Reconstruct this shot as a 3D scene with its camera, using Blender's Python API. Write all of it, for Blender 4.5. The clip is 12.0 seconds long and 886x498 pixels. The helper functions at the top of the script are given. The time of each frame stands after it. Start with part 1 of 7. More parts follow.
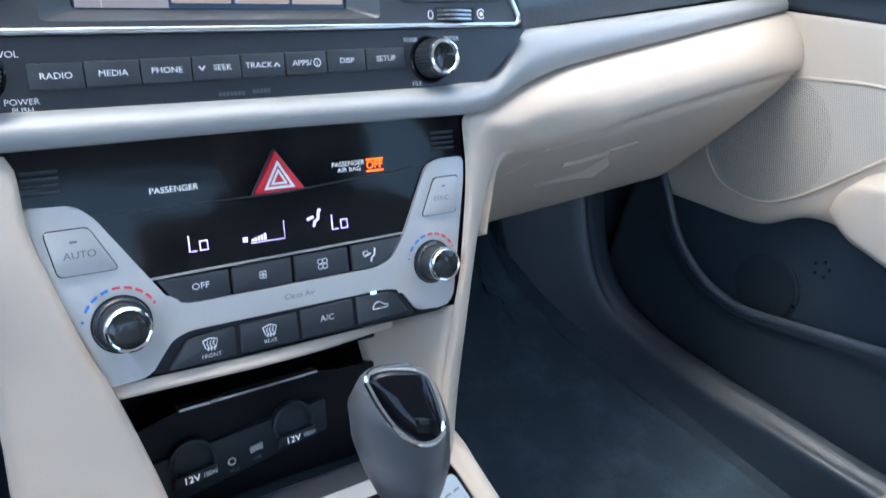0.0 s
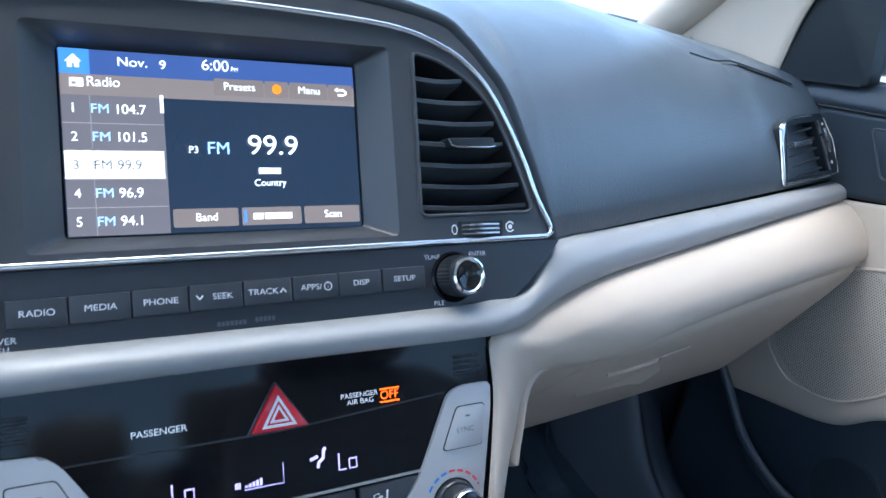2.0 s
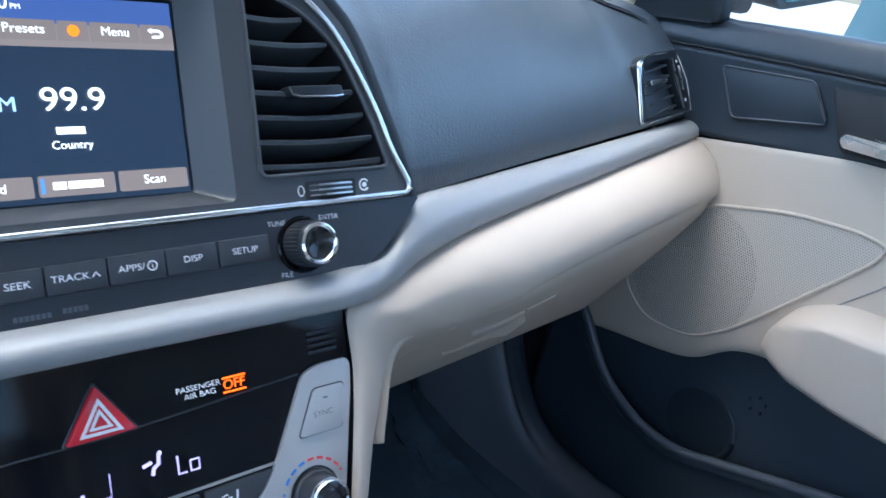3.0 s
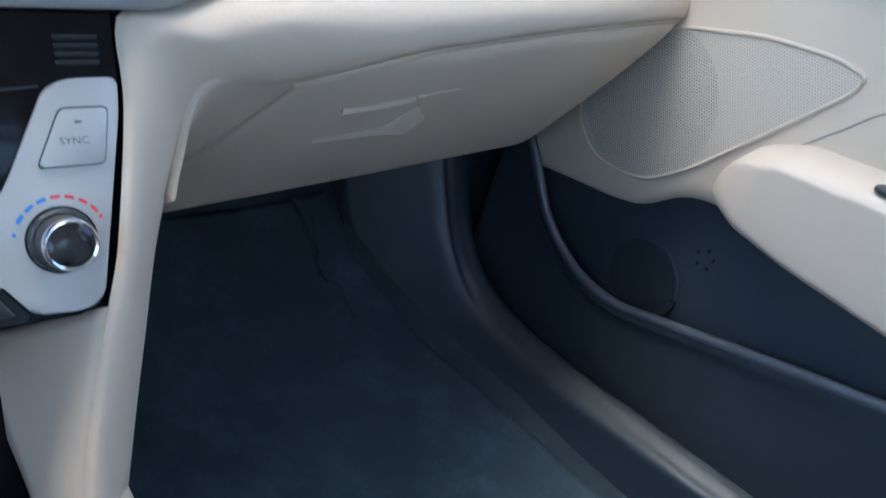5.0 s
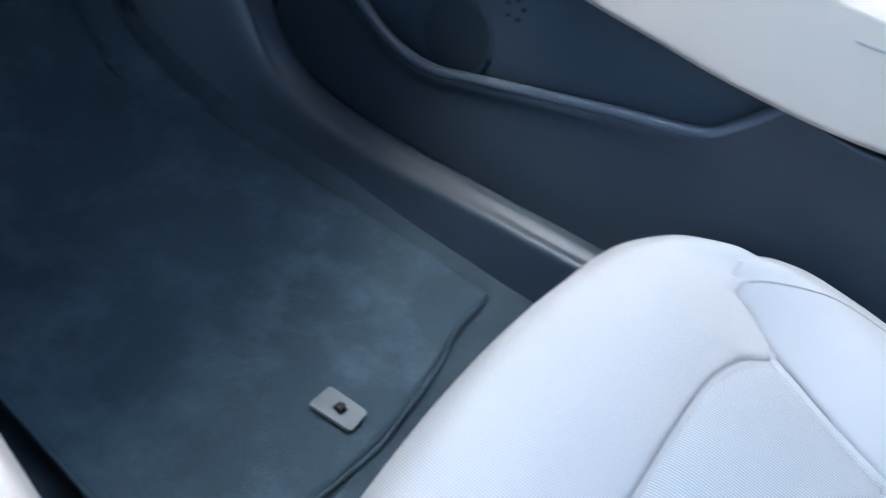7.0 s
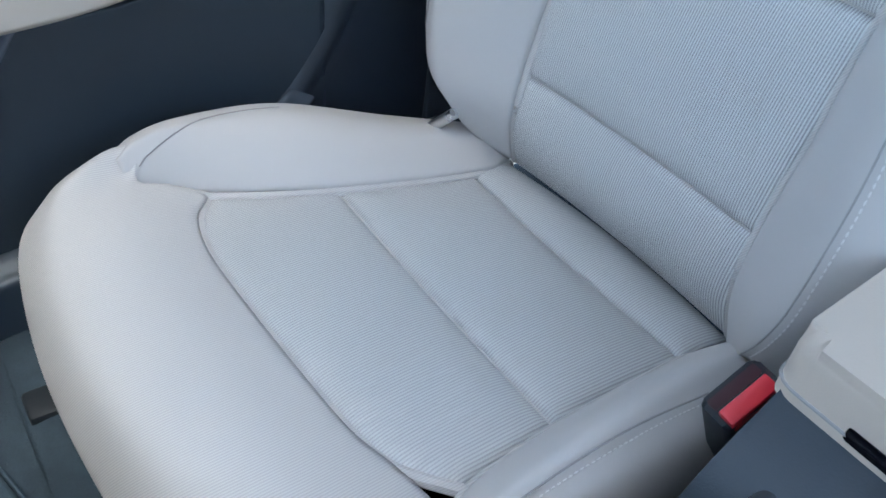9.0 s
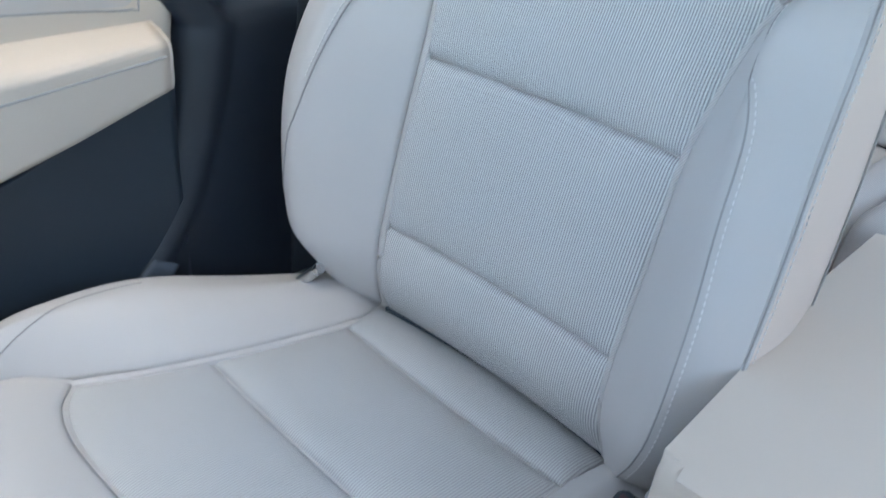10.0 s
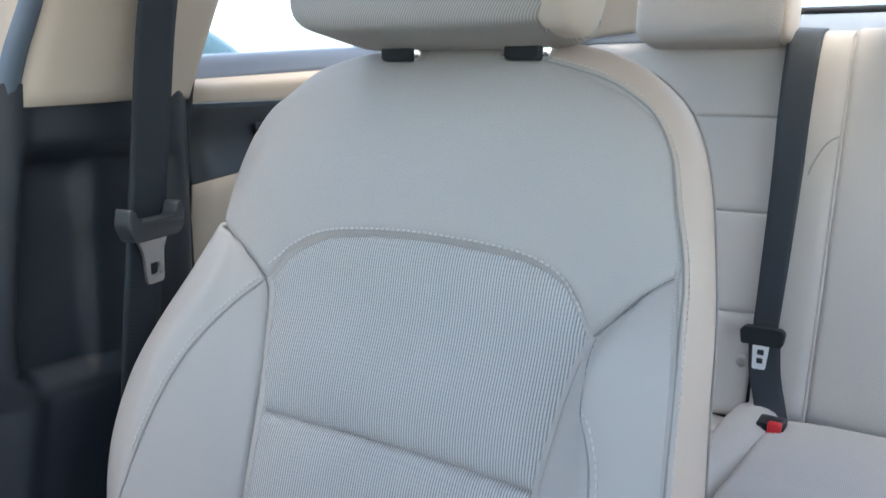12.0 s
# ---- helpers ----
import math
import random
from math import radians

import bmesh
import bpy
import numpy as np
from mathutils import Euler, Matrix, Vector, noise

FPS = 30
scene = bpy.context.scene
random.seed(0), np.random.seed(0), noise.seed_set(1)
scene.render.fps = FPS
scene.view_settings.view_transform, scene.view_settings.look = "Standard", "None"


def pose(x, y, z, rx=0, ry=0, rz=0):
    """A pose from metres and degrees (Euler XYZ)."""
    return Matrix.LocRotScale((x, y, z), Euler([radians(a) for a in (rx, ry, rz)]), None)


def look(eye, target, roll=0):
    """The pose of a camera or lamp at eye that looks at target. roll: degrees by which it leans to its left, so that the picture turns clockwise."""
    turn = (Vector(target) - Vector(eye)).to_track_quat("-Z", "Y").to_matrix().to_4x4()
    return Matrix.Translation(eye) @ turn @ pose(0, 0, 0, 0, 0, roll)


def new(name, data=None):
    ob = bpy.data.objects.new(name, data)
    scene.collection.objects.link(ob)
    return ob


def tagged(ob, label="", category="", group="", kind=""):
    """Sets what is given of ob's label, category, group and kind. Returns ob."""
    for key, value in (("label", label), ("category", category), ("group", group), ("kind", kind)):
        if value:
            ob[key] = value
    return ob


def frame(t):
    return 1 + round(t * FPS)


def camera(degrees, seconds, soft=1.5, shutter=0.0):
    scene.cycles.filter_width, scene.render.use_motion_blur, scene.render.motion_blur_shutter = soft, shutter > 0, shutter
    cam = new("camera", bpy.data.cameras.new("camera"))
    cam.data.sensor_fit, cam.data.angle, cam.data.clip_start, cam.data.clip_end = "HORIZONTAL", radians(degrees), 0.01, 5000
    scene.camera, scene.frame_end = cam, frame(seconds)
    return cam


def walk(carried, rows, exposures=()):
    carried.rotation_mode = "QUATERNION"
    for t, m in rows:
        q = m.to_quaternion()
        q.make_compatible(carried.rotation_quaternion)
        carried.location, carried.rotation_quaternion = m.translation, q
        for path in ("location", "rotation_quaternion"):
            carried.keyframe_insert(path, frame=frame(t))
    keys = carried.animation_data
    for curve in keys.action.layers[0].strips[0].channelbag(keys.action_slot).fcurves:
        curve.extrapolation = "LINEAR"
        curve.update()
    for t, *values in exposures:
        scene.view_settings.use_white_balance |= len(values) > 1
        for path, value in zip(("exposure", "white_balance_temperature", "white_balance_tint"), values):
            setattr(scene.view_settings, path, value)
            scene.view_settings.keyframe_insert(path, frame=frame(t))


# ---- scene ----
# ---------------------------------------------------------------- camera
cam = camera(57.66, 12.0, soft=1.5, shutter=0.3)
PATH = [
    (0, pose(-0.1721, -0.4755, 0.6725, 58.04, -10.53, -33.88)),
    (0.5, pose(-0.1530, -0.4729, 0.6744, 62.21, -10.21, -31.12)),
    (1, pose(-0.1351, -0.4569, 0.6852, 65.37, -9.99, -29.36)),
    (1.5, pose(-0.1275, -0.4431, 0.6894, 67.53, -9.67, -28.77)),
    (2, pose(-0.1242, -0.4320, 0.6903, 68.51, -9.09, -30.09)),
    (2.5, pose(-0.1163, -0.3932, 0.6894, 67.81, -9.08, -39.54)),
    (4.5, pose(0.0097, -0.4040, 0.6377, 60.27, -13.83, -38.69)),
    (5, pose(0.0276, -0.4280, 0.6041, 57.15, -14.20, -37.14)),
    (5.5, pose(0.0362, -0.4463, 0.5859, 53.92, -14.98, -36.32)),
    (6, pose(0.0359, -0.4455, 0.5740, 51.14, -15.85, -37.95)),
    (6.5, pose(0.0310, -0.4398, 0.5649, 48.69, -16.53, -41.89)),
    (7, pose(0.0390, -0.4449, 0.5620, 47.55, -15.93, -51.38)),
    (7.2, pose(0.0396, -0.4233, 0.5635, 48.88, -16.48, -60.53)),
    (7.5, pose(0.0340, -0.3930, 0.5721, 50.74, -15.16, -78.11)),
    (7.7, pose(0.0305, -0.3644, 0.5664, 52.14, -14.05, -90.95)),
    (9.3, pose(0.0139, -0.2938, 0.6190, 50.99, -5.45, -127.34)),
    (9.5, pose(0.0099, -0.2971, 0.6228, 53.19, -5.55, -129.45)),
    (10, pose(0.0131, -0.3097, 0.6485, 59.04, -5.03, -134.94)),
    (10.5, pose(0.0162, -0.3117, 0.6596, 64.98, -4.30, -139.25)),
    (11, pose(0.0212, -0.3189, 0.6712, 70.20, -3.47, -142.80)),
    (11.5, pose(0.0256, -0.3297, 0.6824, 75.00, -2.45, -145.42)),
    (12, pose(0.0259, -0.3378, 0.6929, 79.62, -1.22, -147.34)),
]
walk(cam, PATH, exposures=[(0, 2.72, 6000, 2), (1, 2.5, 5850, 2), (2.5, 2.25, 5600, 2), (4.5, 2.45, 5850, 2), (5, 2.55, 5950, 1), (5.5, 2.9, 5750, 1), (6.2, 3.2, 5500, 0), (7.5, 2.95, 5800, 0), (9.5, 2.6, 6300, 0), (10.5, 2.72, 6600, 2), (11.5, 2.7, 6900, 4), (12, 2.45, 6900, 4)])

# ---------------------------------------------------------------- light
world = bpy.data.worlds.new("sky")
scene.world = world
world.use_nodes = True
wn = world.node_tree.nodes
sky = wn.new("ShaderNodeTexSky")
sky.sky_type = "NISHITA"
sky.sun_disc = False
SUN_EL, SUN_AZ = 76.0, -40.0      # degrees above the horizon, and round from +y (negative: driver's side)
sky.sun_elevation = radians(SUN_EL)
sky.sun_rotation = radians(SUN_AZ)
sky.air_density, sky.dust_density, sky.ozone_density = 1.0, 2.5, 1.0
world.node_tree.links.new(sky.outputs["Color"], wn["Background"].inputs["Color"])
wn["Background"].inputs["Strength"].default_value = 0.15
sun = new("sun", bpy.data.lights.new("sun", "SUN"))
sun.data.energy, sun.data.angle, sun.data.color = 0.15, radians(45), (1.0, 0.93, 0.84)
_e, _a = radians(SUN_EL), radians(SUN_AZ)
sun.matrix_world = look((0, 0, 0), (-math.sin(_a) * math.cos(_e), -math.cos(_a) * math.cos(_e), -math.sin(_e)))

# ---------------------------------------------------------------- helpers
from mathutils.bvhtree import BVHTree


def mat(name, col, rough=0.5, metal=0.0, bump=0.0, bscale=600.0, var=0.06, vscale=7.0, coat=0.0, spec=0.5,
        ribs=0.0, rib_bump=0.3, rib_dark=0.42, dots=0.0, hole=0.5, emit=0.0, weave=0.0, weft=0.15, grime=0.0):
    """A procedural surface: colour that varies at two scales, fine relief, and ribs, dots or a weave where asked."""
    m = bpy.data.materials.new(name)
    m.use_nodes = True
    nt = m.node_tree
    b = nt.nodes["Principled BSDF"]
    b.inputs["Roughness"].default_value = rough
    b.inputs["Metallic"].default_value = metal
    b.inputs["Coat Weight"].default_value = coat
    b.inputs["Coat Roughness"].default_value = 0.05
    b.inputs["Specular IOR Level"].default_value = spec
    co = nt.nodes.new("ShaderNodeTexCoord").outputs["Object"]

    def noise_(scale, detail=3.0, rough_=0.55):
        n = nt.nodes.new("ShaderNodeTexNoise")
        n.inputs["Scale"].default_value, n.inputs["Detail"].default_value = scale, detail
        n.inputs["Roughness"].default_value = rough_
        nt.links.new(co, n.inputs["Vector"])
        return n.outputs["Fac"]

    def mix(fac, c1, c2):
        x = nt.nodes.new("ShaderNodeMix")
        x.data_type = "RGBA"
        nt.links.new(fac, x.inputs["Factor"])
        for sock, c in ((x.inputs["A"], c1), (x.inputs["B"], c2)):
            if isinstance(c, tuple):
                sock.default_value = (*c, 1)
            else:
                nt.links.new(c, sock)
        return x.outputs["Result"]

    def mth(op, a, b_=None, c_=None):
        x = nt.nodes.new("ShaderNodeMath")
        x.operation = op
        for i, v in enumerate((a, b_, c_)):
            if v is None:
                continue
            if isinstance(v, (int, float)):
                x.inputs[i].default_value = v
            else:
                nt.links.new(v, x.inputs[i])
        return x.outputs[0]

    lo = tuple(max(0, c * (1 - var)) for c in col)
    hi = tuple(min(1, c * (1 + var)) for c in col)
    colour = mix(noise_(vscale, 4.0), lo, hi)
    fine = noise_(bscale, 2.0)
    if var > 0:
        colour = mix(mth("MULTIPLY", fine, 0.35), colour, tuple(c * (1 - 1.5 * var) for c in col))
    if grime > 0:
        g = nt.nodes.new("ShaderNodeMapRange")
        g.inputs["From Min"].default_value, g.inputs["From Max"].default_value = 0.47, 0.68
        nt.links.new(noise_(11.0, 6.0, 0.68), g.inputs["Value"])
        colour = mix(mth("MULTIPLY", g.outputs[0], grime), colour, tuple(min(1, c * 2.0 + 0.01) for c in col))
    height = fine
    strength = bump
    if ribs or dots or weave:
        sep = nt.nodes.new("ShaderNodeSeparateXYZ")
        nt.links.new(co, sep.inputs[0])
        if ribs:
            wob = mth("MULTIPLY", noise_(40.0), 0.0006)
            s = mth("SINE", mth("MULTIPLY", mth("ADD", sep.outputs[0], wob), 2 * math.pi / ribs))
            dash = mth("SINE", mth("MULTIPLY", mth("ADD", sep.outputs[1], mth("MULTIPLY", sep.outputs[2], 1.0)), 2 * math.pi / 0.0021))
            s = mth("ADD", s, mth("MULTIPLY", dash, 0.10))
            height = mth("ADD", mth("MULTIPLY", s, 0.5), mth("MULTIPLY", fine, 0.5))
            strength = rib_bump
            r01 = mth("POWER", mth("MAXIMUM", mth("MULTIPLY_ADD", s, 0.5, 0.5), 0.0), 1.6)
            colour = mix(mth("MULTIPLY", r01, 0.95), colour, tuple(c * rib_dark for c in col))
        if weave:
            slant = mth("MULTIPLY_ADD", sep.outputs[2], 0.62, sep.outputs[0])
            slant = mth("ADD", slant, mth("MULTIPLY", noise_(35.0), 0.0010))
            s = mth("SINE", mth("MULTIPLY", slant, 2 * math.pi / weave))
            height = mth("ADD", mth("MULTIPLY", s, 0.35), mth("MULTIPLY", fine, 0.6))
            strength = max(bump, 0.12)
            colour = mix(mth("MULTIPLY_ADD", s, 0.5 * weft, 0.5 * weft), colour, tuple(c * 0.55 for c in col))
        if dots:
            rz = mth("DIVIDE", mth("ADD", sep.outputs[2], 5.0), dots * 0.866)
            odd = mth("MULTIPLY", mth("FLOORED_MODULO", mth("FLOOR", rz), 2.0), 0.5)
            fy = mth("SUBTRACT", mth("FRACT", mth("ADD", mth("DIVIDE", mth("ADD", sep.outputs[1], 5.0), dots), odd)), 0.5)
            fz = mth("MULTIPLY", mth("SUBTRACT", mth("FRACT", rz), 0.5), 0.866)
            d2 = mth("ADD", mth("MULTIPLY", fy, fy), mth("MULTIPLY", fz, fz))
            pit = mth("LESS_THAN", d2, 0.07)
            colour = mix(pit, colour, tuple(c * hole for c in col))
            height = mth("SUBTRACT", 1.0, pit)
            strength = 0.15
    nt.links.new(colour, b.inputs["Base Color"])
    rr = nt.nodes.new("ShaderNodeMapRange")
    rr.inputs["To Min"].default_value = max(0.02, rough - 0.06)
    rr.inputs["To Max"].default_value = min(1, rough + 0.06)
    nt.links.new(noise_(vscale * 4, 3.0), rr.inputs["Value"])
    nt.links.new(rr.outputs[0], b.inputs["Roughness"])
    if strength > 0:
        bp = nt.nodes.new("ShaderNodeBump")
        bp.inputs["Strength"].default_value = strength
        bp.inputs["Distance"].default_value = 0.0008
        nt.links.new(height, bp.inputs["Height"])
        nt.links.new(bp.outputs[0], b.inputs["Normal"])
    if emit > 0:
        b.inputs["Emission Color"].default_value = (*col, 1)
        b.inputs["Emission Strength"].default_value = emit
    return m


def glass(name, tint=(0.95, 0.98, 0.97)):
    m = bpy.data.materials.new(name)
    m.use_nodes = True
    b = m.node_tree.nodes["Principled BSDF"]
    b.inputs["Base Color"].default_value = (*tint, 1)
    b.inputs["Transmission Weight"].default_value = 1.0
    b.inputs["Roughness"].default_value = 0.0
    b.inputs["IOR"].default_value = 1.1
    return m


def thing(name, at, label, category, group="", kind=""):
    """An empty at a thing's base, for its parts."""
    e = new(name)
    e.empty_display_size = 0.02
    e.location = at
    return tagged(e, label, category, group, kind)


def put(name, me, material, parent=None, label="", angle=38.0):
    """Links a mesh, whose points are in the world's metres, as one object under a thing or part."""
    me.materials.clear()
    me.materials.append(material)
    me.polygons.foreach_set("use_smooth", [True] * len(me.polygons))
    me.set_sharp_from_angle(angle=radians(angle))
    ob = new(name, me)
    if parent is not None:
        ob.parent = parent
        if parent.type == "EMPTY":
            ob.matrix_parent_inverse = Matrix.Translation(-Vector(parent.location))
    if label:
        ob["label"] = label
    return ob


def part(name, bm, material, parent=None, label="", angle=38.0):
    bmesh.ops.recalc_face_normals(bm, faces=bm.faces)
    me = bpy.data.meshes.new(name)
    bm.to_mesh(me)
    bm.free()
    return put(name, me, material, parent, label, angle)


def spline(pts, n):
    """n points at even steps of length on a Catmull-Rom curve through pts."""
    p = np.array([tuple(q) for q in pts], float)
    if len(p) == 2:
        p = np.array([p[0], (p[0] + p[1]) / 2, p[1]])
    ext = np.vstack([2 * p[0] - p[1], p, 2 * p[-1] - p[-2]])
    out = []
    for i in range(len(p) - 1):
        a, b, c, d = ext[i:i + 4]
        for u in np.linspace(0, 1, 24, endpoint=False):
            out.append(0.5 * (2 * b + (c - a) * u + (2 * a - 5 * b + 4 * c - d) * u * u + (3 * b - a - 3 * c + d) * u ** 3))
    out.append(p[-1])
    out = np.array(out)
    s = np.r_[0, np.cumsum(np.linalg.norm(np.diff(out, axis=0), axis=1))]
    t = np.linspace(0, s[-1], n)
    return np.stack([np.interp(t, s, out[:, k]) for k in range(out.shape[1])], 1)


def across(curves, n):
    """A grid through several curves of equal count: n steps from the first to the last."""
    c = np.array(curves, float)
    k = len(c)
    ext = np.concatenate([2 * c[:1] - c[1:2], c, 2 * c[-1:] - c[-2:-1]])
    out = []
    for s in np.linspace(0, k - 1, n):
        i = min(int(s), k - 2)
        u = s - i
        a, b, cc, d = ext[i:i + 4]
        if k == 2:
            out.append(b + (cc - b) * u)
        else:
            out.append(0.5 * (2 * b + (cc - a) * u + (2 * a - 5 * b + 4 * cc - d) * u * u + (3 * b - a - 3 * cc + d) * u ** 3))
    return np.array(out)


def grid_normals(g):
    dv = np.gradient(g, axis=0)
    du = np.gradient(g, axis=1)
    n = np.cross(dv, du)
    return n / (np.linalg.norm(n, axis=2, keepdims=True) + 1e-12)


def grid_mesh(g, flip=False):
    r, c = g.shape[:2]
    f = []
    for i in range(r - 1):
        for j in range(c - 1):
            q = (i * c + j, i * c + j + 1, (i + 1) * c + j + 1, (i + 1) * c + j)
            f.append(q[::-1] if flip else q)
    me = bpy.data.meshes.new("surface")
    me.from_pydata([tuple(p) for p in g.reshape(-1, 3)], [], f)
    return me


def skin(name, curves, material, parent=None, label="", nt=48, ns=24, toward=None, roll=0.0, depth=0.0, edges="0123",
         thick=0.0, ripple=0.0, span=None):
    """A surface through curves. toward: a point on its visible side. roll, depth: width and drop of the rounded rims at
    the edges named (0 first curve, 1 last curve, 2 curve starts, 3 curve ends). thick: depth behind the surface. span: the rims fade in
    between these two fractions of the curves."""
    g = across([spline(c, nt) for c in curves], ns)
    n = grid_normals(g)
    mid = g.reshape(-1, 3).mean(0)
    if toward is not None and ((np.array(toward) - mid) * n.reshape(-1, 3).mean(0)).sum() < 0:
        n = -n
    if depth:
        dist = np.full(g.shape[:2], 9.0)
        along = np.concatenate([np.zeros((1, nt)), np.cumsum(np.linalg.norm(np.diff(g, axis=0), axis=2), axis=0)])
        cross_ = np.concatenate([np.zeros((g.shape[0], 1)), np.cumsum(np.linalg.norm(np.diff(g, axis=1), axis=2), axis=1)], 1)
        for e in edges:
            d = {"0": along, "1": along[-1:] - along, "2": cross_, "3": cross_[:, -1:] - cross_}[e]
            dist = np.minimum(dist, d)
        q = np.clip(1 - dist / roll, 0, 1)
        if span:
            q = q * np.clip((np.linspace(0, 1, nt) - span[0]) / (span[1] - span[0]), 0, 1)[None, :]
        g = g - n * (depth * (1 - np.sqrt(np.maximum(0, 1 - q * q))))[..., None]
    if ripple:
        for i in range(g.shape[0]):
            for j in range(g.shape[1]):
                g[i, j] += n[i, j] * ripple * noise.noise(Vector(g[i, j]) * 14)
    me = grid_mesh(g)
    ob = put(name, me, material, parent, label, 60)
    # outward side first, then depth behind it
    me.calc_loop_triangles()
    face_n = me.polygons[len(me.polygons) // 2].normal
    i = (g.shape[0] // 2, g.shape[1] // 2)
    if face_n.dot(Vector(n[min(i[0], n.shape[0] - 1), min(i[1], n.shape[1] - 1)])) < 0:
        me.flip_normals()
    if thick:
        so = ob.modifiers.new("thickness", "SOLIDIFY")
        so.thickness, so.offset = thick, -1.0
    return ob


def rounded(poly, r, seg=5):
    """The outline poly with its corners rounded: r one radius, or one for each corner."""
    out = []
    k = len(poly)
    for i in range(k):
        p, a, b = Vector(poly[i]), Vector(poly[i - 1]), Vector(poly[(i + 1) % k])
        rad = r[i] if isinstance(r, (list, tuple)) else r
        da, db = (a - p), (b - p)
        rad = min(rad, da.length * 0.45, db.length * 0.45)
        if rad < 1e-6:
            out.append(tuple(p))
            continue
        s, e = p + da.normalized() * rad, p + db.normalized() * rad
        for j in range(seg + 1):
            u = j / seg
            out.append(tuple((1 - u) ** 2 * s + 2 * u * (1 - u) * p + u * u * e))
    return out


def prism(poly, fr, n0, n1, bev=0.0, seg=2):
    """poly drawn in the plane of fr (a function of u, v, n), from depth n0 to n1, its front rim bevelled."""
    bm = bmesh.new()
    lo = [bm.verts.new(fr(u, v, n0)) for u, v in poly]
    hi = [bm.verts.new(fr(u, v, n1)) for u, v in poly]
    k = len(poly)
    bm.faces.new(lo)
    top = bm.faces.new(hi)
    for i in range(k):
        bm.faces.new((lo[i], lo[(i + 1) % k], hi[(i + 1) % k], hi[i]))
    if bev:
        bmesh.ops.bevel(bm, geom=list(top.edges), offset=bev, segments=seg, profile=0.5, affect="EDGES", clamp_overlap=True)
    return bm


def plate(outer, holes, fr, n0, n1):
    """A plate with holes through it."""
    from mathutils.geometry import tessellate_polygon
    loops = [outer] + holes
    flat = [p for lp in loops for p in lp]
    tris = tessellate_polygon([[Vector((*p, 0)) for p in lp] for lp in loops])
    bm = bmesh.new()
    lo = [bm.verts.new(fr(u, v, n0)) for u, v in flat]
    hi = [bm.verts.new(fr(u, v, n1)) for u, v in flat]
    for t in tris:
        for vs in (lo, hi):
            try:
                bm.faces.new([vs[i] for i in t])
            except ValueError:
                pass
    at = 0
    for lp in loops:
        k = len(lp)
        for i in range(k):
            a, b = at + i, at + (i + 1) % k
            bm.faces.new((lo[a], lo[b], hi[b], hi[a]))
        at += k
    return bm


def sweep(path, radius, n=10, closed=False, flat=1.0, up=(0, 0, 1), taper=None):
    """A tube along a path; flat < 1 squashes it along up."""
    p = [Vector(q) for q in path]
    k = len(p)
    bm = bmesh.new()
    rings = []
    for i in range(k):
        a = p[i - 1] if (i or closed) else p[i]
        b = p[(i + 1) % k] if (i < k - 1 or closed) else p[i]
        t = (b - a).normalized()
        side = t.cross(Vector(up))
        side = side.normalized() if side.length > 1e-4 else t.orthogonal().normalized()
        w = side.cross(t).normalized()
        r = radius * (taper[i] if taper is not None else 1)
        rings.append([bm.verts.new(p[i] + side * r * math.cos(x) + w * r * flat * math.sin(x)) for x in [2 * math.pi * j / n for j in range(n)]])
    for i in range(k if closed else k - 1):
        A, B = rings[i], rings[(i + 1) % k]
        for j in range(n):
            bm.faces.new((A[j], A[(j + 1) % n], B[(j + 1) % n], B[j]))
    if not closed:
        bm.faces.new(rings[0])
        bm.faces.new(rings[-1])
    return bm


def lathe(profile, fr, u0, v0, n=32):
    """profile of (radius, n) turned about the axis of fr at (u0, v0)."""
    bm = bmesh.new()
    rings = []
    for r, h in profile:
        if r < 1e-6:
            rings.append([bm.verts.new(fr(u0, v0, h))])
        else:
            rings.append([bm.verts.new(fr(u0 + r * math.cos(a), v0 + r * math.sin(a), h)) for a in [2 * math.pi * j / n for j in range(n)]])
    for A, B in zip(rings, rings[1:]):
        for j in range(n):
            k = (j + 1) % n
            if len(A) == 1 and len(B) == 1:
                continue
            if len(A) == 1:
                bm.faces.new((A[0], B[j], B[k]))
            elif len(B) == 1:
                bm.faces.new((A[j], A[k], B[0]))
            else:
                bm.faces.new((A[j], A[k], B[k], B[j]))
    return bm


def block(x0, x1, y0, y1, z0, z1, bev=0.004, seg=2):
    bm = bmesh.new()
    bmesh.ops.create_cube(bm, size=1.0)
    for v in bm.verts:
        v.co = Vector(((x0 + x1) / 2 + v.co.x * (x1 - x0), (y0 + y1) / 2 + v.co.y * (y1 - y0), (z0 + z1) / 2 + v.co.z * (z1 - z0)))
    if bev:
        bmesh.ops.bevel(bm, geom=list(bm.edges), offset=bev, segments=seg, profile=0.5, affect="EDGES", clamp_overlap=True)
    return bm


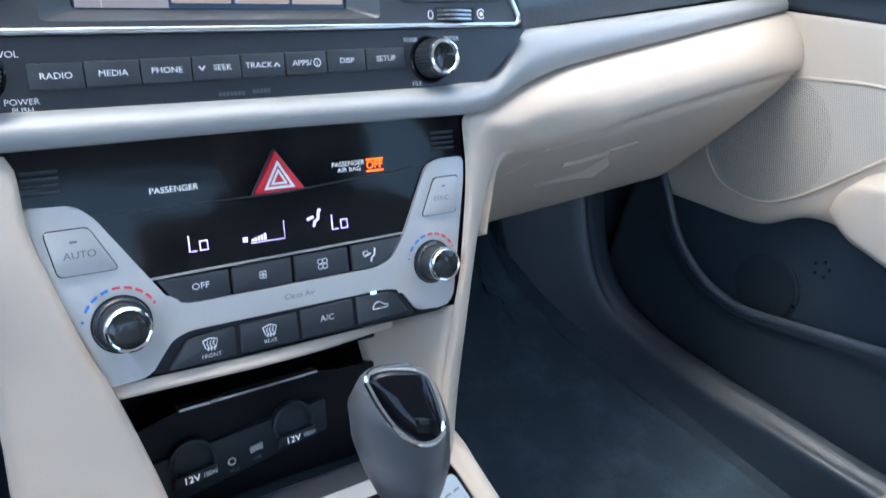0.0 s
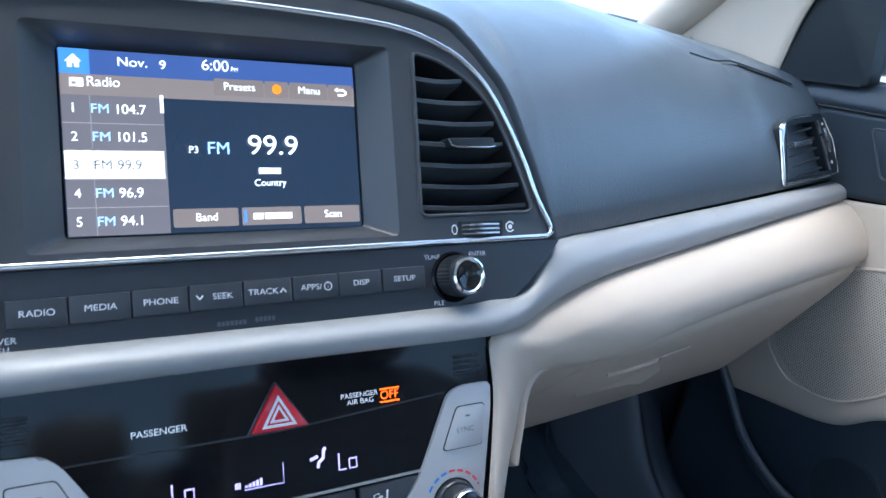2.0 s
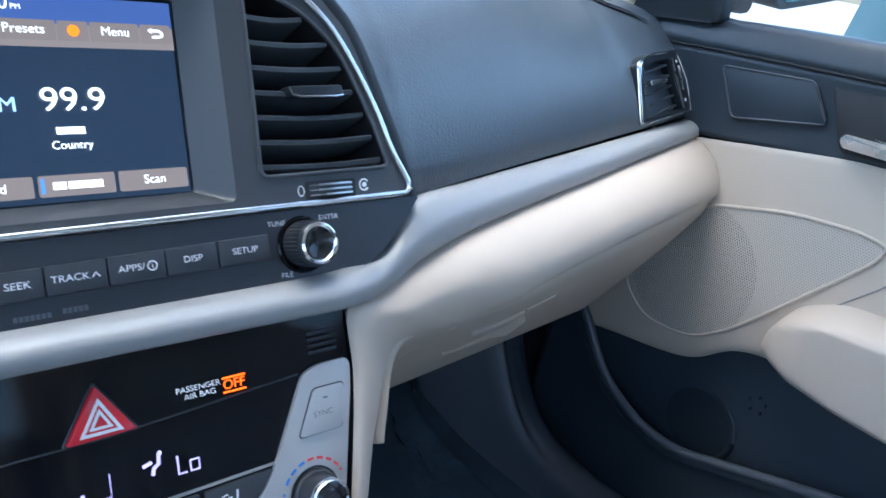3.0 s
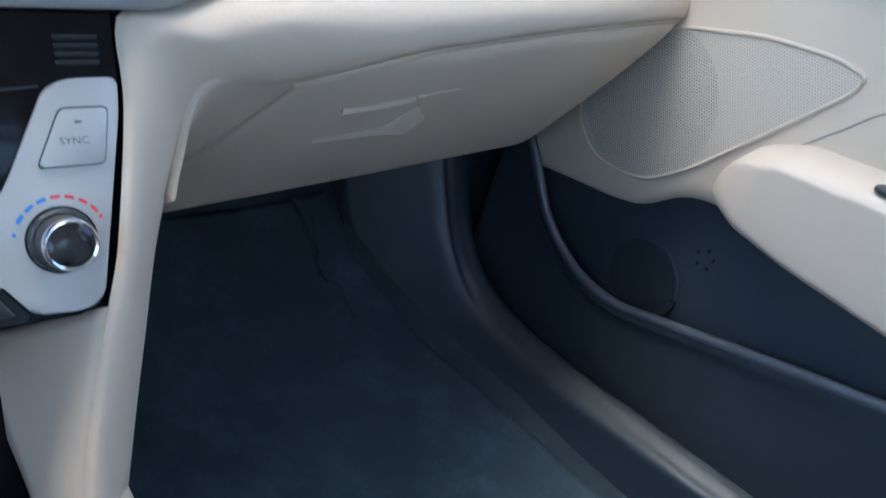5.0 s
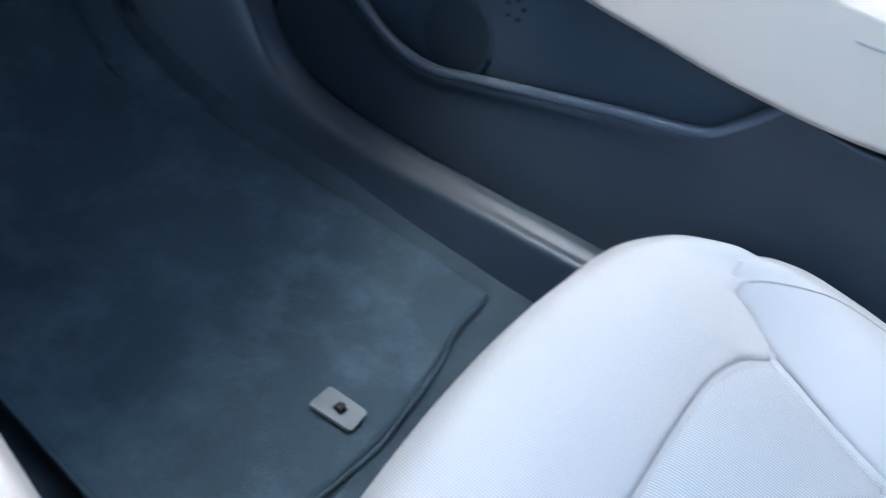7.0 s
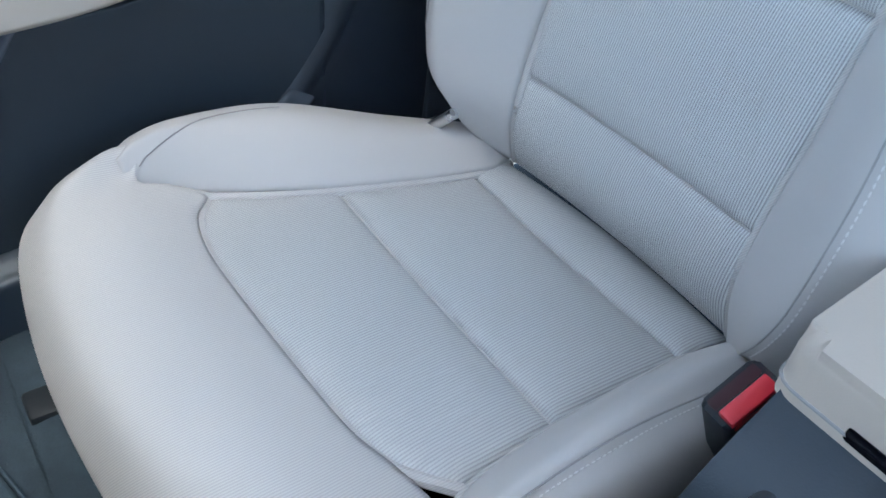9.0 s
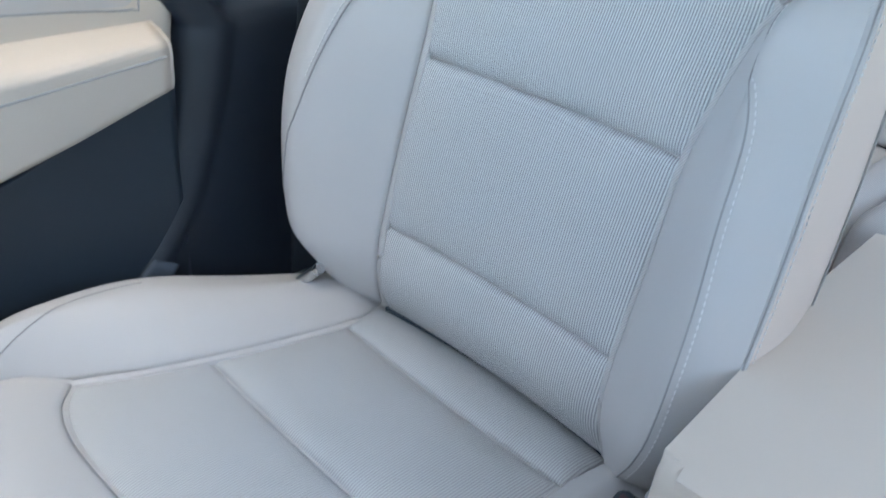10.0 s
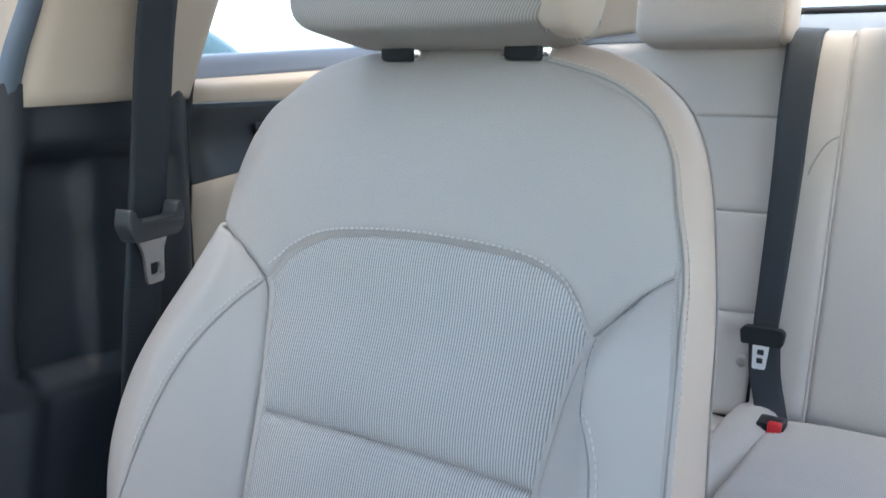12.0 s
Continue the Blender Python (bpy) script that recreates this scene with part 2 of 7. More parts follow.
def cushion_box(cx, cy, cz, sx, sy, sz, p=4.0, n=28, lean=0.0):
    """A soft box: a superellipsoid of those half sizes, leaning back by lean degrees."""
    bm = bmesh.new()
    rows = []
    e = 2.0 / p

    def sp(x, k):
        return math.copysign(abs(x) ** k, x)
    for i in range(n // 2 + 1):
        a = -math.pi / 2 + math.pi * i / (n // 2)
        row = []
        for j in range(n):
            b = 2 * math.pi * j / n
            q = Vector((sx * sp(math.cos(a), e) * sp(math.cos(b), e), sy * sp(math.cos(a), e) * sp(math.sin(b), e), sz * sp(math.sin(a), e)))
            q = Matrix.Rotation(radians(lean), 3, "X") @ q
            row.append(bm.verts.new(q + Vector((cx, cy, cz))))
        rows.append(row)
    for A, B in zip(rows, rows[1:]):
        for j in range(n):
            k = (j + 1) % n
            bm.faces.new((A[j], A[k], B[k], B[j]))
    bmesh.ops.remove_doubles(bm, verts=bm.verts, dist=1e-5)
    return bm


def label_text(words, u, v, h, fr, n, material, parent, wide=1.0, align="CENTER", name="lettering", turn=0.0):
    """Raised lettering h metres high, standing in the plane of fr."""
    cu = bpy.data.curves.new("text", "FONT")
    cu.body, cu.align_x, cu.align_y, cu.size = words, align, "CENTER", h / 0.70
    cu.extrude = 0.0
    ob = bpy.data.objects.new("text", cu)
    me = bpy.data.meshes.new_from_object(ob)
    bpy.data.objects.remove(ob)
    c, s = math.cos(turn), math.sin(turn)
    for w in me.vertices:
        x, y = w.co.x * wide, w.co.y
        w.co = fr(u + c * x - s * y, v + s * x + c * y, n)
    return put(name, me, material, parent)


def bars(u0, u1, v0, v1, fr, n, material, parent, name="lettering"):
    return part(name, prism([(u0, v0), (u1, v0), (u1, v1), (u0, v1)], fr, n - 0.0003, n), material, parent)


def stitches(name, path, material, parent, pitch=0.0048, length=0.0034, r=0.0007):
    """A row of thread stitches along a path, as one mesh."""
    p = np.array(path, float)
    s = np.r_[0, np.cumsum(np.linalg.norm(np.diff(p, axis=0), axis=1))]
    bm = bmesh.new()
    d = 0.0
    while d + length < s[-1]:
        a = Vector([np.interp(d, s, p[:, k]) for k in range(3)])
        b = Vector([np.interp(d + length, s, p[:, k]) for k in range(3)])
        t = (b - a).normalized()
        side = t.orthogonal().normalized()
        w = t.cross(side)
        ends = []
        for q, rr in ((a, 0.35), (a.lerp(b, 0.3), 1.0), (a.lerp(b, 0.7), 1.0), (b, 0.35)):
            ends.append([bm.verts.new(q + (side * math.cos(x) + w * math.sin(x)) * r * rr) for x in (0, 1.57, 3.14, 4.71)])
        for A, B in zip(ends, ends[1:]):
            for j in range(4):
                bm.faces.new((A[j], A[(j + 1) % 4], B[(j + 1) % 4], B[j]))
        d += pitch
    return tagged(part(name, bm, material, parent), kind="stuff")


def drape(path, obs, lift, n=60, eye=(0.0, -0.4, 0.7)):
    """Points of a curve laid on the surfaces obs, standing off by lift towards the cabin."""
    vs, fs = [], []
    for ob in obs:
        k = len(vs)
        vs += [v.co.copy() for v in ob.data.vertices]
        fs += [tuple(i + k for i in p.vertices) for p in ob.data.polygons]
    tree = BVHTree.FromPolygons(vs, fs)
    out = []
    for q in spline(path, n):
        at, nn, _, _ = tree.find_nearest(Vector(q))
        if nn.dot(Vector(eye) - at) < 0:
            nn = -nn
        out.append(tuple(at + nn * lift))
    return out


# the plane of the centre stack: u to the passenger's side, v up it, n out towards the cabin
SO, SX, SY, SN = Vector((-0.0002, -0.0214, 0.5684)), Vector((0.99983, -0.018325, 0)), Vector((0.007955, 0.434058, 0.90085)), Vector((-0.016508, -0.9007, 0.434131))


def U(u, v, n=0.0):
    return SO + SX * u + SY * v + SN * n


EYE = (0.0, -0.4, 0.7)       # a point in the middle of the cabin, to tell a surface's visible side
# ---------------------------------------------------------------- materials
BEIGE = mat("beige_vinyl", (0.560, 0.468, 0.375), 0.6, bump=0.12, bscale=900, var=0.05)
BEIGE_SOFT = mat("beige_soft_trim", (0.555, 0.467, 0.382), 0.6, bump=0.15, bscale=700, var=0.06)
GRILLE = mat("perforated_grille", (0.535, 0.470, 0.395), 0.6, dots=0.0028, hole=0.66)
GRILLE_DEEP = mat("speaker_mesh", (0.515, 0.455, 0.385), 0.62, dots=0.0029, hole=0.30)
PAD = mat("dark_dash_vinyl", (0.060, 0.076, 0.092), 0.38, spec=0.7, bump=0.45, bscale=520, var=0.10)
BLACK = mat("black_plastic", (0.014, 0.018, 0.023), 0.5, bump=0.15, bscale=900, var=0.12, spec=0.35)
CHARCOAL = mat("charcoal_plastic", (0.027, 0.036, 0.046), 0.42, bump=0.2, bscale=800, var=0.12, spec=0.4)
GREYPLA = mat("grey_bezel_plastic", (0.045, 0.048, 0.054), 0.4, bump=0.1, bscale=800, var=0.08)
GLOSS = mat("piano_black", (0.004, 0.004, 0.006), 0.07, var=0.0, spec=0.24)
SILVER = mat("satin_silver", (0.34, 0.338, 0.332), 0.5, metal=0.3, bump=0.04, bscale=1500, var=0.03)
SILVER_P = mat("silver_paint", (0.52, 0.51, 0.495), 0.40, metal=0.35, bump=0.04, bscale=1500, var=0.03)
SILVER_BTN = mat("silver_button", (0.51, 0.505, 0.495), 0.42, metal=0.35, var=0.03)
CHROME = mat("chrome", (0.86, 0.87, 0.88), 0.09, metal=1.0, var=0.02)
KEY = mat("dark_key_plastic", (0.034, 0.038, 0.045), 0.40, bump=0.06, bscale=1200, var=0.05)
KNOB = mat("dark_knob_rubber", (0.03, 0.032, 0.036), 0.35, var=0.08)
KNOB_CAP = mat("dark_satin_cap", (0.05, 0.052, 0.055), 0.16, metal=0.7, var=0.04)
CARPET = mat("dark_carpet", (0.045, 0.063, 0.080), 0.95, bump=0.9, bscale=420, var=0.30, vscale=9, grime=0.25, spec=0.15)
MAT_CLOTH = mat("floor_mat_pile", (0.052, 0.076, 0.098), 0.95, bump=1.0, bscale=480, var=0.5, vscale=4, grime=0.5, spec=0.15)
SILL_PLASTIC = mat("satin_sill_plastic", (0.020, 0.032, 0.050), 0.46, bump=0.06, bscale=800, var=0.10, spec=0.95)
SEAT = mat("grey_beige_seat_cloth", (0.55, 0.515, 0.485), 0.62, weave=0.0020, weft=0.42, bump=0.15, bscale=900, var=0.035, spec=0.35)
SEAT_SMOOTH = mat("smooth_seat_vinyl", (0.50, 0.468, 0.442), 0.52, bump=0.10, bscale=1100, var=0.035, spec=0.4)
SEAT_SIDE = mat("seat_side_vinyl", (0.60, 0.485, 0.405), 0.5, bump=0.12, bscale=900, var=0.04, spec=0.4)
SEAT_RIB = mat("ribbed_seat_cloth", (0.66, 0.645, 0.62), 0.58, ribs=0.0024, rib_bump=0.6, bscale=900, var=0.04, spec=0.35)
# the same cloth, darker and softer ribbed: the cushion's shade is in its colour
SEAT_RIB_SHADED = mat("shaded_ribbed_seat_cloth", (0.52, 0.505, 0.485), 0.58, ribs=0.0024, rib_bump=0.35, rib_dark=0.66, bscale=900, var=0.05, spec=0.35)
HEAD_CLOTH = mat("woven_headrest_cloth", (0.50, 0.46, 0.42), 0.7, weave=0.0023, weft=0.85, bump=0.3, bscale=900, var=0.05, spec=0.3)
THREAD = mat("pale_thread", (0.66, 0.63, 0.60), 0.7, var=0.05)
# darker than the cloth: stands for the shade in seams and creases
SEAM = mat("seam_shade_line", (0.33, 0.31, 0.295), 0.8, var=0.05)
BELT = mat("belt_webbing", (0.020, 0.027, 0.036), 0.7, weave=0.0022, bump=0.2, var=0.08)
STEEL = mat("brushed_steel", (0.66, 0.66, 0.66), 0.28, metal=1.0, bump=0.05, var=0.04)
RED = mat("red_plastic", (0.62, 0.018, 0.03), 0.4, var=0.05)
RED_LENS = mat("red_hazard_lens", (0.60, 0.02, 0.035), 0.22, var=0.04, coat=0.3)
# print with a faint glow added to brighten it
GLOW_INK = mat("glow_print", (0.85, 0.85, 0.88), 0.5, var=0.0, emit=0.10)
WHITE_INK = mat("white_print", (0.78, 0.78, 0.80), 0.5, var=0.02)
GREY_INK = mat("grey_print", (0.16, 0.16, 0.17), 0.5, var=0.02)
DIM_INK = mat("dim_print", (0.10, 0.105, 0.12), 0.5, var=0.02)
BLUE_INK = mat("blue_print", (0.04, 0.22, 0.70), 0.5, var=0.02)
RED_INK = mat("red_print", (0.75, 0.06, 0.07), 0.5, var=0.02)
AMBER = mat("amber_lamp", (1.0, 0.085, 0.0), 0.4, var=0.0, emit=0.9)
LCD = mat("lit_segments", (0.62, 0.52, 1.0), 0.4, var=0.0, emit=0.20)
LED = mat("blue_white_lamp", (0.40, 0.60, 1.0), 0.4, var=0.0, emit=0.6)
RUBBER = mat("black_rubber", (0.012, 0.012, 0.014), 0.6, bump=0.1, var=0.1)
HEADLINER = mat("pale_headliner", (0.60, 0.58, 0.55), 0.9, bump=0.3, bscale=700, var=0.04)
GLASS = glass("window_glass")


def ui(name, col, power):
    return mat(name, col, 0.25, var=0.0, emit=power)


UI_BG = ui("screen_navy", (0.006, 0.011, 0.021), 0.8)
UI_HEAD = ui("screen_blue", (0.020, 0.036, 0.105), 0.8)
UI_SUB = ui("screen_brown", (0.085, 0.068, 0.066), 0.8)
UI_LIST = ui("screen_slate", (0.055, 0.050, 0.058), 0.8)
UI_BTN = ui("screen_button", (0.075, 0.060, 0.058), 0.8)
UI_LINE = ui("screen_line", (0.12, 0.11, 0.12), 0.8)
UI_WHITE = ui("screen_white", (0.95, 0.93, 0.92), 0.19)
UI_TEXT = ui("screen_text", (0.85, 0.85, 0.88), 0.42)
UI_BLUE = ui("screen_pale_blue", (0.32, 0.52, 0.95), 0.42)
UI_DIM = ui("screen_dim_text", (0.10, 0.10, 0.11), 0.3)
UI_ORANGE = ui("screen_orange", (0.95, 0.20, 0.01), 0.40)
UI_HOME = ui("screen_home_blue", (0.032, 0.10, 0.32), 0.8)

# ---------------------------------------------------------------- dashboard


def rim_v(u):
    """Height, in the stack's plane, of the outer rim of the infotainment housing."""
    us = [0, 0.08, 0.13, 0.1476, 0.1634, 0.1753, 0.1868, 0.2002, 0.2069, 0.30]
    vs = [0.087, 0.085, 0.0768, 0.0665, 0.0503, 0.0352, 0.007, -0.0329, -0.0587, -0.0587]
    return float(np.interp(abs(u), us, vs))


dash = thing("dashboard", (0, 0.1, 0.3), "dark grained vinyl dashboard with a satin silver trim band", "dashboard")


def pad_section(x):
    """Section of the dash top at x: bottom of its face to the foot of the windscreen."""
    ax = abs(x)
    if ax < 0.207:
        p0 = U(x, rim_v(x), 0.006)
        y0, z0 = p0.y, p0.z
    else:
        y0 = -0.111 + 0.268 * min(ax, 0.74)
        z0 = 0.516 - 0.02 * (ax - 0.207)
    crest = 0.648 - max(0.0, ax - 0.36) * 0.118
    y3 = max(0.10, min(0.22, y0 + 0.19)) if ax < 0.55 else 0.20
    rows = [(y0, z0)]
    for k, (fy, fz) in enumerate(((0.10, 0.30), (0.28, 0.62), (0.58, 0.90))):
        rows.append((y0 + (y3 - y0) * fy, z0 + (crest - z0) * fz))
    rows += [(y3, crest), (y3 + 0.13, crest + 0.004), (0.56, crest - 0.03)]
    return [(x, y, z) for y, z in rows]


xs = np.r_[np.linspace(-0.74, -0.215, 14), np.linspace(-0.207, 0.207, 40), np.linspace(0.215, 0.725, 30)]
pad = skin("dash_pad", [pad_section(x) for x in xs], PAD, dash, "dark blue-grey grained vinyl pad", nt=40, ns=150, toward=(0.3, -0.5, 1.0), thick=0.004)

# satin band: along the foot of the stack's keys, up round their end, and on to the door
band_up = [U(-0.23, -0.0970, 0.018), U(-0.118, -0.0970, 0.018), U(0.0, -0.0970, 0.018), U(0.10, -0.0965, 0.018), U(0.148, -0.095, 0.017), (0.1785, -0.069, 0.4905),
           (0.2015, -0.0565, 0.5085), (0.2205, -0.0505, 0.5150), (0.283, -0.034, 0.5130), (0.457, 0.011, 0.5085), (0.574, 0.042, 0.506), (0.722, 0.082, 0.503)]
band_lo = [U(-0.23, -0.1145, 0.024), U(-0.118, -0.1140, 0.024), U(0.0, -0.1130, 0.024), U(0.10, -0.1135, 0.024), U(0.143, -0.1135, 0.024), (0.166, -0.086, 0.4735),
           (0.187, -0.0795, 0.4765), (0.212, -0.073, 0.4845), (0.272, -0.057, 0.4905), (0.437, -0.012, 0.4905), (0.55, 0.0185, 0.4905), (0.714, 0.0615, 0.490)]


def between(a, b, f, out):
    return [tuple(Vector(p).lerp(Vector(q), f) + Vector(out)) for p, q in zip(a, b)]


skin("silver_trim", [band_up, between(band_up, band_lo, 0.14, (0, -0.008, 0.003)), between(band_up, band_lo, 0.5, (0, -0.0115, 0.004)),
                     between(band_up, band_lo, 0.86, (0, -0.008, 0.000)), band_lo],
     SILVER, dash, "satin silver trim band", nt=150, ns=22, toward=EYE, thick=0.003)

# beige roll that turns down into the column beside the climate panel
ro = [(0.713, 0.0625, 0.4885), (0.437, -0.010, 0.489), (0.272, -0.055, 0.489), (0.212, -0.070, 0.4825), (0.172, -0.0835, 0.4730), U(0.1466, -0.1165, 0.0215), U(0.1448, -0.155, 0.0225),
      U(0.1360, -0.2134, 0.0225), U(0.1290, -0.2400, 0.0225), U(0.1130, -0.300, 0.024), U(0.1060, -0.342, 0.028)]
ri = [(0.7095, 0.0165, 0.4315), (0.493, -0.034, 0.4405), (0.347, -0.068, 0.4430), (0.290, -0.080, 0.4400), (0.245, -0.078, 0.4300), U(0.1945, -0.150, -0.006), U(0.1728, -0.1894, -0.006),
      U(0.1619, -0.2174, -0.006), U(0.1516, -0.2633, -0.006), U(0.1433, -0.3015, -0.006), U(0.1330, -0.3500, -0.006)]
outs = [0.020, 0.022, 0.024, 0.022, 0.016, 0.010, 0.010, 0.010, 0.010, 0.010, 0.010]


def arc_row(f, h):
    return [tuple(Vector(p).lerp(Vector(q), f) + Vector((0, -1, 0.25)).normalized() * o * h) for p, q, o in zip(ro, ri, outs)]


skin("knee_roll", [ro, arc_row(0.10, 0.60), arc_row(0.32, 1.0), arc_row(0.62, 1.0), arc_row(0.88, 0.65), ri], BEIGE, dash,
     "smooth beige vinyl roll and column", nt=130, ns=40, toward=EYE, thick=0.004)
# panel from the column to the glovebox lid, and the wall of the column behind it
diag = [(0.2505, -0.0775, 0.4305), (0.232, -0.050, 0.391), (0.214, -0.018, 0.350), (0.196, 0.014, 0.309), (0.178, 0.0445, 0.2685)]
def panel_edge(row, shift):
    """The part of a row of the roll that lies beside the lid, down to the lid's foot."""
    low = Vector(row[6]).lerp(Vector(row[7]), 0.42)
    return [tuple(Vector(p) + Vector(shift)) for p in (*row[4:7], low)]


tuck = panel_edge(arc_row(0.80, 0.82), (0, 0.003, 0))
over = panel_edge(ri, (0.0005, -0.003, 0))
skin("knee_panel", [[tuple(p) for p in spline(tuck, 12)], [tuple(p) for p in spline(over, 12)], diag], BEIGE, dash, "beige fixed panel", nt=24, ns=10, toward=EYE, thick=0.003)
wall_a = [U(0.190, -0.155, -0.008), U(0.1728, -0.1894, -0.008), U(0.1516, -0.2633, -0.008), U(0.1340, -0.350, -0.008)]
skin("column_side", [wall_a, [tuple(p + Vector((0.012, 0.14, 0.0))) for p in wall_a], [tuple(p + Vector((0.016, 0.32, 0.0))) for p in wall_a]], CHARCOAL, dash, "dark side of the console tunnel",
     nt=20, ns=12, toward=(0.6, 0, 0.2), thick=0.003)
# the part of the dash that mirrors this on the driver's side
def mirror_x(p):
    """The driver's side of the stack stands a little nearer at its foot."""
    return (-p[0] + 0.022 + float(np.interp(p[2], [0.20, 0.26, 0.355, 0.455], [0.010, 0.012, 0.013, 0.0])), p[1], p[2])


mro = [mirror_x(p) for p in ro]
mri = [(x - float(np.interp(z, [0.20, 0.30, 0.36, 0.44], [0.050, 0.038, 0.022, 0.0])), y, z) for x, y, z in (mirror_x(p) for p in ri)]


def arc_row_m(f, h):
    return [tuple(Vector(p).lerp(Vector(q), f) + Vector((0, -1, 0.25)).normalized() * o * h) for p, q, o in zip(mro, mri, outs)]


skin("knee_roll", [mro, arc_row_m(0.10, 0.60), arc_row_m(0.32, 1.0), arc_row_m(0.62, 1.0), arc_row_m(0.88, 0.65), mri], BEIGE, dash,
     "smooth beige vinyl roll and column", nt=110, ns=30, toward=EYE, thick=0.004)
skin("lower_panel", [[(-0.72, 0.02, 0.43), (-0.19, -0.09, 0.43)], [(-0.72, 0.09, 0.27), (-0.16, -0.05, 0.33)]], BEIGE, dash, "beige lower panel", nt=20, ns=8, toward=EYE, thick=0.004)
# embossed word on the pad
AF = lambda u, v, n: Vector((0.528 + 0.958 * u, 0.0335 + 0.287 * u + 0.55 * v - 0.8 * n, 0.516 + 0.84 * v + 0.5 * n))
label_text("AIRBAG", 0.012, 0.006, 0.0075, AF, 0.003, DIM_INK, dash)
# slotted demister outlet near the pillar
slit = [(0.501, 0.135, 0.6195), (0.553, 0.142, 0.6140), (0.610, 0.142, 0.6088), (0.640, 0.141, 0.6042), (0.672, 0.137, 0.5970)]
part("demister_line", sweep(drape(slit, [pad], 0.0006, 40, (0.3, -0.4, 1.2)), 0.0013, 6, flat=0.5), CHARCOAL, dash, "thin edge of the demister outlet")
part("demister_recess", sweep(drape([(x, y - 0.007, z) for x, y, z in slit[1:]], [pad], 0.0002, 40, (0.3, -0.4, 1.2)), 0.0048, 8, flat=0.2, taper=[max(0.1, math.sin(math.pi * k / 39)) for k in range(40)]), RUBBER, dash, "dark recess of the demister outlet")
for i in range(4):
    x = 0.574 + 0.020 * i
    part("demister_slot", sweep(drape([(x, 0.134, 0.612 - 0.0028 * i), (x + 0.007, 0.1345, 0.611 - 0.0028 * i), (x + 0.013, 0.1345, 0.610 - 0.0028 * i)], [pad], 0.0012, 6, (0.3, -0.4, 1.2)), 0.0022, 8, flat=0.5), GREYPLA, dash, "grey demister vane")

# ---------------------------------------------------------------- infotainment unit
unit = thing("infotainment_unit", tuple(U(0, -0.09, 0)), "dark infotainment unit with a lit radio screen and chrome surround", "car radio")


def mirrored(poly):
    return [(-u, v) for u, v in reversed(poly)]


half = [(0.2069, -0.0587), (0.2002, -0.0329), (0.1868, 0.007), (0.1753, 0.0352), (0.1634, 0.0503), (0.1476, 0.0665), (0.1301, 0.0768), (0.08, 0.085), (0.0, 0.087)]
outer = half + [(-u, v) for u, v in reversed(half[:-1])]
SLAT = mat("grey_slat_plastic", (0.045, 0.050, 0.058), 0.30, bump=0.05, bscale=900, var=0.06, spec=0.7)
VENT = [(0.1087, 0.0529), (0.1080, -0.0427), (0.1880, -0.0419), (0.1771, -0.0096), (0.1618, 0.0237), (0.1422, 0.0417), (0.1228, 0.0504)]
vent_hole = rounded(VENT, [0.004, 0.005, 0.006, 0.03, 0.03, 0.03, 0.01])
recess = rounded([(-0.0950, 0.0545), (-0.0970, -0.0545), (0.0935, -0.0535), (0.0935, 0.0550)], 0.004)
part("bezel", plate(outer, [recess, vent_hole, mirrored(vent_hole)], U, -0.004, 0.0155), GREYPLA, unit, "dark grey plastic bezel")
# hooded recess of the screen
inner = rounded([(-0.0785, 0.0475), (-0.0790, -0.0470), (0.0785, -0.0465), (0.0790, 0.0480)], 0.003)
bm = bmesh.new()
a = [bm.verts.new(U(u, v, 0.0155)) for u, v in recess]
b = [bm.verts.new(U(u, v, 0.0005)) for u, v in inner]
c = [bm.verts.new(U(u, v, -0.006)) for u, v in inner]
for i in range(len(a)):
    j = (i + 1) % len(a)
    bm.faces.new((a[i], a[j], b[j], b[i]))
    bm.faces.new((b[i], b[j], c[j], c[i]))
part("screen_recess", bm, GREYPLA, unit, "sloping dark recess round the screen")
# raised rim outside the chrome line
rim = [U(u, v, 0.016) for u, v in outer]
part("housing_rim", sweep([tuple(p) for p in spline([U(u * 0.985, v - 0.002, 0.010) for u, v in outer], 120)], 0.0065, 10), BLACK, unit, "black rim")
chrome_half = [(0.1975, -0.0577), (0.2005, -0.0555), (0.2008, -0.0520), (0.1911, -0.0329), (0.1835, -0.0112), (0.1719, 0.0135), (0.1583, 0.0358), (0.1427, 0.0504), (0.1271, 0.0586), (0.1044, 0.0656), (0.0719, 0.0690), (0.0, 0.0712)]
loop = chrome_half + [(-u, v - 0.002 * (v < -0.05)) for u, v in reversed(chrome_half[:-1])]
loop = [tuple(p) for p in spline([U(u, v, 0.0165) for u, v in loop + loop[:1]], 220)][:-1]
part("chrome_surround", sweep(loop, 0.0019, 10, closed=True), CHROME, unit, "bright chrome line")

scr = part("screen", prism([(-0.0772, 0.0460), (-0.0772, -0.0460), (0.0772, -0.0460), (0.0772, 0.0460)], U, -0.004, 0.0), UI_BG, unit, "lit radio screen")


def ui_box(u0, u1, v0, v1, m, n=0.0006, r=0.0):
    p = [(u0, v0), (u1, v0), (u1, v1), (u0, v1)]
    return part("screen_panel", prism(rounded(p, r) if r else p, U, n - 0.0003, n), m, scr)


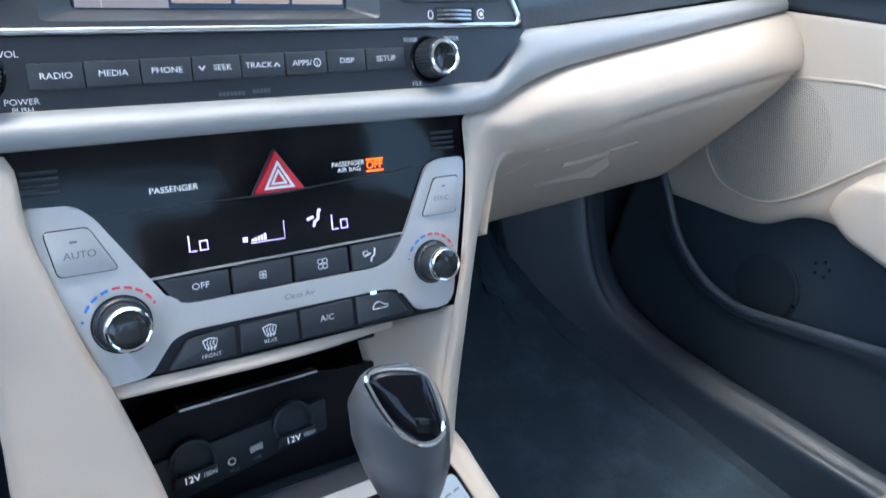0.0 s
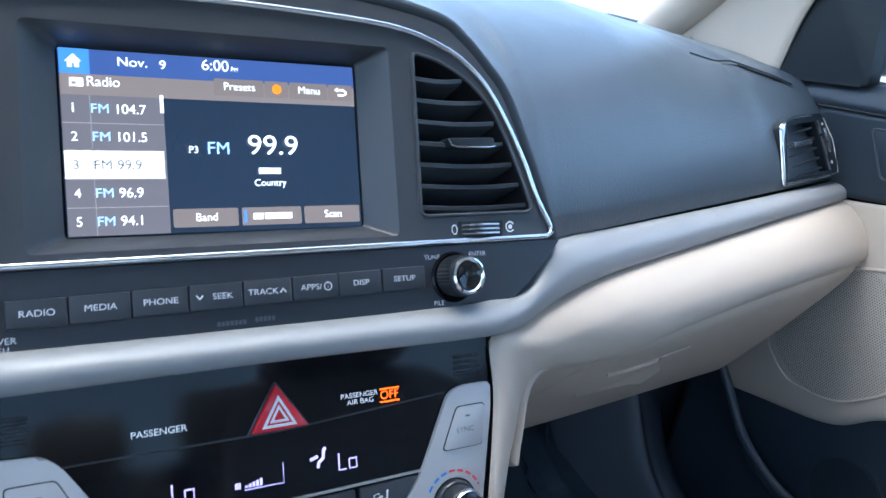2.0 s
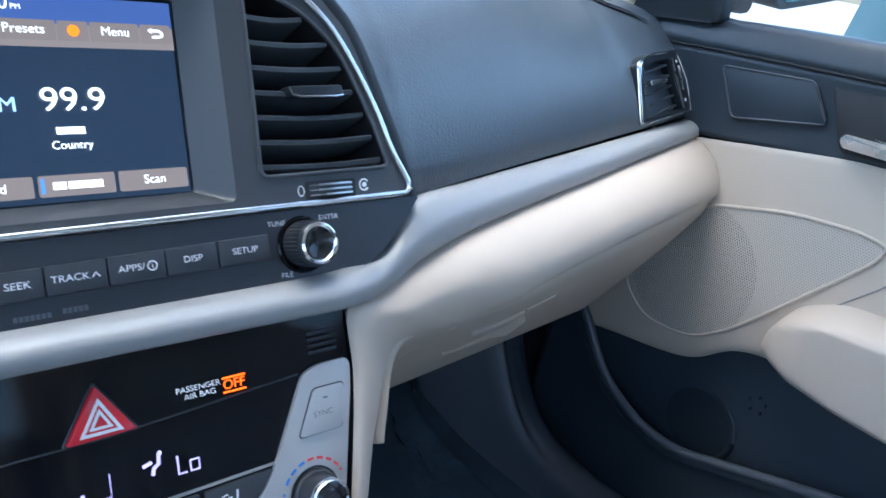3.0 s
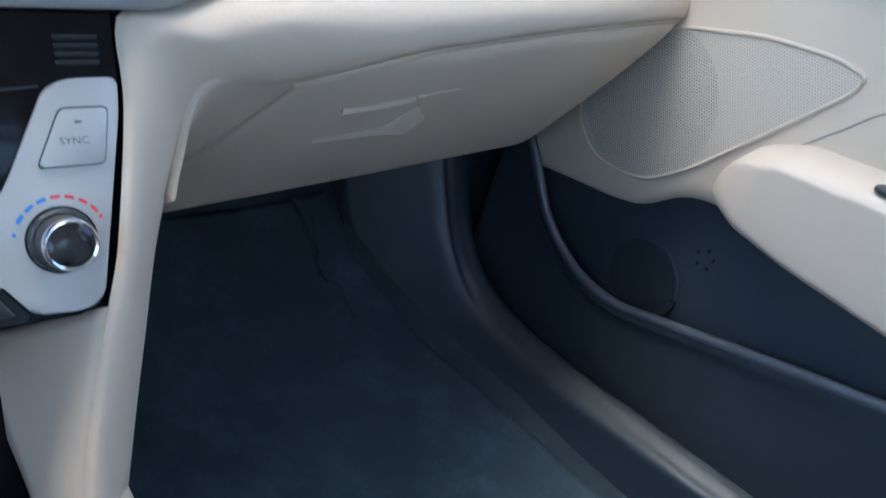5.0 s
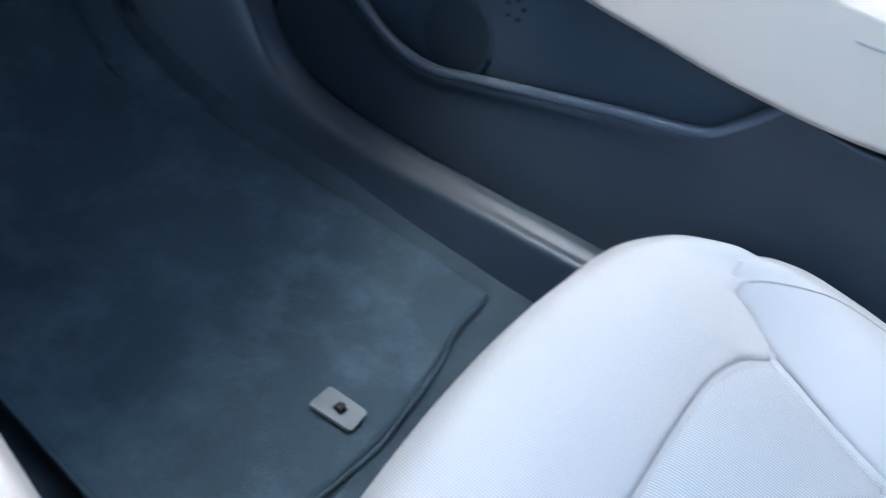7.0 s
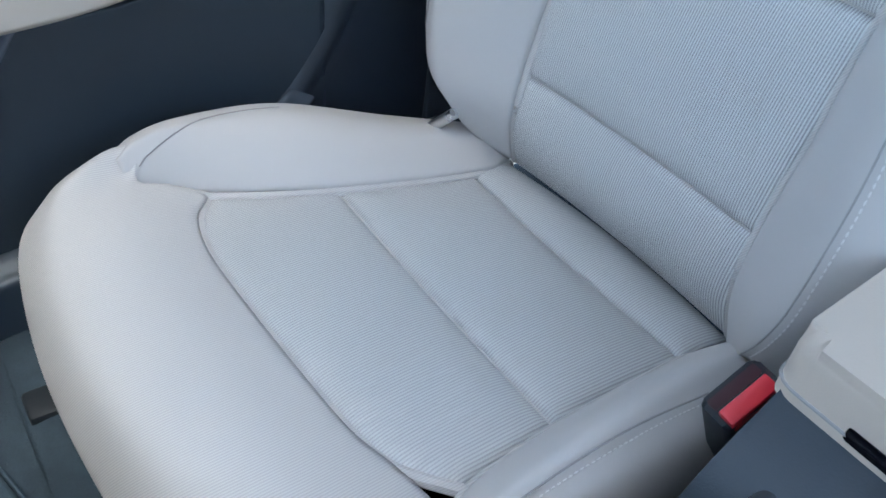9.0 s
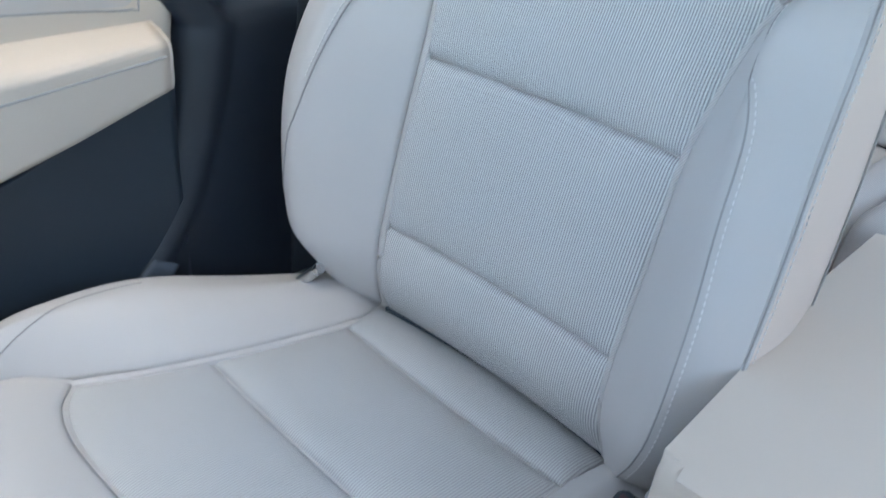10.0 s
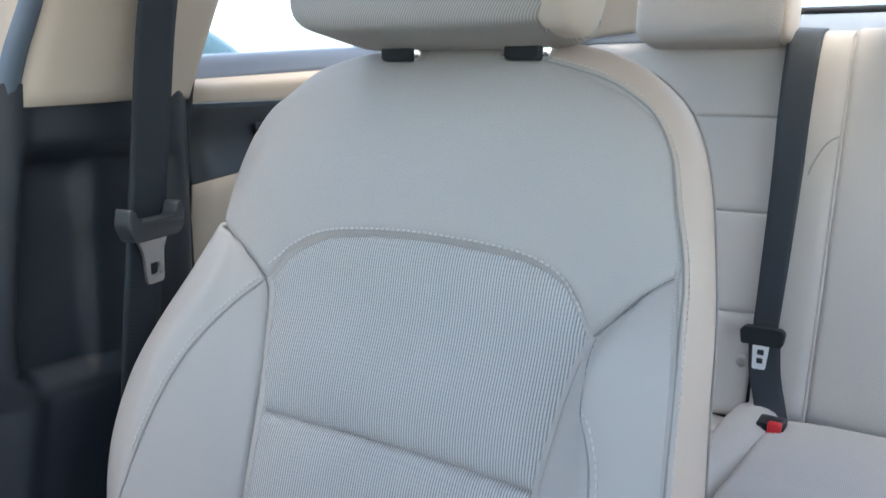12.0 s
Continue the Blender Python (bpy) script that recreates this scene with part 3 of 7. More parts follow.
ui_box(-0.0772, 0.0772, 0.0335, 0.0458, UI_HEAD)
ui_box(-0.0772, -0.0635, 0.0335, 0.0458, UI_HOME, 0.0010)
ui_box(-0.0772, 0.0772, 0.0232, 0.0335, UI_SUB)
ui_box(-0.0772, -0.0295, -0.0460, 0.0232, UI_LIST)
for i, v in enumerate((0.0094, -0.0044, -0.0182, -0.0322)):
    ui_box(-0.0772, -0.0300, v - 0.0002, v + 0.0002, UI_LINE, 0.0010)
ui_box(-0.0772, -0.0308, -0.0180, -0.0042, UI_WHITE, 0.0014)
ui_box(-0.0645, -0.0642, -0.0460, 0.0232, UI_LINE, 0.0016)
ui_box(-0.0312, -0.0296, 0.0155, 0.0245, UI_TEXT, 0.0014)
for u0, u1 in ((-0.0032, 0.0235), (0.0245, 0.0375), (0.0385, 0.0605), (0.0615, 0.0758)):
    ui_box(u0, u1, 0.0262, 0.0350, UI_BTN, 0.0010, 0.0008)
for u0, u1 in ((-0.0280, 0.0056), (0.0076, 0.0408), (0.0426, 0.0758)):
    ui_box(u0, u1, -0.0434, -0.0338, UI_BTN, 0.0010, 0.0012)
T = lambda s, u, v, h, m=UI_TEXT, w=1.0, al="CENTER": label_text(s, u, v, h * 1.14, U, 0.0020, m, scr, w, al)
T("Nov.", -0.0437, 0.0402, 0.0040, w=1.15)
T("9", -0.0290, 0.0398, 0.0040, w=1.1)
T("6:00", -0.0022, 0.0412, 0.0050, w=1.05)
T("PM", 0.0080, 0.0398, 0.0020)
T("Radio", -0.0578, 0.0296, 0.0042, w=1.0)
T("Presets", 0.0101, 0.0306, 0.0036)
T("Menu", 0.0494, 0.0306, 0.0036)
for i, (k, fq) in enumerate((("1", "104.7"), ("2", "101.5"), ("3", "99.9"), ("4", "96.9"), ("5", "94.1"))):
    v = 0.0163 - 0.0139 * i
    dim = i == 2
    T(k, -0.0722, v, 0.0040, UI_DIM if dim else UI_TEXT)
    T("FM", -0.0600, v, 0.0040, UI_DIM if dim else UI_BLUE, 1.1)
    T(fq, -0.0535, v, 0.0042, UI_DIM if dim else UI_TEXT, 1.0, "LEFT")
T("P3", -0.0160, -0.0034, 0.0032)
T("FM", -0.0030, -0.0026, 0.0056, UI_BLUE, 1.1)
T("99.9", 0.0268, -0.0008, 0.0092, w=1.12)
T("Country", 0.0240, -0.0208, 0.0032)
bars(0.0180, 0.0302, -0.0158, -0.0126, U, 0.0018, UI_TEXT, scr)
T("Band", -0.0112, -0.0386, 0.0036)
bars(0.0135, 0.0190, -0.0403, -0.0370, U, 0.0018, UI_TEXT, scr)
bars(0.0200, 0.0350, -0.0403, -0.0370, U, 0.0018, UI_TEXT, scr)
ui_box(0.0086, 0.0100, -0.0418, -0.0352, UI_HOME, 0.0016)
T("Scan", 0.0592, -0.0386, 0.0036)
part("screen_icon", prism([(-0.0735, 0.0366), (-0.0715, 0.0366), (-0.0715, 0.0385), (-0.0703, 0.0385), (-0.0703, 0.0366), (-0.0683, 0.0366), (-0.0683, 0.0394), (-0.0673, 0.0394), (-0.0709, 0.0430), (-0.0745, 0.0394), (-0.0735, 0.0394)], U, 0.0012, 0.0016), UI_TEXT, scr, "white house icon")
part("screen_icon", plate(rounded([(-0.0730, 0.0272), (-0.0668, 0.0272), (-0.0668, 0.0314), (-0.0730, 0.0314)], 0.0006), [[(-0.0722, 0.0280), (-0.0700, 0.0280), (-0.0700, 0.0296), (-0.0722, 0.0296)]], U, 0.0012, 0.0016), UI_TEXT, scr)
part("screen_icon", lathe([(0.0, 0.0016), (0.0026, 0.0016), (0.0026, 0.0012)], U, 0.0309, 0.0306, 20), UI_ORANGE, scr, "orange round icon")
part("screen_icon", sweep([tuple(U(u, v, 0.0018)) for u, v in ((0.0662, 0.0320), (0.0700, 0.0320), (0.0716, 0.0310), (0.0716, 0.0298), (0.0700, 0.0290), (0.0668, 0.0290))], 0.0006, 6), UI_TEXT, scr, "white back arrow")
part("screen_icon", prism([(0.0648, 0.0320), (0.0666, 0.0308), (0.0666, 0.0332)], U, 0.0014, 0.0020), UI_TEXT, scr)

# keys and knobs under the screen
kp = [(-0.23, -0.0625), (0.1960, -0.0600), (0.2070, -0.0606), (0.1950, -0.0738), (0.1765, -0.0905), (0.1500, -0.1010), (0.10, -0.1005), (0.0, -0.1005), (-0.23, -0.1005)]
panel = part("key_panel", prism(rounded(kp, [0, 0.002, 0.002, 0.02, 0.02, 0.02, 0.01, 0, 0]), U, -0.002, 0.0165), mat("blue_black_panel", (0.024, 0.028, 0.036), 0.36, bump=0.06, bscale=900, var=0.08), unit, "black key panel")
edges_u = (-0.1068, -0.0808, -0.0535, -0.0268, 0.0003, 0.0265, 0.0527, 0.0787, 0.1065)
names_k = ("RADIO", "MEDIA", "PHONE", "SEEK", "TRACK", "APPS/", "DISP", "SETUP")
for i, w in enumerate(names_k):
    u0, u1 = edges_u[i] + 0.0004, edges_u[i + 1] - 0.0004
    um = (u0 + u1) / 2
    vt = -0.0731 + 0.017 * um
    k = part("key", prism(rounded([(u0, vt - 0.0128), (u1, vt - 0.0126), (u1, vt + 0.0003), (u0, vt)], 0.0006, 2), U, 0.014, 0.0195, 0.0007), KEY, unit, "dark grey key")
    du = 0.0030 if w == "SEEK" else (-0.0028 if w in ("TRACK", "APPS/") else 0)
    label_text(w, um + du, vt - 0.0062, 0.0030, U, 0.0198, WHITE_INK, k, 1.15)
    if w == "SEEK":
        part("key_mark", sweep([tuple(U(um - 0.0100 + a, vt - 0.0062 + b, 0.0198)) for a, b in ((0, 0.001), (0.0016, -0.001), (0.0032, 0.001))], 0.0004, 6), WHITE_INK, k)
    if w == "TRACK":
        part("key_mark", sweep([tuple(U(um + 0.0062 + a, vt - 0.0062 + b, 0.0198)) for a, b in ((0, -0.001), (0.0016, 0.001), (0.0032, -0.001))], 0.0004, 6), WHITE_INK, k)
    if w == "APPS/":
        part("key_mark", sweep([tuple(U(um + 0.0066 + 0.0021 * math.cos(x), vt - 0.0062 + 0.0021 * math.sin(x), 0.0198)) for x in np.linspace(0, 2 * math.pi, 20, endpoint=False)], 0.0003, 6, closed=True), WHITE_INK, k)
        label_text("i", um + 0.0066, vt - 0.0062, 0.0026, U, 0.0198, WHITE_INK, k)
for uk, nm in ((0.1268, "tuning"), (-0.1300, "volume")):
    part("knob_well", lathe([(0.0, 0.0170), (0.0128, 0.0170), (0.0140, 0.0178), (0.0150, 0.0172), (0.0152, 0.016)], U, uk, -0.0790), GLOSS, unit, "glossy black knob well")
    kb = part(nm + "_knob", lathe([(0.0118, 0.017), (0.0116, 0.024), (0.0110, 0.0325), (0.0104, 0.0338)], U, uk, -0.0785, 40), KNOB, unit, "knurled black knob")
    part("knob_ring", lathe([(0.0108, 0.0325), (0.0106, 0.0345), (0.0094, 0.0352), (0.0084, 0.0345), (0.0080, 0.0335)], U, uk, -0.0785, 40), CHROME, kb, "chrome ring")
    part("knob_face", lathe([(0.0082, 0.0338), (0.0060, 0.0322), (0.0030, 0.0313), (0.0, 0.0310)], U, uk, -0.0785, 40), KNOB_CAP, kb, "dark dished face")
    for i in range(36):
        x = 2 * math.pi * i / 36
        cu, cv = math.cos(x), math.sin(x)
        part("knob_ridge", prism([(uk + 0.0114 * cu - 0.0004 * cv, -0.0785 + 0.0114 * cv + 0.0004 * cu), (uk + 0.0122 * cu, -0.0785 + 0.0122 * cv), (uk + 0.0114 * cu + 0.0004 * cv, -0.0785 + 0.0114 * cv - 0.0004 * cu)], U, 0.018, 0.031), KNOB, kb)
L = lambda s, u, v, h=0.0026, w=1.1: label_text(s, u, v, h, U, 0.0168, WHITE_INK, panel, w)
L("TUNE", 0.1128, -0.0668)
L("ENTER", 0.1440, -0.0662)
L("FILE", 0.1158, -0.0937)
L("VOL", -0.1130, -0.0700, 0.0030)
L("POWER", -0.1102, -0.0925, 0.0029)
L("PUSH", -0.1102, -0.0965, 0.0026)
for i in range(7):
    bars(-0.0130 + 0.0022 * i, -0.0114 + 0.0022 * i, -0.0948, -0.0926, U, 0.0168, DIM_INK, panel)
for i in range(5):
    bars(0.0065 + 0.0022 * i, 0.0081 + 0.0022 * i, -0.0942, -0.0918, U, 0.0168, DIM_INK, panel)


# ---------------------------------------------------------------- air outlets
def right_edge(v):
    return float(np.interp(v, [-0.0419, -0.0096, 0.0237, 0.0417, 0.0504], [0.1880, 0.1771, 0.1618, 0.1422, 0.1228]))


def air_vent(sign):
    e = thing("air_vent", tuple(U(sign * 0.145, -0.043, 0)), "black slatted air vent with a chrome-edged tab", "air vent", "centre air vents")
    F2 = lambda u, v, n: U(sign * u, v, n)
    outl = rounded(VENT, [0.004, 0.005, 0.006, 0.03, 0.03, 0.03, 0.01])
    bm = bmesh.new()
    a = [bm.verts.new(F2(u, v, 0.0150)) for u, v in outl]
    cu, cv = 0.145, 0.0
    b = [bm.verts.new(F2(cu + (u - cu) * 0.93, cv + (v - cv) * 0.93, -0.045)) for u, v in outl]
    for i in range(len(a)):
        bm.faces.new((a[i], a[(i + 1) % len(a)], b[(i + 1) % len(a)], b[i]))
    bm.faces.new(b)
    part("duct", bm, RUBBER, e, "dark duct")
    part("vent_rim", sweep([tuple(F2(u, v, 0.0160)) for u, v in outl], 0.0012, 8, closed=True), GREYPLA, e)
    for i in range(7):
        v = 0.0388 - 0.0127 * i
        r = right_edge(v) - 0.002
        pts = []
        bm = bmesh.new()
        rows = []
        for k in range(13):
            u = 0.1096 + (r - 0.1096) * k / 12
            sag = 0.0012 * math.sin(math.pi * k / 12)
            rows.append([bm.verts.new(F2(u, v + dv - sag, n)) for dv, n in ((0.0016, 0.0125), (0.0009, 0.0140), (-0.0012, 0.0135), (-0.0022, 0.0115), (-0.0085, -0.016), (-0.0062, -0.016))])
        for A, B in zip(rows, rows[1:]):
            for j in range(6):
                bm.faces.new((A[j], A[(j + 1) % 6], B[(j + 1) % 6], B[j]))
        bm.faces.new(rows[0])
        bm.faces.new(rows[-1])
        part("slat", bm, SLAT, e)
    for i in range(7):
        u = 0.118 + 0.0102 * i
        top = float(np.interp(u, [0.1228, 0.1422, 0.1618, 0.1771, 0.188], [0.0504, 0.0417, 0.0237, -0.0096, -0.0419])) - 0.004 if u > 0.1228 else 0.048
        if top > -0.03:
            part("vane", prism([(u - 0.0006, -0.040), (u + 0.0006, -0.040), (u + 0.0006, top), (u - 0.0006, top)], F2, -0.040, -0.020), BLACK, e)
    t = part("tab", prism(rounded([(0.1290, -0.0028), (0.1598, -0.0024), (0.1604, 0.0038), (0.1272, 0.0030)], 0.0018, 3), F2, 0.010, 0.0200, 0.0014), BLACK, e, "dark tab")
    part("tab_edge", sweep([tuple(F2(u, v, 0.0202)) for u, v in ((0.1274, 0.0024), (0.1288, -0.0014), (0.1340, -0.0024), (0.1560, -0.0022), (0.1596, -0.0016))], 0.0007, 6), CHROME, t, "chrome edge")
    w = part("wheel_slot", prism(rounded([(0.1325, -0.0560), (0.1640, -0.0560), (0.1645, -0.0468), (0.1330, -0.0465)], 0.001, 2), F2, 0.012, 0.0160), RUBBER, e)
    bm = bmesh.new()
    rows = []
    for k in range(15):
        u = 0.1345 + 0.0275 * k / 14
        n = 0.0160 + 0.0030 * math.sin(math.pi * k / 14)
        rows.append([bm.verts.new(F2(u, v, nn)) for v, nn in ((-0.0550, 0.0150), (-0.0550, n), (-0.0478, n), (-0.0478, 0.0150))])
    for A, B in zip(rows, rows[1:]):
        for j in range(3):
            bm.faces.new((A[j], A[j + 1], B[j + 1], B[j]))
    wl = part("thumb_wheel", bm, KEY, e, "ridged grey thumb wheel")
    for v in (-0.0540, -0.0514, -0.0488):
        part("wheel_line", sweep([tuple(F2(0.1350 + 0.0265 * k / 8, v, 0.0162 + 0.0030 * math.sin(math.pi * k / 8))) for k in range(9)], 0.0005, 6), STEEL, wl)
    part("vent_mark", sweep([tuple(F2(0.1298 + 0.0018 * math.cos(x), -0.0513 + 0.0026 * math.sin(x), 0.0161)) for x in np.linspace(0, 2 * math.pi, 16, endpoint=False)], 0.0003, 5, closed=True), WHITE_INK, e)
    part("vent_mark", sweep([tuple(F2(0.1698 + 0.0030 * math.cos(x), -0.0508 + 0.0030 * math.sin(x), 0.0161)) for x in np.linspace(0.6, 5.6, 14)], 0.0005, 5), WHITE_INK, e)
    part("vent_mark", lathe([(0.0, 0.0163), (0.0014, 0.0163), (0.0014, 0.0158)], F2, 0.1700, -0.0508, 12), WHITE_INK, e)


air_vent(1)
air_vent(-1)

# side outlet at the end of the dash
SVO = Vector((0.573, 0.067, 0.569))
SVX = Vector((0.974, 0.210, 0.083))
SVY = Vector((-0.150, 0.325, 0.934))
SVN = Vector((0.169, -0.922, 0.348))
SV = lambda u, v, n: SVO + SVX * u + SVY * v + SVN * n
side = thing("air_vent", tuple(SV(0.05, -0.03, 0)), "small black side air vent in a chrome frame", "air vent")
svp = rounded([(0.0, -0.002), (0.026, 0.0035), (0.091, 0.0005), (0.1175, -0.034), (0.1225, -0.068), (-0.003, -0.0605)], [0.005, 0.012, 0.008, 0.02, 0.004, 0.003])
svi = rounded([(0.010, -0.008), (0.030, -0.004), (0.075, -0.0055), (0.0985, -0.062), (0.0055, -0.0565)], [0.003, 0.006, 0.003, 0.003, 0.003])
part("vent_frame", plate(svp, [svi], SV, -0.040, 0.002), BLACK, side, "black frame")
part("vent_chrome", sweep([tuple(SV(u, v, 0.002)) for u, v in svp], 0.0013, 8, closed=True), CHROME, side, "chrome outline")
part("chrome_bar", prism(rounded([(0.001, -0.004), (0.0085, 0.000), (0.0040, -0.0600), (-0.003, -0.0600)], 0.002, 3), SV, -0.004, 0.0045, 0.0015), CHROME, side, "bright chrome upright")
part("duct", prism(svi, SV, -0.045, -0.041), RUBBER, side)
for i in range(5):
    v = -0.0125 - 0.0112 * i
    r = 0.0770 + 0.0046 * i
    part("slat", prism([(0.0085 - 0.0006 * i, v), (r, v + 0.0015), (r, v - 0.0010), (0.0085 - 0.0006 * i, v - 0.0028)], SV, -0.030, -0.002, 0.0008), GREYPLA, side)
part("tab", prism(rounded([(0.027, -0.0215), (0.064, -0.0235), (0.0665, -0.0285), (0.027, -0.0275)], 0.001, 2), SV, -0.012, 0.003, 0.001), STEEL, side, "grey metal tab")
part("side_strip", prism(rounded([(0.0925, -0.014), (0.0985, -0.019), (0.1065, -0.040), (0.1015, -0.0425), (0.0975, -0.030)], 0.002, 2), SV, -0.002, 0.005, 0.001), CHROME, side, "chrome thumb strip")
part("side_line", prism([(0.0790, -0.006), (0.0805, -0.006), (0.1030, -0.061), (0.1015, -0.061)], SV, -0.002, 0.0035), STEEL, side, "thin metal line")
part("vent_mark", lathe([(0.0, 0.0030), (0.0018, 0.0030), (0.0018, 0.0018)], SV, 0.1085, -0.0535, 12), WHITE_INK, side)
part("vent_mark", lathe([(0.0, 0.0030), (0.0016, 0.0030), (0.0016, 0.0018)], SV, 0.0910, -0.0105, 12), WHITE_INK, side)

# ---------------------------------------------------------------- climate panel
clim = thing("climate_panel", tuple(U(0.012, -0.243, 0)), "glossy black climate panel with silver knob surrounds", "climate control")
base = [(-0.1262, -0.1150), (0.1440, -0.1150), (0.1440, -0.1420), (0.1275, -0.2380), (0.1180, -0.2420), (-0.0960, -0.2420), (-0.1190, -0.1430)]
gp = part("gloss_panel", prism(rounded(base, 0.001, 2), U, 0.0, 0.0200), GLOSS, clim, "piano black face")
fr_poly = rounded([(-0.1196, -0.1432), (-0.0954, -0.1442), (-0.0870, -0.1515), (-0.0625, -0.1890), (-0.0540, -0.2020), (-0.0440, -0.2048), (0.0720, -0.2048), (0.0835, -0.2010), (0.0945, -0.1860),
                   (0.1145, -0.1450), (0.1240, -0.1418), (0.1432, -0.1418), (0.1425, -0.1560), (0.1280, -0.2365), (0.1180, -0.2395), (0.0995, -0.2375), (0.0880, -0.2220), (0.0780, -0.2195), (-0.0460, -0.2195), (-0.0560, -0.2225), (-0.0700, -0.2400), (-0.0970, -0.2412)],
                  [0.004, 0.006, 0.004, 0.002, 0.008, 0.008, 0.008, 0.008, 0.006, 0.008, 0.006, 0.003, 0.004, 0.006, 0.006, 0.003, 0.008, 0.006, 0.006, 0.008, 0.003, 0.004], 4)
part("silver_frame", prism(fr_poly, U, 0.016, 0.0228, 0.0016, 3), SILVER_P, clim, "matt silver frame")
# lines between the gloss parts
part("display_edge", sweep([tuple(U(u, v, 0.0202)) for u, v in ((-0.0870, -0.1512), (0.0156, -0.1512), (0.1130, -0.1448))], 0.0005, 6), KEY, clim)
part("display_line", prism([(-0.0628, -0.1888), (-0.0628, -0.1876), (0.0948, -0.1855), (0.0948, -0.1867)], U, 0.018, 0.0215), SILVER, clim, "thin silver line")


def key_at(poly, m, n1=0.0222, lab="dark grey key"):
    return part("key", prism(rounded(poly, 0.0008, 2), U, 0.016, n1, 0.0007), m, clim, lab)


k1 = key_at([(-0.0600, -0.1897), (-0.0212, -0.1897), (-0.0214, -0.2042), (-0.0455, -0.2042), (-0.0520, -0.2018)], KEY)
k2 = key_at([(-0.0190, -0.1895), (0.0164, -0.1892), (0.0162, -0.2042), (-0.0192, -0.2042)], KEY)
k3 = key_at([(0.0188, -0.1892), (0.0534, -0.1888), (0.0538, -0.2042), (0.0186, -0.2042)], KEY)
k4 = key_at([(0.0562, -0.1887), (0.0925, -0.1880), (0.0825, -0.2005), (0.0720, -0.2042), (0.0564, -0.2042)], KEY)
arch = rounded([(-0.0695, -0.2402), (-0.0550, -0.2222), (-0.0450, -0.2198), (0.0770, -0.2198), (0.0870, -0.2225), (0.0985, -0.2385), (0.0960, -0.2402)], 0.004, 4)
part("key_tray", prism(arch, U, 0.014, 0.0212, 0.001), BLACK, clim, "black key tray")
q1 = key_at([(-0.0600, -0.2392), (-0.0480, -0.2242), (-0.0218, -0.2225), (-0.0222, -0.2388)], KEY, 0.0236)
q2 = key_at([(-0.0186, -0.2224), (0.0160, -0.2218), (0.0162, -0.2385), (-0.0190, -0.2388)], KEY, 0.0236)
q3 = key_at([(0.0186, -0.2218), (0.0530, -0.2212), (0.0532, -0.2380), (0.0184, -0.2385)], KEY, 0.0236)
q4 = key_at([(0.0558, -0.2212), (0.0780, -0.2216), (0.0845, -0.2240), (0.0925, -0.2366), (0.0558, -0.2378)], KEY, 0.0236)
CT = lambda s, u, v, h, par, n, m=WHITE_INK, w=1.1: label_text(s, u, v, h, U, n, m, par, w)
CT("OFF", -0.0375, -0.1962, 0.0036, k1, 0.0225)
CT("A/C", 0.0352, -0.2292, 0.0036, q3, 0.0239)
CT("FRONT", -0.0365, -0.2358, 0.0022, q1, 0.0239)
CT("REAR", -0.0015, -0.2352, 0.0022, q2, 0.0239)


def fan_mark(u, v, r, par, n):
    for i in range(4):
        x = math.pi / 4 + math.pi / 2 * i
        c0, c1 = u + r * 0.55 * math.cos(x), v + r * 0.55 * math.sin(x)
        part("key_mark", sweep([tuple(U(c0 + r * 0.38 * math.cos(y), c1 + r * 0.38 * math.sin(y), n)) for y in np.linspace(0, 2 * math.pi, 12, endpoint=False)], 0.00022 + r * 0.02, 5, closed=True), WHITE_INK, par)


fan_mark(-0.0015, -0.1962, 0.0026, k2, 0.0225)
fan_mark(0.0362, -0.1962, 0.0040, k3, 0.0225)


def strokes(par, lines, n, m=WHITE_INK, r=0.00035):
    for ln in lines:
        part("key_mark", sweep([tuple(U(u, v, n)) for u, v in ln], r, 5), m, par)


def seat_icon(u, v, s):
    return [[(u, v + 1.6 * s), (u - 0.2 * s, v), (u - 1.0 * s, v - 0.5 * s), (u - 1.2 * s, v - 1.5 * s)], [(u - 2.6 * s, v + 0.1 * s), (u - 1.2 * s, v + 0.5 * s)]]


strokes(k4, seat_icon(0.0722, -0.1965, 0.0026), 0.0225, r=0.0006)
strokes(k4, [[(0.0638, -0.1940), (0.0668, -0.1932), (0.0676, -0.1960), (0.0645, -0.1966), (0.0638, -0.1940)]], 0.0225)
for ku, vv, q in ((-0.0365, -0.2290, q1), (-0.0015, -0.2288, q2)):
    strokes(q, [[(ku - 0.0042, vv + 0.0020), (ku, vv + 0.0032), (ku + 0.0042, vv + 0.0020), (ku + 0.0028, vv - 0.0026), (ku - 0.0028, vv - 0.0026), (ku - 0.0042, vv + 0.0020)]], 0.0239)
    for a in (-0.0018, 0.0, 0.0018):
        strokes(q, [[(ku + a, vv - 0.0040), (ku + a + 0.0006, vv - 0.0018), (ku + a - 0.0004, vv), (ku + a + 0.0004, vv + 0.0016)]], 0.0239)
strokes(q4, [[(0.0668, -0.2295), (0.0685, -0.2268), (0.0720, -0.2262), (0.0745, -0.2282), (0.0775, -0.2290), (0.0776, -0.2305), (0.0668, -0.2306), (0.0668, -0.2295)]], 0.0239)
part("key_lamp", prism([(0.0672, -0.2210), (0.0704, -0.2210), (0.0704, -0.2195), (0.0672, -0.2195)], U, 0.0205, 0.0234), LED, clim, "lit blue-white lamp")
label_text("Clean Air", 0.0195, -0.2120, 0.0032, U, 0.0230, GREY_INK, clim, 1.1)
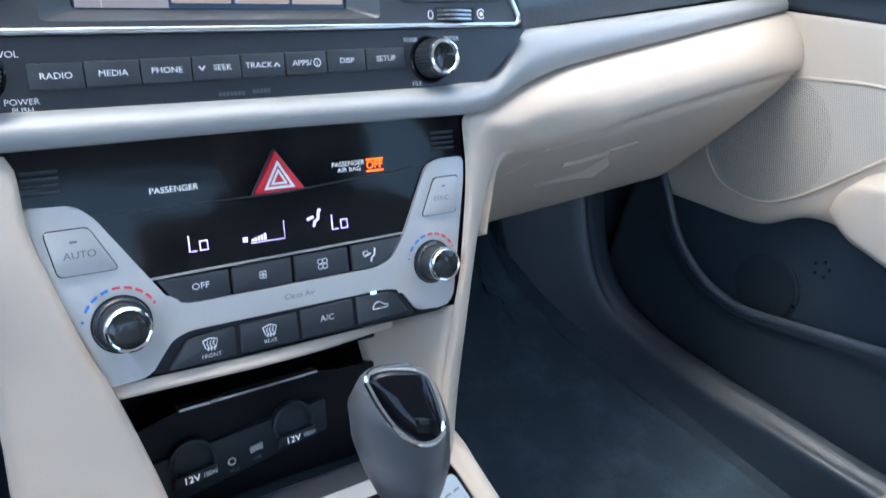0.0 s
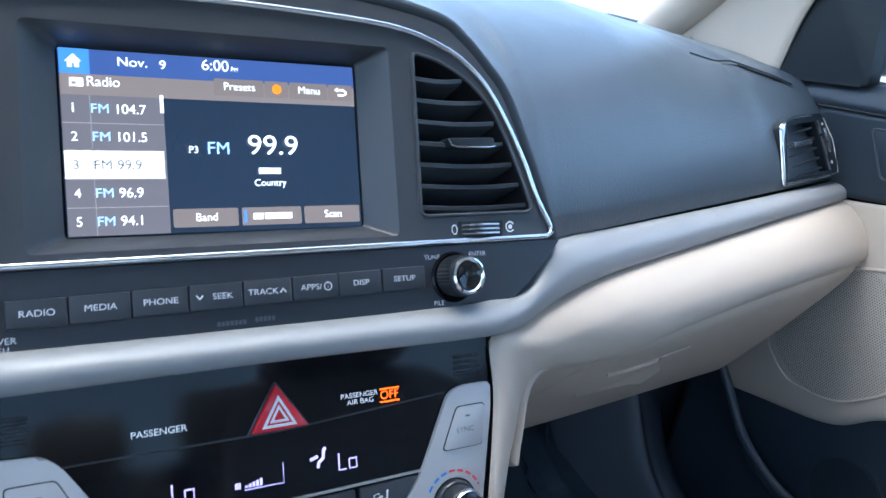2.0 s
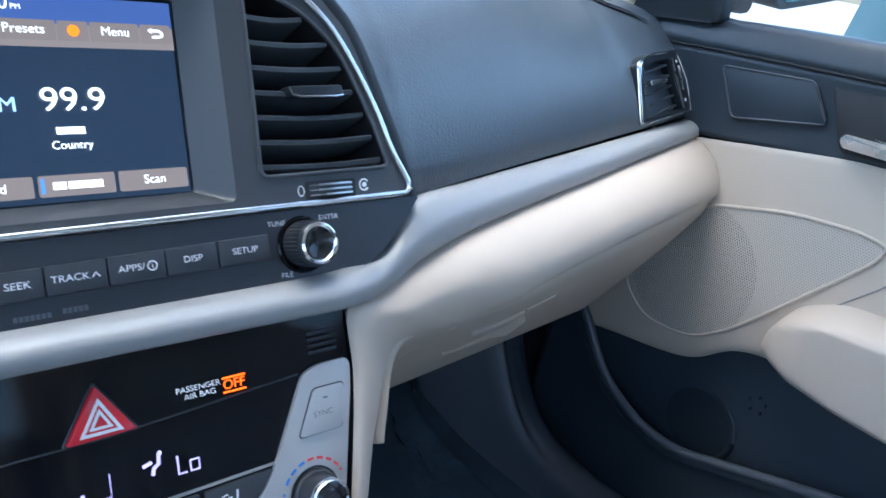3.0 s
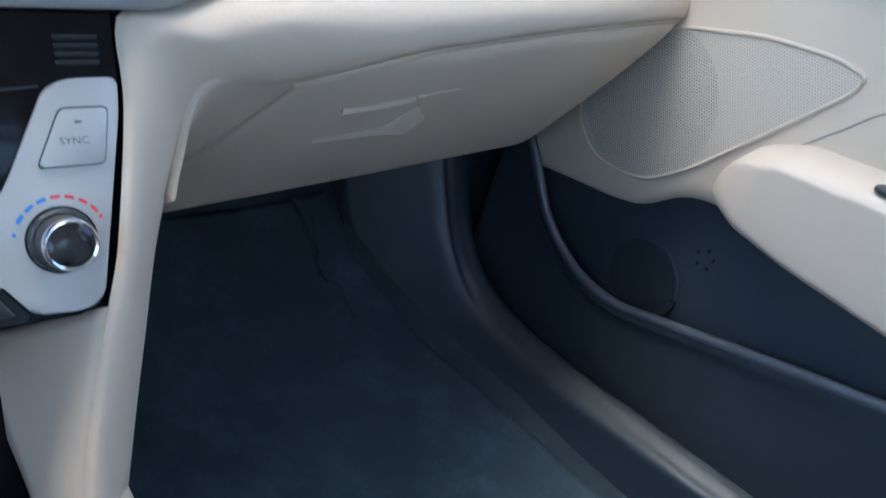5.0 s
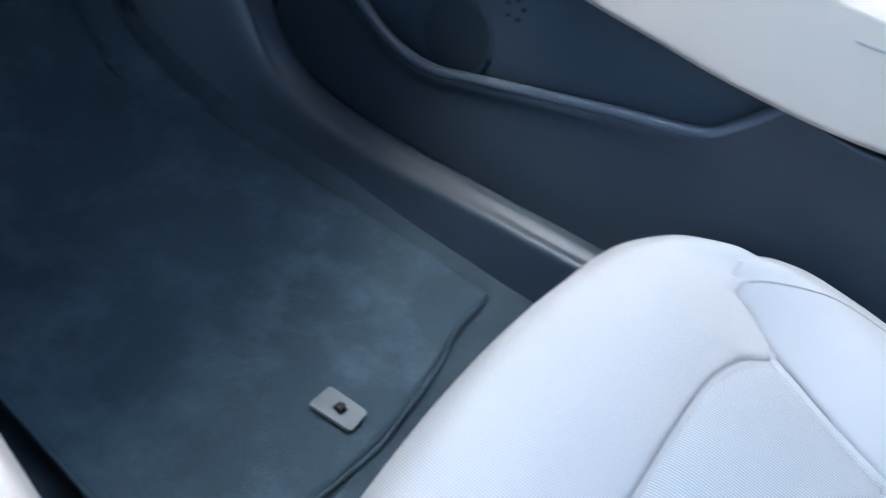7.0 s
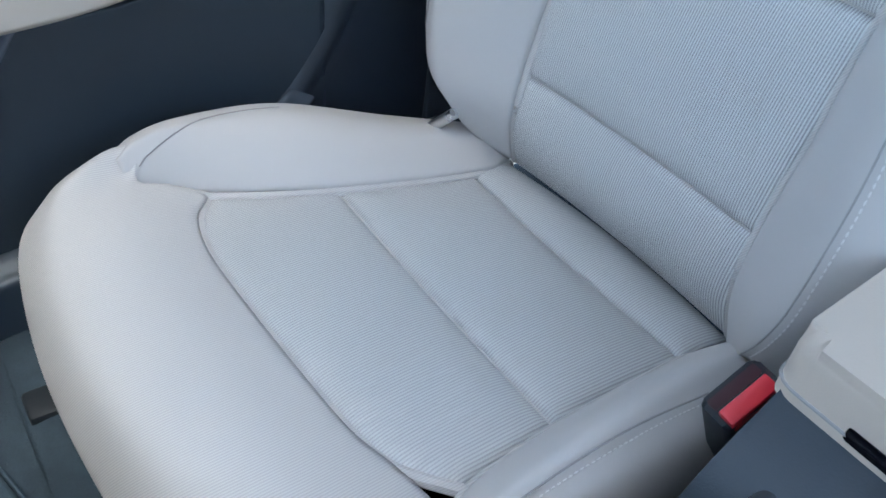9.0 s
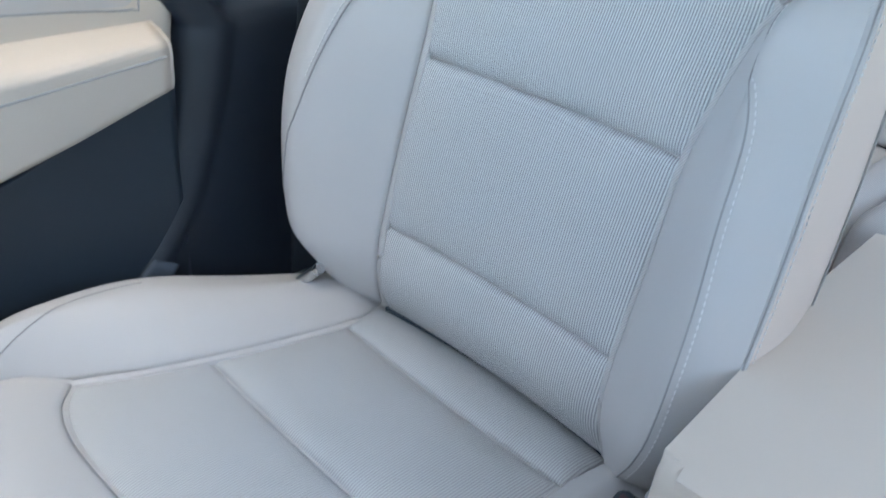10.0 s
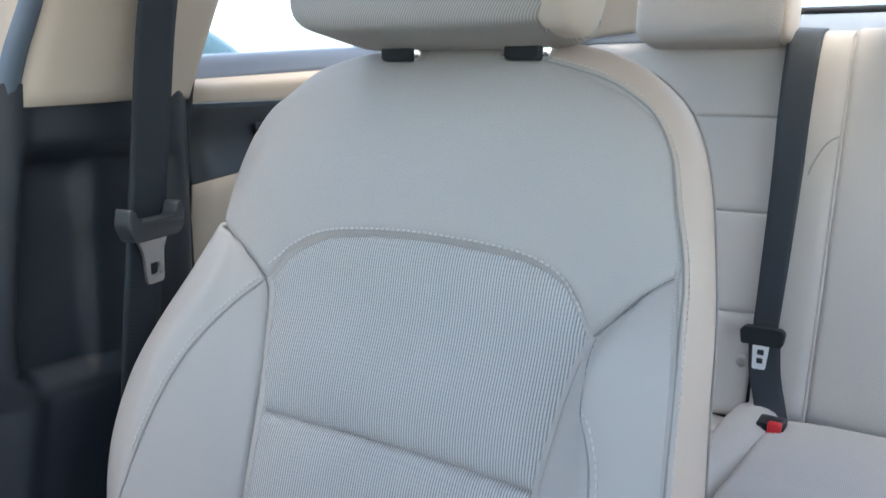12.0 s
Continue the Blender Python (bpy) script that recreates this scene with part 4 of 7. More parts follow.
# AUTO and SYNC
ka = part("key", prism(rounded([(-0.1112, -0.1560), (-0.0905, -0.1560), (-0.0785, -0.1790), (-0.1072, -0.1790)], 0.0024, 4), U, 0.018, 0.0240, 0.0008), SILVER_BTN, clim, "silver key")
ks = part("key", prism(rounded([(0.1190, -0.1540), (0.1378, -0.1540), (0.1344, -0.1772), (0.1082, -0.1772)], 0.0024, 4), U, 0.018, 0.0240, 0.0008), SILVER_BTN, clim, "silver key")
for kk, poly in ((ka, [(-0.1112, -0.1560), (-0.0905, -0.1560), (-0.0785, -0.1790), (-0.1072, -0.1790)]), (ks, [(0.1190, -0.1540), (0.1378, -0.1540), (0.1344, -0.1772), (0.1082, -0.1772)])):
    part("key_gap", sweep([tuple(U(u, v, 0.0228)) for u, v in rounded(poly, 0.0024, 4)], 0.0006, 6, closed=True), RUBBER, kk, "dark gap")
CT("AUTO", -0.0960, -0.1690, 0.0036, ka, 0.0243, GREY_INK)
CT("SYNC", 0.1232, -0.1672, 0.0030, ks, 0.0243, GREY_INK)
bars(-0.1000, -0.0965, -0.1628, -0.1616, U, 0.0243, GREY_INK, ka)
bars(0.1240, -0.0 + 0.1268, -0.1600, -0.1590, U, 0.0243, GREY_INK, ks)
for uk, vk, R in ((-0.0806, -0.2086, 0.0142), (0.1138, -0.2078, 0.0130)):
    kn = part("temperature_knob", lathe([(R, 0.0215), (R * 1.0, 0.0250), (R * 0.92, 0.0262), (R * 0.86, 0.0262), (R * 0.84, 0.0300), (R * 0.80, 0.0372)], U, uk, vk, 40), KNOB, clim, "black temperature knob")
    part("knob_ring", lathe([(R * 0.84, 0.0362), (R * 0.83, 0.0385), (R * 0.76, 0.0396), (R * 0.70, 0.0390)], U, uk, vk, 40), CHROME, kn, "chrome ring")
    part("knob_face", lathe([(R * 0.72, 0.0388), (R * 0.55, 0.0398), (R * 0.3, 0.0403), (0.0, 0.0404)], U, uk, vk, 40), KNOB_CAP, kn, "shiny dark face")
    part("knob_gap", lathe([(R * 1.02, 0.0232), (R * 1.10, 0.0232), (R * 1.10, 0.0226)], U, uk, vk, 40), RUBBER, kn)
    for i in range(9):
        x0 = radians(168 - 17.5 * i)
        x1 = x0 - radians(12 if 0 < i < 8 else 4)
        bm = bmesh.new()
        rr = (R + 0.0046, R + 0.0060)
        ang = np.linspace(x0, x1, 5)
        lo = [bm.verts.new(U(uk + rr[0] * math.cos(x), vk + rr[0] * math.sin(x), 0.0231)) for x in ang]
        hi = [bm.verts.new(U(uk + rr[1] * math.cos(x), vk + rr[1] * math.sin(x), 0.0231)) for x in ang]
        for j in range(4):
            bm.faces.new((lo[j], lo[j + 1], hi[j + 1], hi[j]))
        part("scale_mark", bm, BLUE_INK if i < 4 else RED_INK, kn)
# hazard switch
hz = part("hazard_switch", prism(rounded([(0.0131, -0.1268), (-0.0012, -0.1502), (0.0290, -0.1496)], 0.0012, 3), U, 0.018, 0.0238, 0.0010), RED_LENS, clim, "red triangular hazard switch")


def tri_ring(c, r0, r1, m):
    po = [(c[0] + r0 * math.cos(x), c[1] + r0 * math.sin(x)) for x in (math.pi / 2, math.pi * 7 / 6, -math.pi / 6)]
    if r1 > 0:
        pi_ = [(c[0] + r1 * math.cos(x), c[1] + r1 * math.sin(x)) for x in (math.pi / 2, math.pi * 7 / 6, -math.pi / 6)]
        part("switch_mark", plate(po, [pi_], U, 0.0238, 0.0241), m, hz)
    else:
        part("switch_mark", prism(po, U, 0.0238, 0.0241), m, hz)


tri_ring((0.0136, -0.1428), 0.0108, 0.0080, WHITE_INK)
tri_ring((0.0136, -0.1428), 0.0060, 0.0036, WHITE_INK)
part("switch_rim", sweep([tuple(U(u, v, 0.0205)) for u, v in rounded([(0.0131, -0.1258), (-0.0022, -0.1508), (0.0300, -0.1502)], 0.0012, 3)], 0.0007, 6, closed=True), KEY, hz)
# lit readouts, and captions brightened by an added glow
GT = lambda s, u, v, h, m=WHITE_INK, w=1.1: label_text(s, u, v, h, U, 0.0204, m, gp, w)
GT("PASSENGER", -0.0447, -0.1420, 0.0032, GLOW_INK)
GT("PASSENGER", 0.0600, -0.1388, 0.0027, GLOW_INK)
GT("AIR BAG", 0.0605, -0.1424, 0.0027, GLOW_INK)
GT("OFF", 0.0780, -0.1412, 0.0046, AMBER, 1.0)
for v in (-0.1377, -0.1447):
    bars(0.0722, 0.0842, v - 0.0004, v + 0.0004, U, 0.0204, AMBER, gp)


def seg_lo(u, v, s):
    strokes(gp, [[(u, v + s), (u, v - s), (u + s * 0.9, v - s)], [(u + 1.35 * s, v + 0.15 * s), (u + 2.3 * s, v + 0.15 * s), (u + 2.3 * s, v - s), (u + 1.35 * s, v - s), (u + 1.35 * s, v + 0.15 * s)]], 0.0206, LCD, 0.0005)


seg_lo(-0.0405, -0.1725, 0.0044)
seg_lo(0.0457, -0.1725, 0.0044)
strokes(gp, seat_icon(0.0375, -0.1692, 0.0030), 0.0206, LCD, 0.0009)
part("display_mark", lathe([(0, 0.0208), (0.0010, 0.0208), (0.0010, 0.0203)], U, 0.0380, -0.1642, 10), LCD, gp)
fan_at = (-0.0088, -0.1750)
for i in range(4):
    x = math.pi / 4 + math.pi / 2 * i
    bars(fan_at[0] + 0.0011 * math.cos(x) - 0.0007, fan_at[0] + 0.0011 * math.cos(x) + 0.0007, fan_at[1] + 0.0011 * math.sin(x) - 0.0007, fan_at[1] + 0.0011 * math.sin(x) + 0.0007, U, 0.0206, LCD, gp, "display_mark")
for i in range(5):
    bars(-0.0052 + 0.0019 * i, -0.0038 + 0.0019 * i, -0.1766, -0.1754 + 0.0006 * i, U, 0.0206, LCD, gp, "display_mark")
strokes(gp, [[(-0.0055, -0.1775), (0.0150, -0.1775), (0.0150, -0.1672)]], 0.0206, LCD, 0.00028)
for ug, vg in ((-0.1085, -0.1315), (0.1290, -0.1302)):
    for i in range(4):
        for d in (0, 1):
            part("sensor_slot", prism([(ug - 0.0085, vg + 0.0048 - 0.0034 * i - 0.0010 * d), (ug + 0.0085, vg + 0.0048 - 0.0034 * i - 0.0010 * d), (ug + 0.0085, vg + 0.0056 - 0.0034 * i - 0.0010 * d), (ug - 0.0085, vg + 0.0056 - 0.0034 * i - 0.0010 * d)], U, 0.019, 0.0215 - 0.0012 * d), KEY if d == 0 else RUBBER, clim)
# beige lip under the panel
skin("lower_lip", [[U(-0.094, -0.2412, 0.020), U(0.012, -0.2425, 0.020), U(0.086, -0.2410, 0.011)], [U(-0.093, -0.2500, 0.018), U(0.012, -0.2510, 0.018), U(0.085, -0.2498, 0.008)], [U(-0.088, -0.2560, -0.04), U(0.012, -0.2570, -0.04), U(0.074, -0.2560, -0.04)]],
     BEIGE, clim, "narrow beige lip", nt=30, ns=12, toward=EYE, thick=0.003)
# ---------------------------------------------------------------- storage bin under the climate panel
# blacker than the other trim: the shade of a deeper bin is in the colour
BIN_SHADED = mat("shaded_bin_plastic", (0.005, 0.0055, 0.007), 0.45, bump=0.06, bscale=900, var=0.1, spec=0.18)
cubby = thing("storage_bin", tuple(U(0.0, -0.36, -0.04)), "black open storage bin with power sockets", "storage bin")
part("bin_back", prism([(-0.115, -0.250), (0.115, -0.250), (0.115, -0.40), (-0.115, -0.40)], U, -0.075, -0.068), BIN_SHADED, cubby)
part("bin_roof", prism([(-0.108, -0.2560), (0.085, -0.2560), (0.085, -0.2600), (-0.108, -0.2600)], U, -0.072, -0.012), BIN_SHADED, cubby)
part("bin_shelf", prism(rounded([(-0.115, -0.345), (-0.115, -0.2890), (-0.075, -0.2875), (-0.060, -0.2830), (-0.046, -0.2800), (0.046, -0.2775), (0.060, -0.2800), (0.095, -0.2810), (0.095, -0.345)], 0.002, 3), U, -0.070, -0.024, 0.002), BIN_SHADED, cubby, "black socket panel")
part("shelf_line", prism([(-0.0470, -0.2800), (-0.0470, -0.2785), (0.0450, -0.2760), (0.0450, -0.2775)], U, -0.030, -0.0212), STEEL, cubby, "bright metal line")
part("socket_panel", prism(rounded([(-0.0740, -0.3080), (0.0480, -0.2960), (0.0480, -0.3180), (-0.0680, -0.3380)], 0.003, 3), U, -0.026, -0.0195, 0.001), BLACK, cubby)
for u, v in ((-0.0440, -0.3120), (0.0230, -0.3060)):
    s = part("power_socket", lathe([(0.0145, -0.022), (0.0145, -0.0165), (0.0128, -0.0155), (0.0118, -0.0165), (0.0112, -0.019)], U, u, v, 28), BLACK, cubby, "round power socket")
    part("socket_cap", lathe([(0.0112, -0.0185), (0.006, -0.0172), (0.0, -0.0170)], U, u, v, 28), BLACK, s)
    part("socket_flap", prism(rounded([(u - 0.014, v - 0.014), (u + 0.014, v - 0.011), (u + 0.013, v - 0.003), (u - 0.013, v - 0.006)], 0.002, 3), U, -0.0185, -0.0130, 0.001), BLACK, s)
    # printed figures, brightened by the ink's added glow
    label_text("12V", u - 0.003, v - 0.0088, 0.0042, U, -0.0126, GLOW_INK, s, 1.1, turn=0.05)
    label_text("180W", u + 0.0085, v - 0.0080, 0.0028, U, -0.0126, WHITE_INK, s, 0.9, turn=0.05)
part("aux_port", lathe([(0.0030, -0.0190), (0.0028, -0.0172), (0.0016, -0.0172), (0.0014, -0.0190)], U, -0.0202, -0.3190, 16), STEEL, cubby, "round metal jack")
part("usb_port", prism(rounded([(-0.0075, -0.3178), (0.0010, -0.3165), (0.0010, -0.3125), (-0.0075, -0.3138)], 0.0004, 2), U, -0.020, -0.0176), STEEL, cubby, "metal slot")
label_text("AUX", -0.0185, -0.3258, 0.0022, U, -0.0190, GREY_INK, cubby)
label_text("USB", -0.0030, -0.3222, 0.0022, U, -0.0190, GREY_INK, cubby)
# inner walls of the columns, beige, narrowing towards the bin
for sgn in (1, -1):
    mx = (lambda p: tuple(p)) if sgn == 1 else mirror_x
    a_ = [U(0.1290, -0.2400, 0.022), U(0.1130, -0.300, 0.024), U(0.1060, -0.342, 0.028), U(0.104, -0.37, 0.03)]
    b_ = [U(0.0800, -0.2570, -0.030), U(0.0850, -0.285, -0.030), U(0.0930, -0.330, -0.016), U(0.098, -0.37, 0.00)]
    if sgn == -1:
        b_ = [Vector(p) - SN * 0.06 + Vector((0.004, 0, 0)) for p in a_]
    skin("column_inner", [[mx(p) for p in a_], [mx(p) for p in b_]], BEIGE, cubby, "beige inner wall", nt=20, ns=10, toward=EYE, thick=0.003)

# ---------------------------------------------------------------- centre console
con = thing("centre_console", (0.0, -0.5, 0.0), "dark centre console with beige side rails", "console")
part("console_body", block(-0.118, 0.116, -1.02, -0.12, 0.0, 0.245, 0.012, 3), CHARCOAL, con, "dark console body")
part("console_top", block(-0.103, 0.104, -0.62, -0.165, 0.235, 0.262, 0.006, 3), GREYPLA, con, "dark grey top plate")
# rails: beige border strips, wide at the front
for sgn in (1, -1):
    mx = (lambda p: p) if sgn == 1 else (lambda p: (-p[0] + 0.008, p[1], p[2]))
    skin("side_rail", [[mx(p) for p in ((0.1055, -0.165, 0.270), (0.1065, -0.19, 0.2700), (0.1080, -0.21, 0.270), (0.1030, -0.262, 0.270), (0.1010, -0.30, 0.268), (0.0985, -0.36, 0.262), (0.098, -0.42, 0.26))],
                       [mx(p) for p in ((0.117, -0.165, 0.2755), (0.1175, -0.19, 0.2755), (0.1170, -0.21, 0.2755), (0.1125, -0.262, 0.2750), (0.1095, -0.30, 0.272), (0.1075, -0.36, 0.266), (0.107, -0.42, 0.264))],
                       [mx(p) for p in ((0.1290, -0.165, 0.2700), (0.1285, -0.19, 0.270), (0.1255, -0.21, 0.270), (0.1195, -0.265, 0.268), (0.1160, -0.30, 0.265), (0.1150, -0.36, 0.258), (0.115, -0.42, 0.255))],
                       [mx(p) for p in ((0.1330, -0.165, 0.250), (0.1330, -0.19, 0.248), (0.1310, -0.21, 0.246), (0.1260, -0.265, 0.242), (0.1230, -0.30, 0.240), (0.1220, -0.36, 0.235), (0.122, -0.42, 0.23))],
                       [mx(p) for p in ((0.1360, -0.165, 0.18), (0.1370, -0.19, 0.175), (0.1370, -0.21, 0.17), (0.1340, -0.265, 0.17), (0.1320, -0.30, 0.17), (0.131, -0.36, 0.17), (0.131, -0.42, 0.17))]],
         BEIGE, con, "smooth beige side rail", nt=50, ns=26, toward=(0.4 * sgn, -0.4, 0.6), thick=0.003)
HEAT_KEY = mat("pale_key_plastic", (0.34, 0.40, 0.45), 0.35, var=0.04)
CF = lambda u, v, n: Vector((0.0905 + u + 0.08 * v, -0.239 + v, 0.262 + n))
hs = part("heater_switch", prism(rounded([(-0.0150, -0.038), (0.0125, -0.038), (0.0125, 0.031), (-0.0150, 0.022)], 0.004, 4), CF, 0.0, 0.0085, 0.0015), HEAT_KEY, con, "pale blue-grey seat heater key")
part("switch_gap", sweep([tuple(CF(u, v, 0.004)) for u, v in rounded([(-0.0160, -0.039), (0.0138, -0.039), (0.0138, 0.033), (-0.0160, 0.0235)], 0.004, 4)], 0.0012, 6, closed=True), RUBBER, hs)
for i in range(3):
    part("switch_mark", prism([(-0.0105 + 0.0075 * i, 0.0125 + 0.0018 * i), (-0.0055 + 0.0075 * i, 0.0137 + 0.0018 * i), (-0.0055 + 0.0075 * i, 0.0152 + 0.0018 * i), (-0.0105 + 0.0075 * i, 0.0140 + 0.0018 * i)], CF, 0.0080, 0.0088), GREY_INK, hs)
part("switch_mark", sweep([tuple(CF(u, v, 0.0088)) for u, v in ((0.0030, 0.003), (0.0020, -0.006), (-0.0035, -0.007), (-0.0055, -0.004), (-0.0030, -0.002), (0.0008, -0.003))], 0.0006, 6), GREY_INK, hs)
part("heater_switch", prism(rounded([(-0.0150, -0.075), (0.0115, -0.075), (0.0125, -0.041), (-0.0150, -0.041)], 0.003, 4), CF, 0.0, 0.0080, 0.0015), HEAT_KEY, con, "pale blue-grey key")
part("console_plate", block(-0.080, 0.070, -0.345, -0.185, 0.258, 0.2645, 0.003, 2), SILVER_P, con, "silver plate round the lever")
part("lever_boot", block(-0.010, 0.064, -0.30, -0.20, 0.2640, 0.268, 0.002, 2), GLOSS, con, "glossy black gate")

# gear lever
gl = thing("gear_lever", (0.047, -0.238, 0.262), "grey gear lever with a glossy black cap and chrome ring", "gear lever")
AX = [(0.047, -0.238, 0.262), (0.046, -0.238, 0.288), (0.045, -0.237, 0.310), (0.042, -0.236, 0.326), (0.037, -0.232, 0.349), (0.032, -0.226, 0.371), (0.027, -0.219, 0.389)]
bm = sweep([tuple(p) for p in spline(AX, 26)], 0.0285, 24, up=(1, 0, 0), flat=0.86, taper=[float(np.interp(i, [0, 6, 9, 12, 15, 19, 23, 25], [0.40, 0.46, 0.62, 0.82, 0.97, 1.06, 0.96, 0.64])) for i in range(26)])
part("grip", bm, mat("gunmetal_grip", (0.12, 0.12, 0.125), 0.36, metal=0.35, bump=0.08, bscale=900, var=0.06), gl, "soft grey grip")
ax_up = (Vector(AX[-1]) - Vector(AX[-3])).normalized()
GN = Vector((-0.34, -0.66, 0.67)).normalized()
GV = (ax_up - GN * ax_up.dot(GN)).normalized()
GU = GV.cross(GN).normalized()
GO = Vector((0.0248, -0.2405, 0.3750)) + GN * 0.011
GF = lambda u, v, n: GO + GU * u + GV * v + GN * n
cap = rounded([(-0.0103, 0.0281), (-0.0059, 0.0313), (0.0020, 0.0302), (0.0142, 0.0256), (0.0187, 0.0213), (0.0198, 0.0102), (0.0192, -0.0017), (0.0173, -0.0077), (0.0124, -0.0107), (0.0057, -0.0101), (0.0004, -0.0054), (-0.0048, 0.0032), (-0.0083, 0.0153)], 0.004, 4)
cap_mid = (0.0060, 0.0105)
bm = bmesh.new()
rings = []
for q in (-0.4, 0.0, 0.2, 0.4, 0.6, 0.75, 0.88, 0.96):
    r = 1.0 if q <= 0 else math.sqrt(1 - q * q)
    rings.append([bm.verts.new(GF(cap_mid[0] + (u - cap_mid[0]) * r, cap_mid[1] + (v - cap_mid[1]) * r, 0.006 + 0.007 * q)) for u, v in cap])
for p, q in zip(rings, rings[1:]):
    for i in range(len(cap)):
        bm.faces.new((p[i], p[(i + 1) % len(cap)], q[(i + 1) % len(cap)], q[i]))
bm.faces.new(rings[-1])
bm.faces.new(list(reversed(rings[0])))
for f in bm.faces:
    f.smooth = True
part("cap", bm, GLOSS, gl, "domed glossy black cap")
part("cap_ring", sweep([tuple(GF(cap_mid[0] + (u - cap_mid[0]) * 1.04, cap_mid[1] + (v - cap_mid[1]) * 1.04, 0.0065)) for u, v in cap], 0.0017, 8, closed=True), CHROME, gl, "chrome ring")
part("shaft", sweep([(0.0475, -0.238, 0.255), (0.046, -0.238, 0.300)], 0.0115, 20), STEEL, gl, "metal shaft")

# folding armrest lid at the back of the console
arm = thing("armrest_box", (0.0, -0.86, 0.2), "beige padded armrest lid on a dark console box", "armrest")
lid_out = rounded([(-0.118, -0.636), (0.138, -0.636), (0.147, -0.790), (0.157, -0.900), (0.158, -1.062), (-0.118, -1.068)], [0.016, 0.016, 0.05, 0.05, 0.028, 0.02], 6)
part("armrest_lid", prism(lid_out, lambda u, v, n: Vector((u, v, n)), 0.286, 0.331, 0.014, 5), BEIGE_SOFT, arm, "padded beige lid")
part("lid_seam", sweep([(u * 1.003, v, 0.297) for u, v in lid_out], 0.0012, 6, closed=True), SEAM, arm)
AB = lambda u, v, n: Vector((n, u, v))
part("box_body", prism(rounded([(-1.05, 0.05), (-0.56, 0.05), (-0.565, 0.205), (-0.590, 0.250), (-0.646, 0.298), (-1.05, 0.292)], [0.004, 0.004, 0.02, 0.02, 0.006, 0.004], 4), AB, -0.104, 0.131, 0.004), CHARCOAL, arm, "dark grey box with a sloping front")
part("latch", block(-0.045, 0.093, -0.645, -0.6345, 0.293, 0.304, 0.003, 2), GLOSS, arm, "glossy black latch strip")

# ---------------------------------------------------------------- glovebox
gbx = thing("glovebox", (0.45, 0.06, 0.27), "closed beige glovebox lid with a moulded pull", "glovebox")
top_l = [(0.250, -0.0785, 0.4300), (0.300, -0.0812, 0.4395), (0.347, -0.0720, 0.4440), (0.493, -0.0375, 0.4415), (0.600, -0.0120, 0.4370), (0.7085, 0.0130, 0.4315)]
bot_l = [(0.178, 0.045, 0.268), (0.25, 0.052, 0.268), (0.32, 0.059, 0.267), (0.43, 0.070, 0.266), (0.53, 0.080, 0.266), (0.636, 0.091, 0.265)]


def lid_row(f, h):
    g = (0.0, 0.35, 0.85, 1.0, 1.0, 0.6)
    return [tuple(Vector(p).lerp(Vector(q), f) + Vector((0, -h * k, 0))) for p, q, k in zip(top_l, bot_l, g)]


lid = skin("lid", [top_l, lid_row(0.10, 0.008), lid_row(0.34, 0.012), lid_row(0.70, 0.010), bot_l, [(x, y + 0.03, z - 0.001) for x, y, z in bot_l]],
     BEIGE, gbx, "beige moulded lid", nt=60, ns=40, toward=EYE, roll=0.008, depth=0.002, edges="023", thick=0.004)
# beige tube added to fill the groove above the lid, which came out dark
part("lid_gasket", sweep([(x, y + 0.005, z + 0.001) for x, y, z in spline(top_l, 60)], 0.0048, 8), BEIGE, gbx)
LID_TREE = BVHTree.FromPolygons([v.co for v in lid.data.vertices], [tuple(p.vertices) for p in lid.data.polygons])
LIDN = Vector((0.22, -0.78, -0.58)).normalized()


def on_lid(x, y, z):
    """The point of the lid seen past (x, y, z) from the middle of the cabin."""
    o = Vector((0.03, -0.42, 0.61))
    return LID_TREE.ray_cast(o, (Vector((x, y, z)) - o).normalized())[0]


def wedge(upper, lower, lift_up, lift_low):
    """A small moulded wedge on the lid: its upper and lower edges stand off by those heights."""
    bm = bmesh.new()
    a = [bm.verts.new(Vector(p) + LIDN * lift_up) for p in upper]
    lows = lift_low if isinstance(lift_low, tuple) else (lift_low,) * len(lower)
    b = [bm.verts.new(Vector(p) + LIDN * h) for p, h in zip(lower, lows)]
    c = [bm.verts.new(Vector(p) - LIDN * 0.006) for p in lower]
    d = [bm.verts.new(Vector(p) - LIDN * 0.006) for p in upper]
    k = len(a)
    for i in range(k - 1):
        for p, q in ((a, b), (b, c), (c, d), (d, a)):
            bm.faces.new((p[i], p[i + 1], q[i + 1], q[i]))
    bm.faces.new((a[0], b[0], c[0], d[0]))
    bm.faces.new((a[-1], d[-1], c[-1], b[-1]))
    return bm


down = Vector((0.0, 0.0022, -0.0030))
ra = [on_lid(0.2816, -0.0747, 0.4116), on_lid(0.311, -0.0721, 0.4121), on_lid(0.3403, -0.0669, 0.4125)]
part("pull_edge", wedge(ra, [p + down for p in ra], 0.0002, 0.0020), BEIGE, gbx, "raised upper edge of the pull")
rb_ = [on_lid(0.2696, -0.0669, 0.3895), on_lid(0.300, -0.0630, 0.3887), on_lid(0.3274, -0.0580, 0.3880), on_lid(0.3400, -0.0592, 0.3960), on_lid(0.3491, -0.0603, 0.4020)]
lb_ = [on_lid(0.2696, -0.0660, 0.3868), on_lid(0.300, -0.0620, 0.3858), on_lid(0.3274, -0.0567, 0.3845), on_lid(0.3440, -0.0517, 0.3830), on_lid(0.3600, -0.0537, 0.3935)]
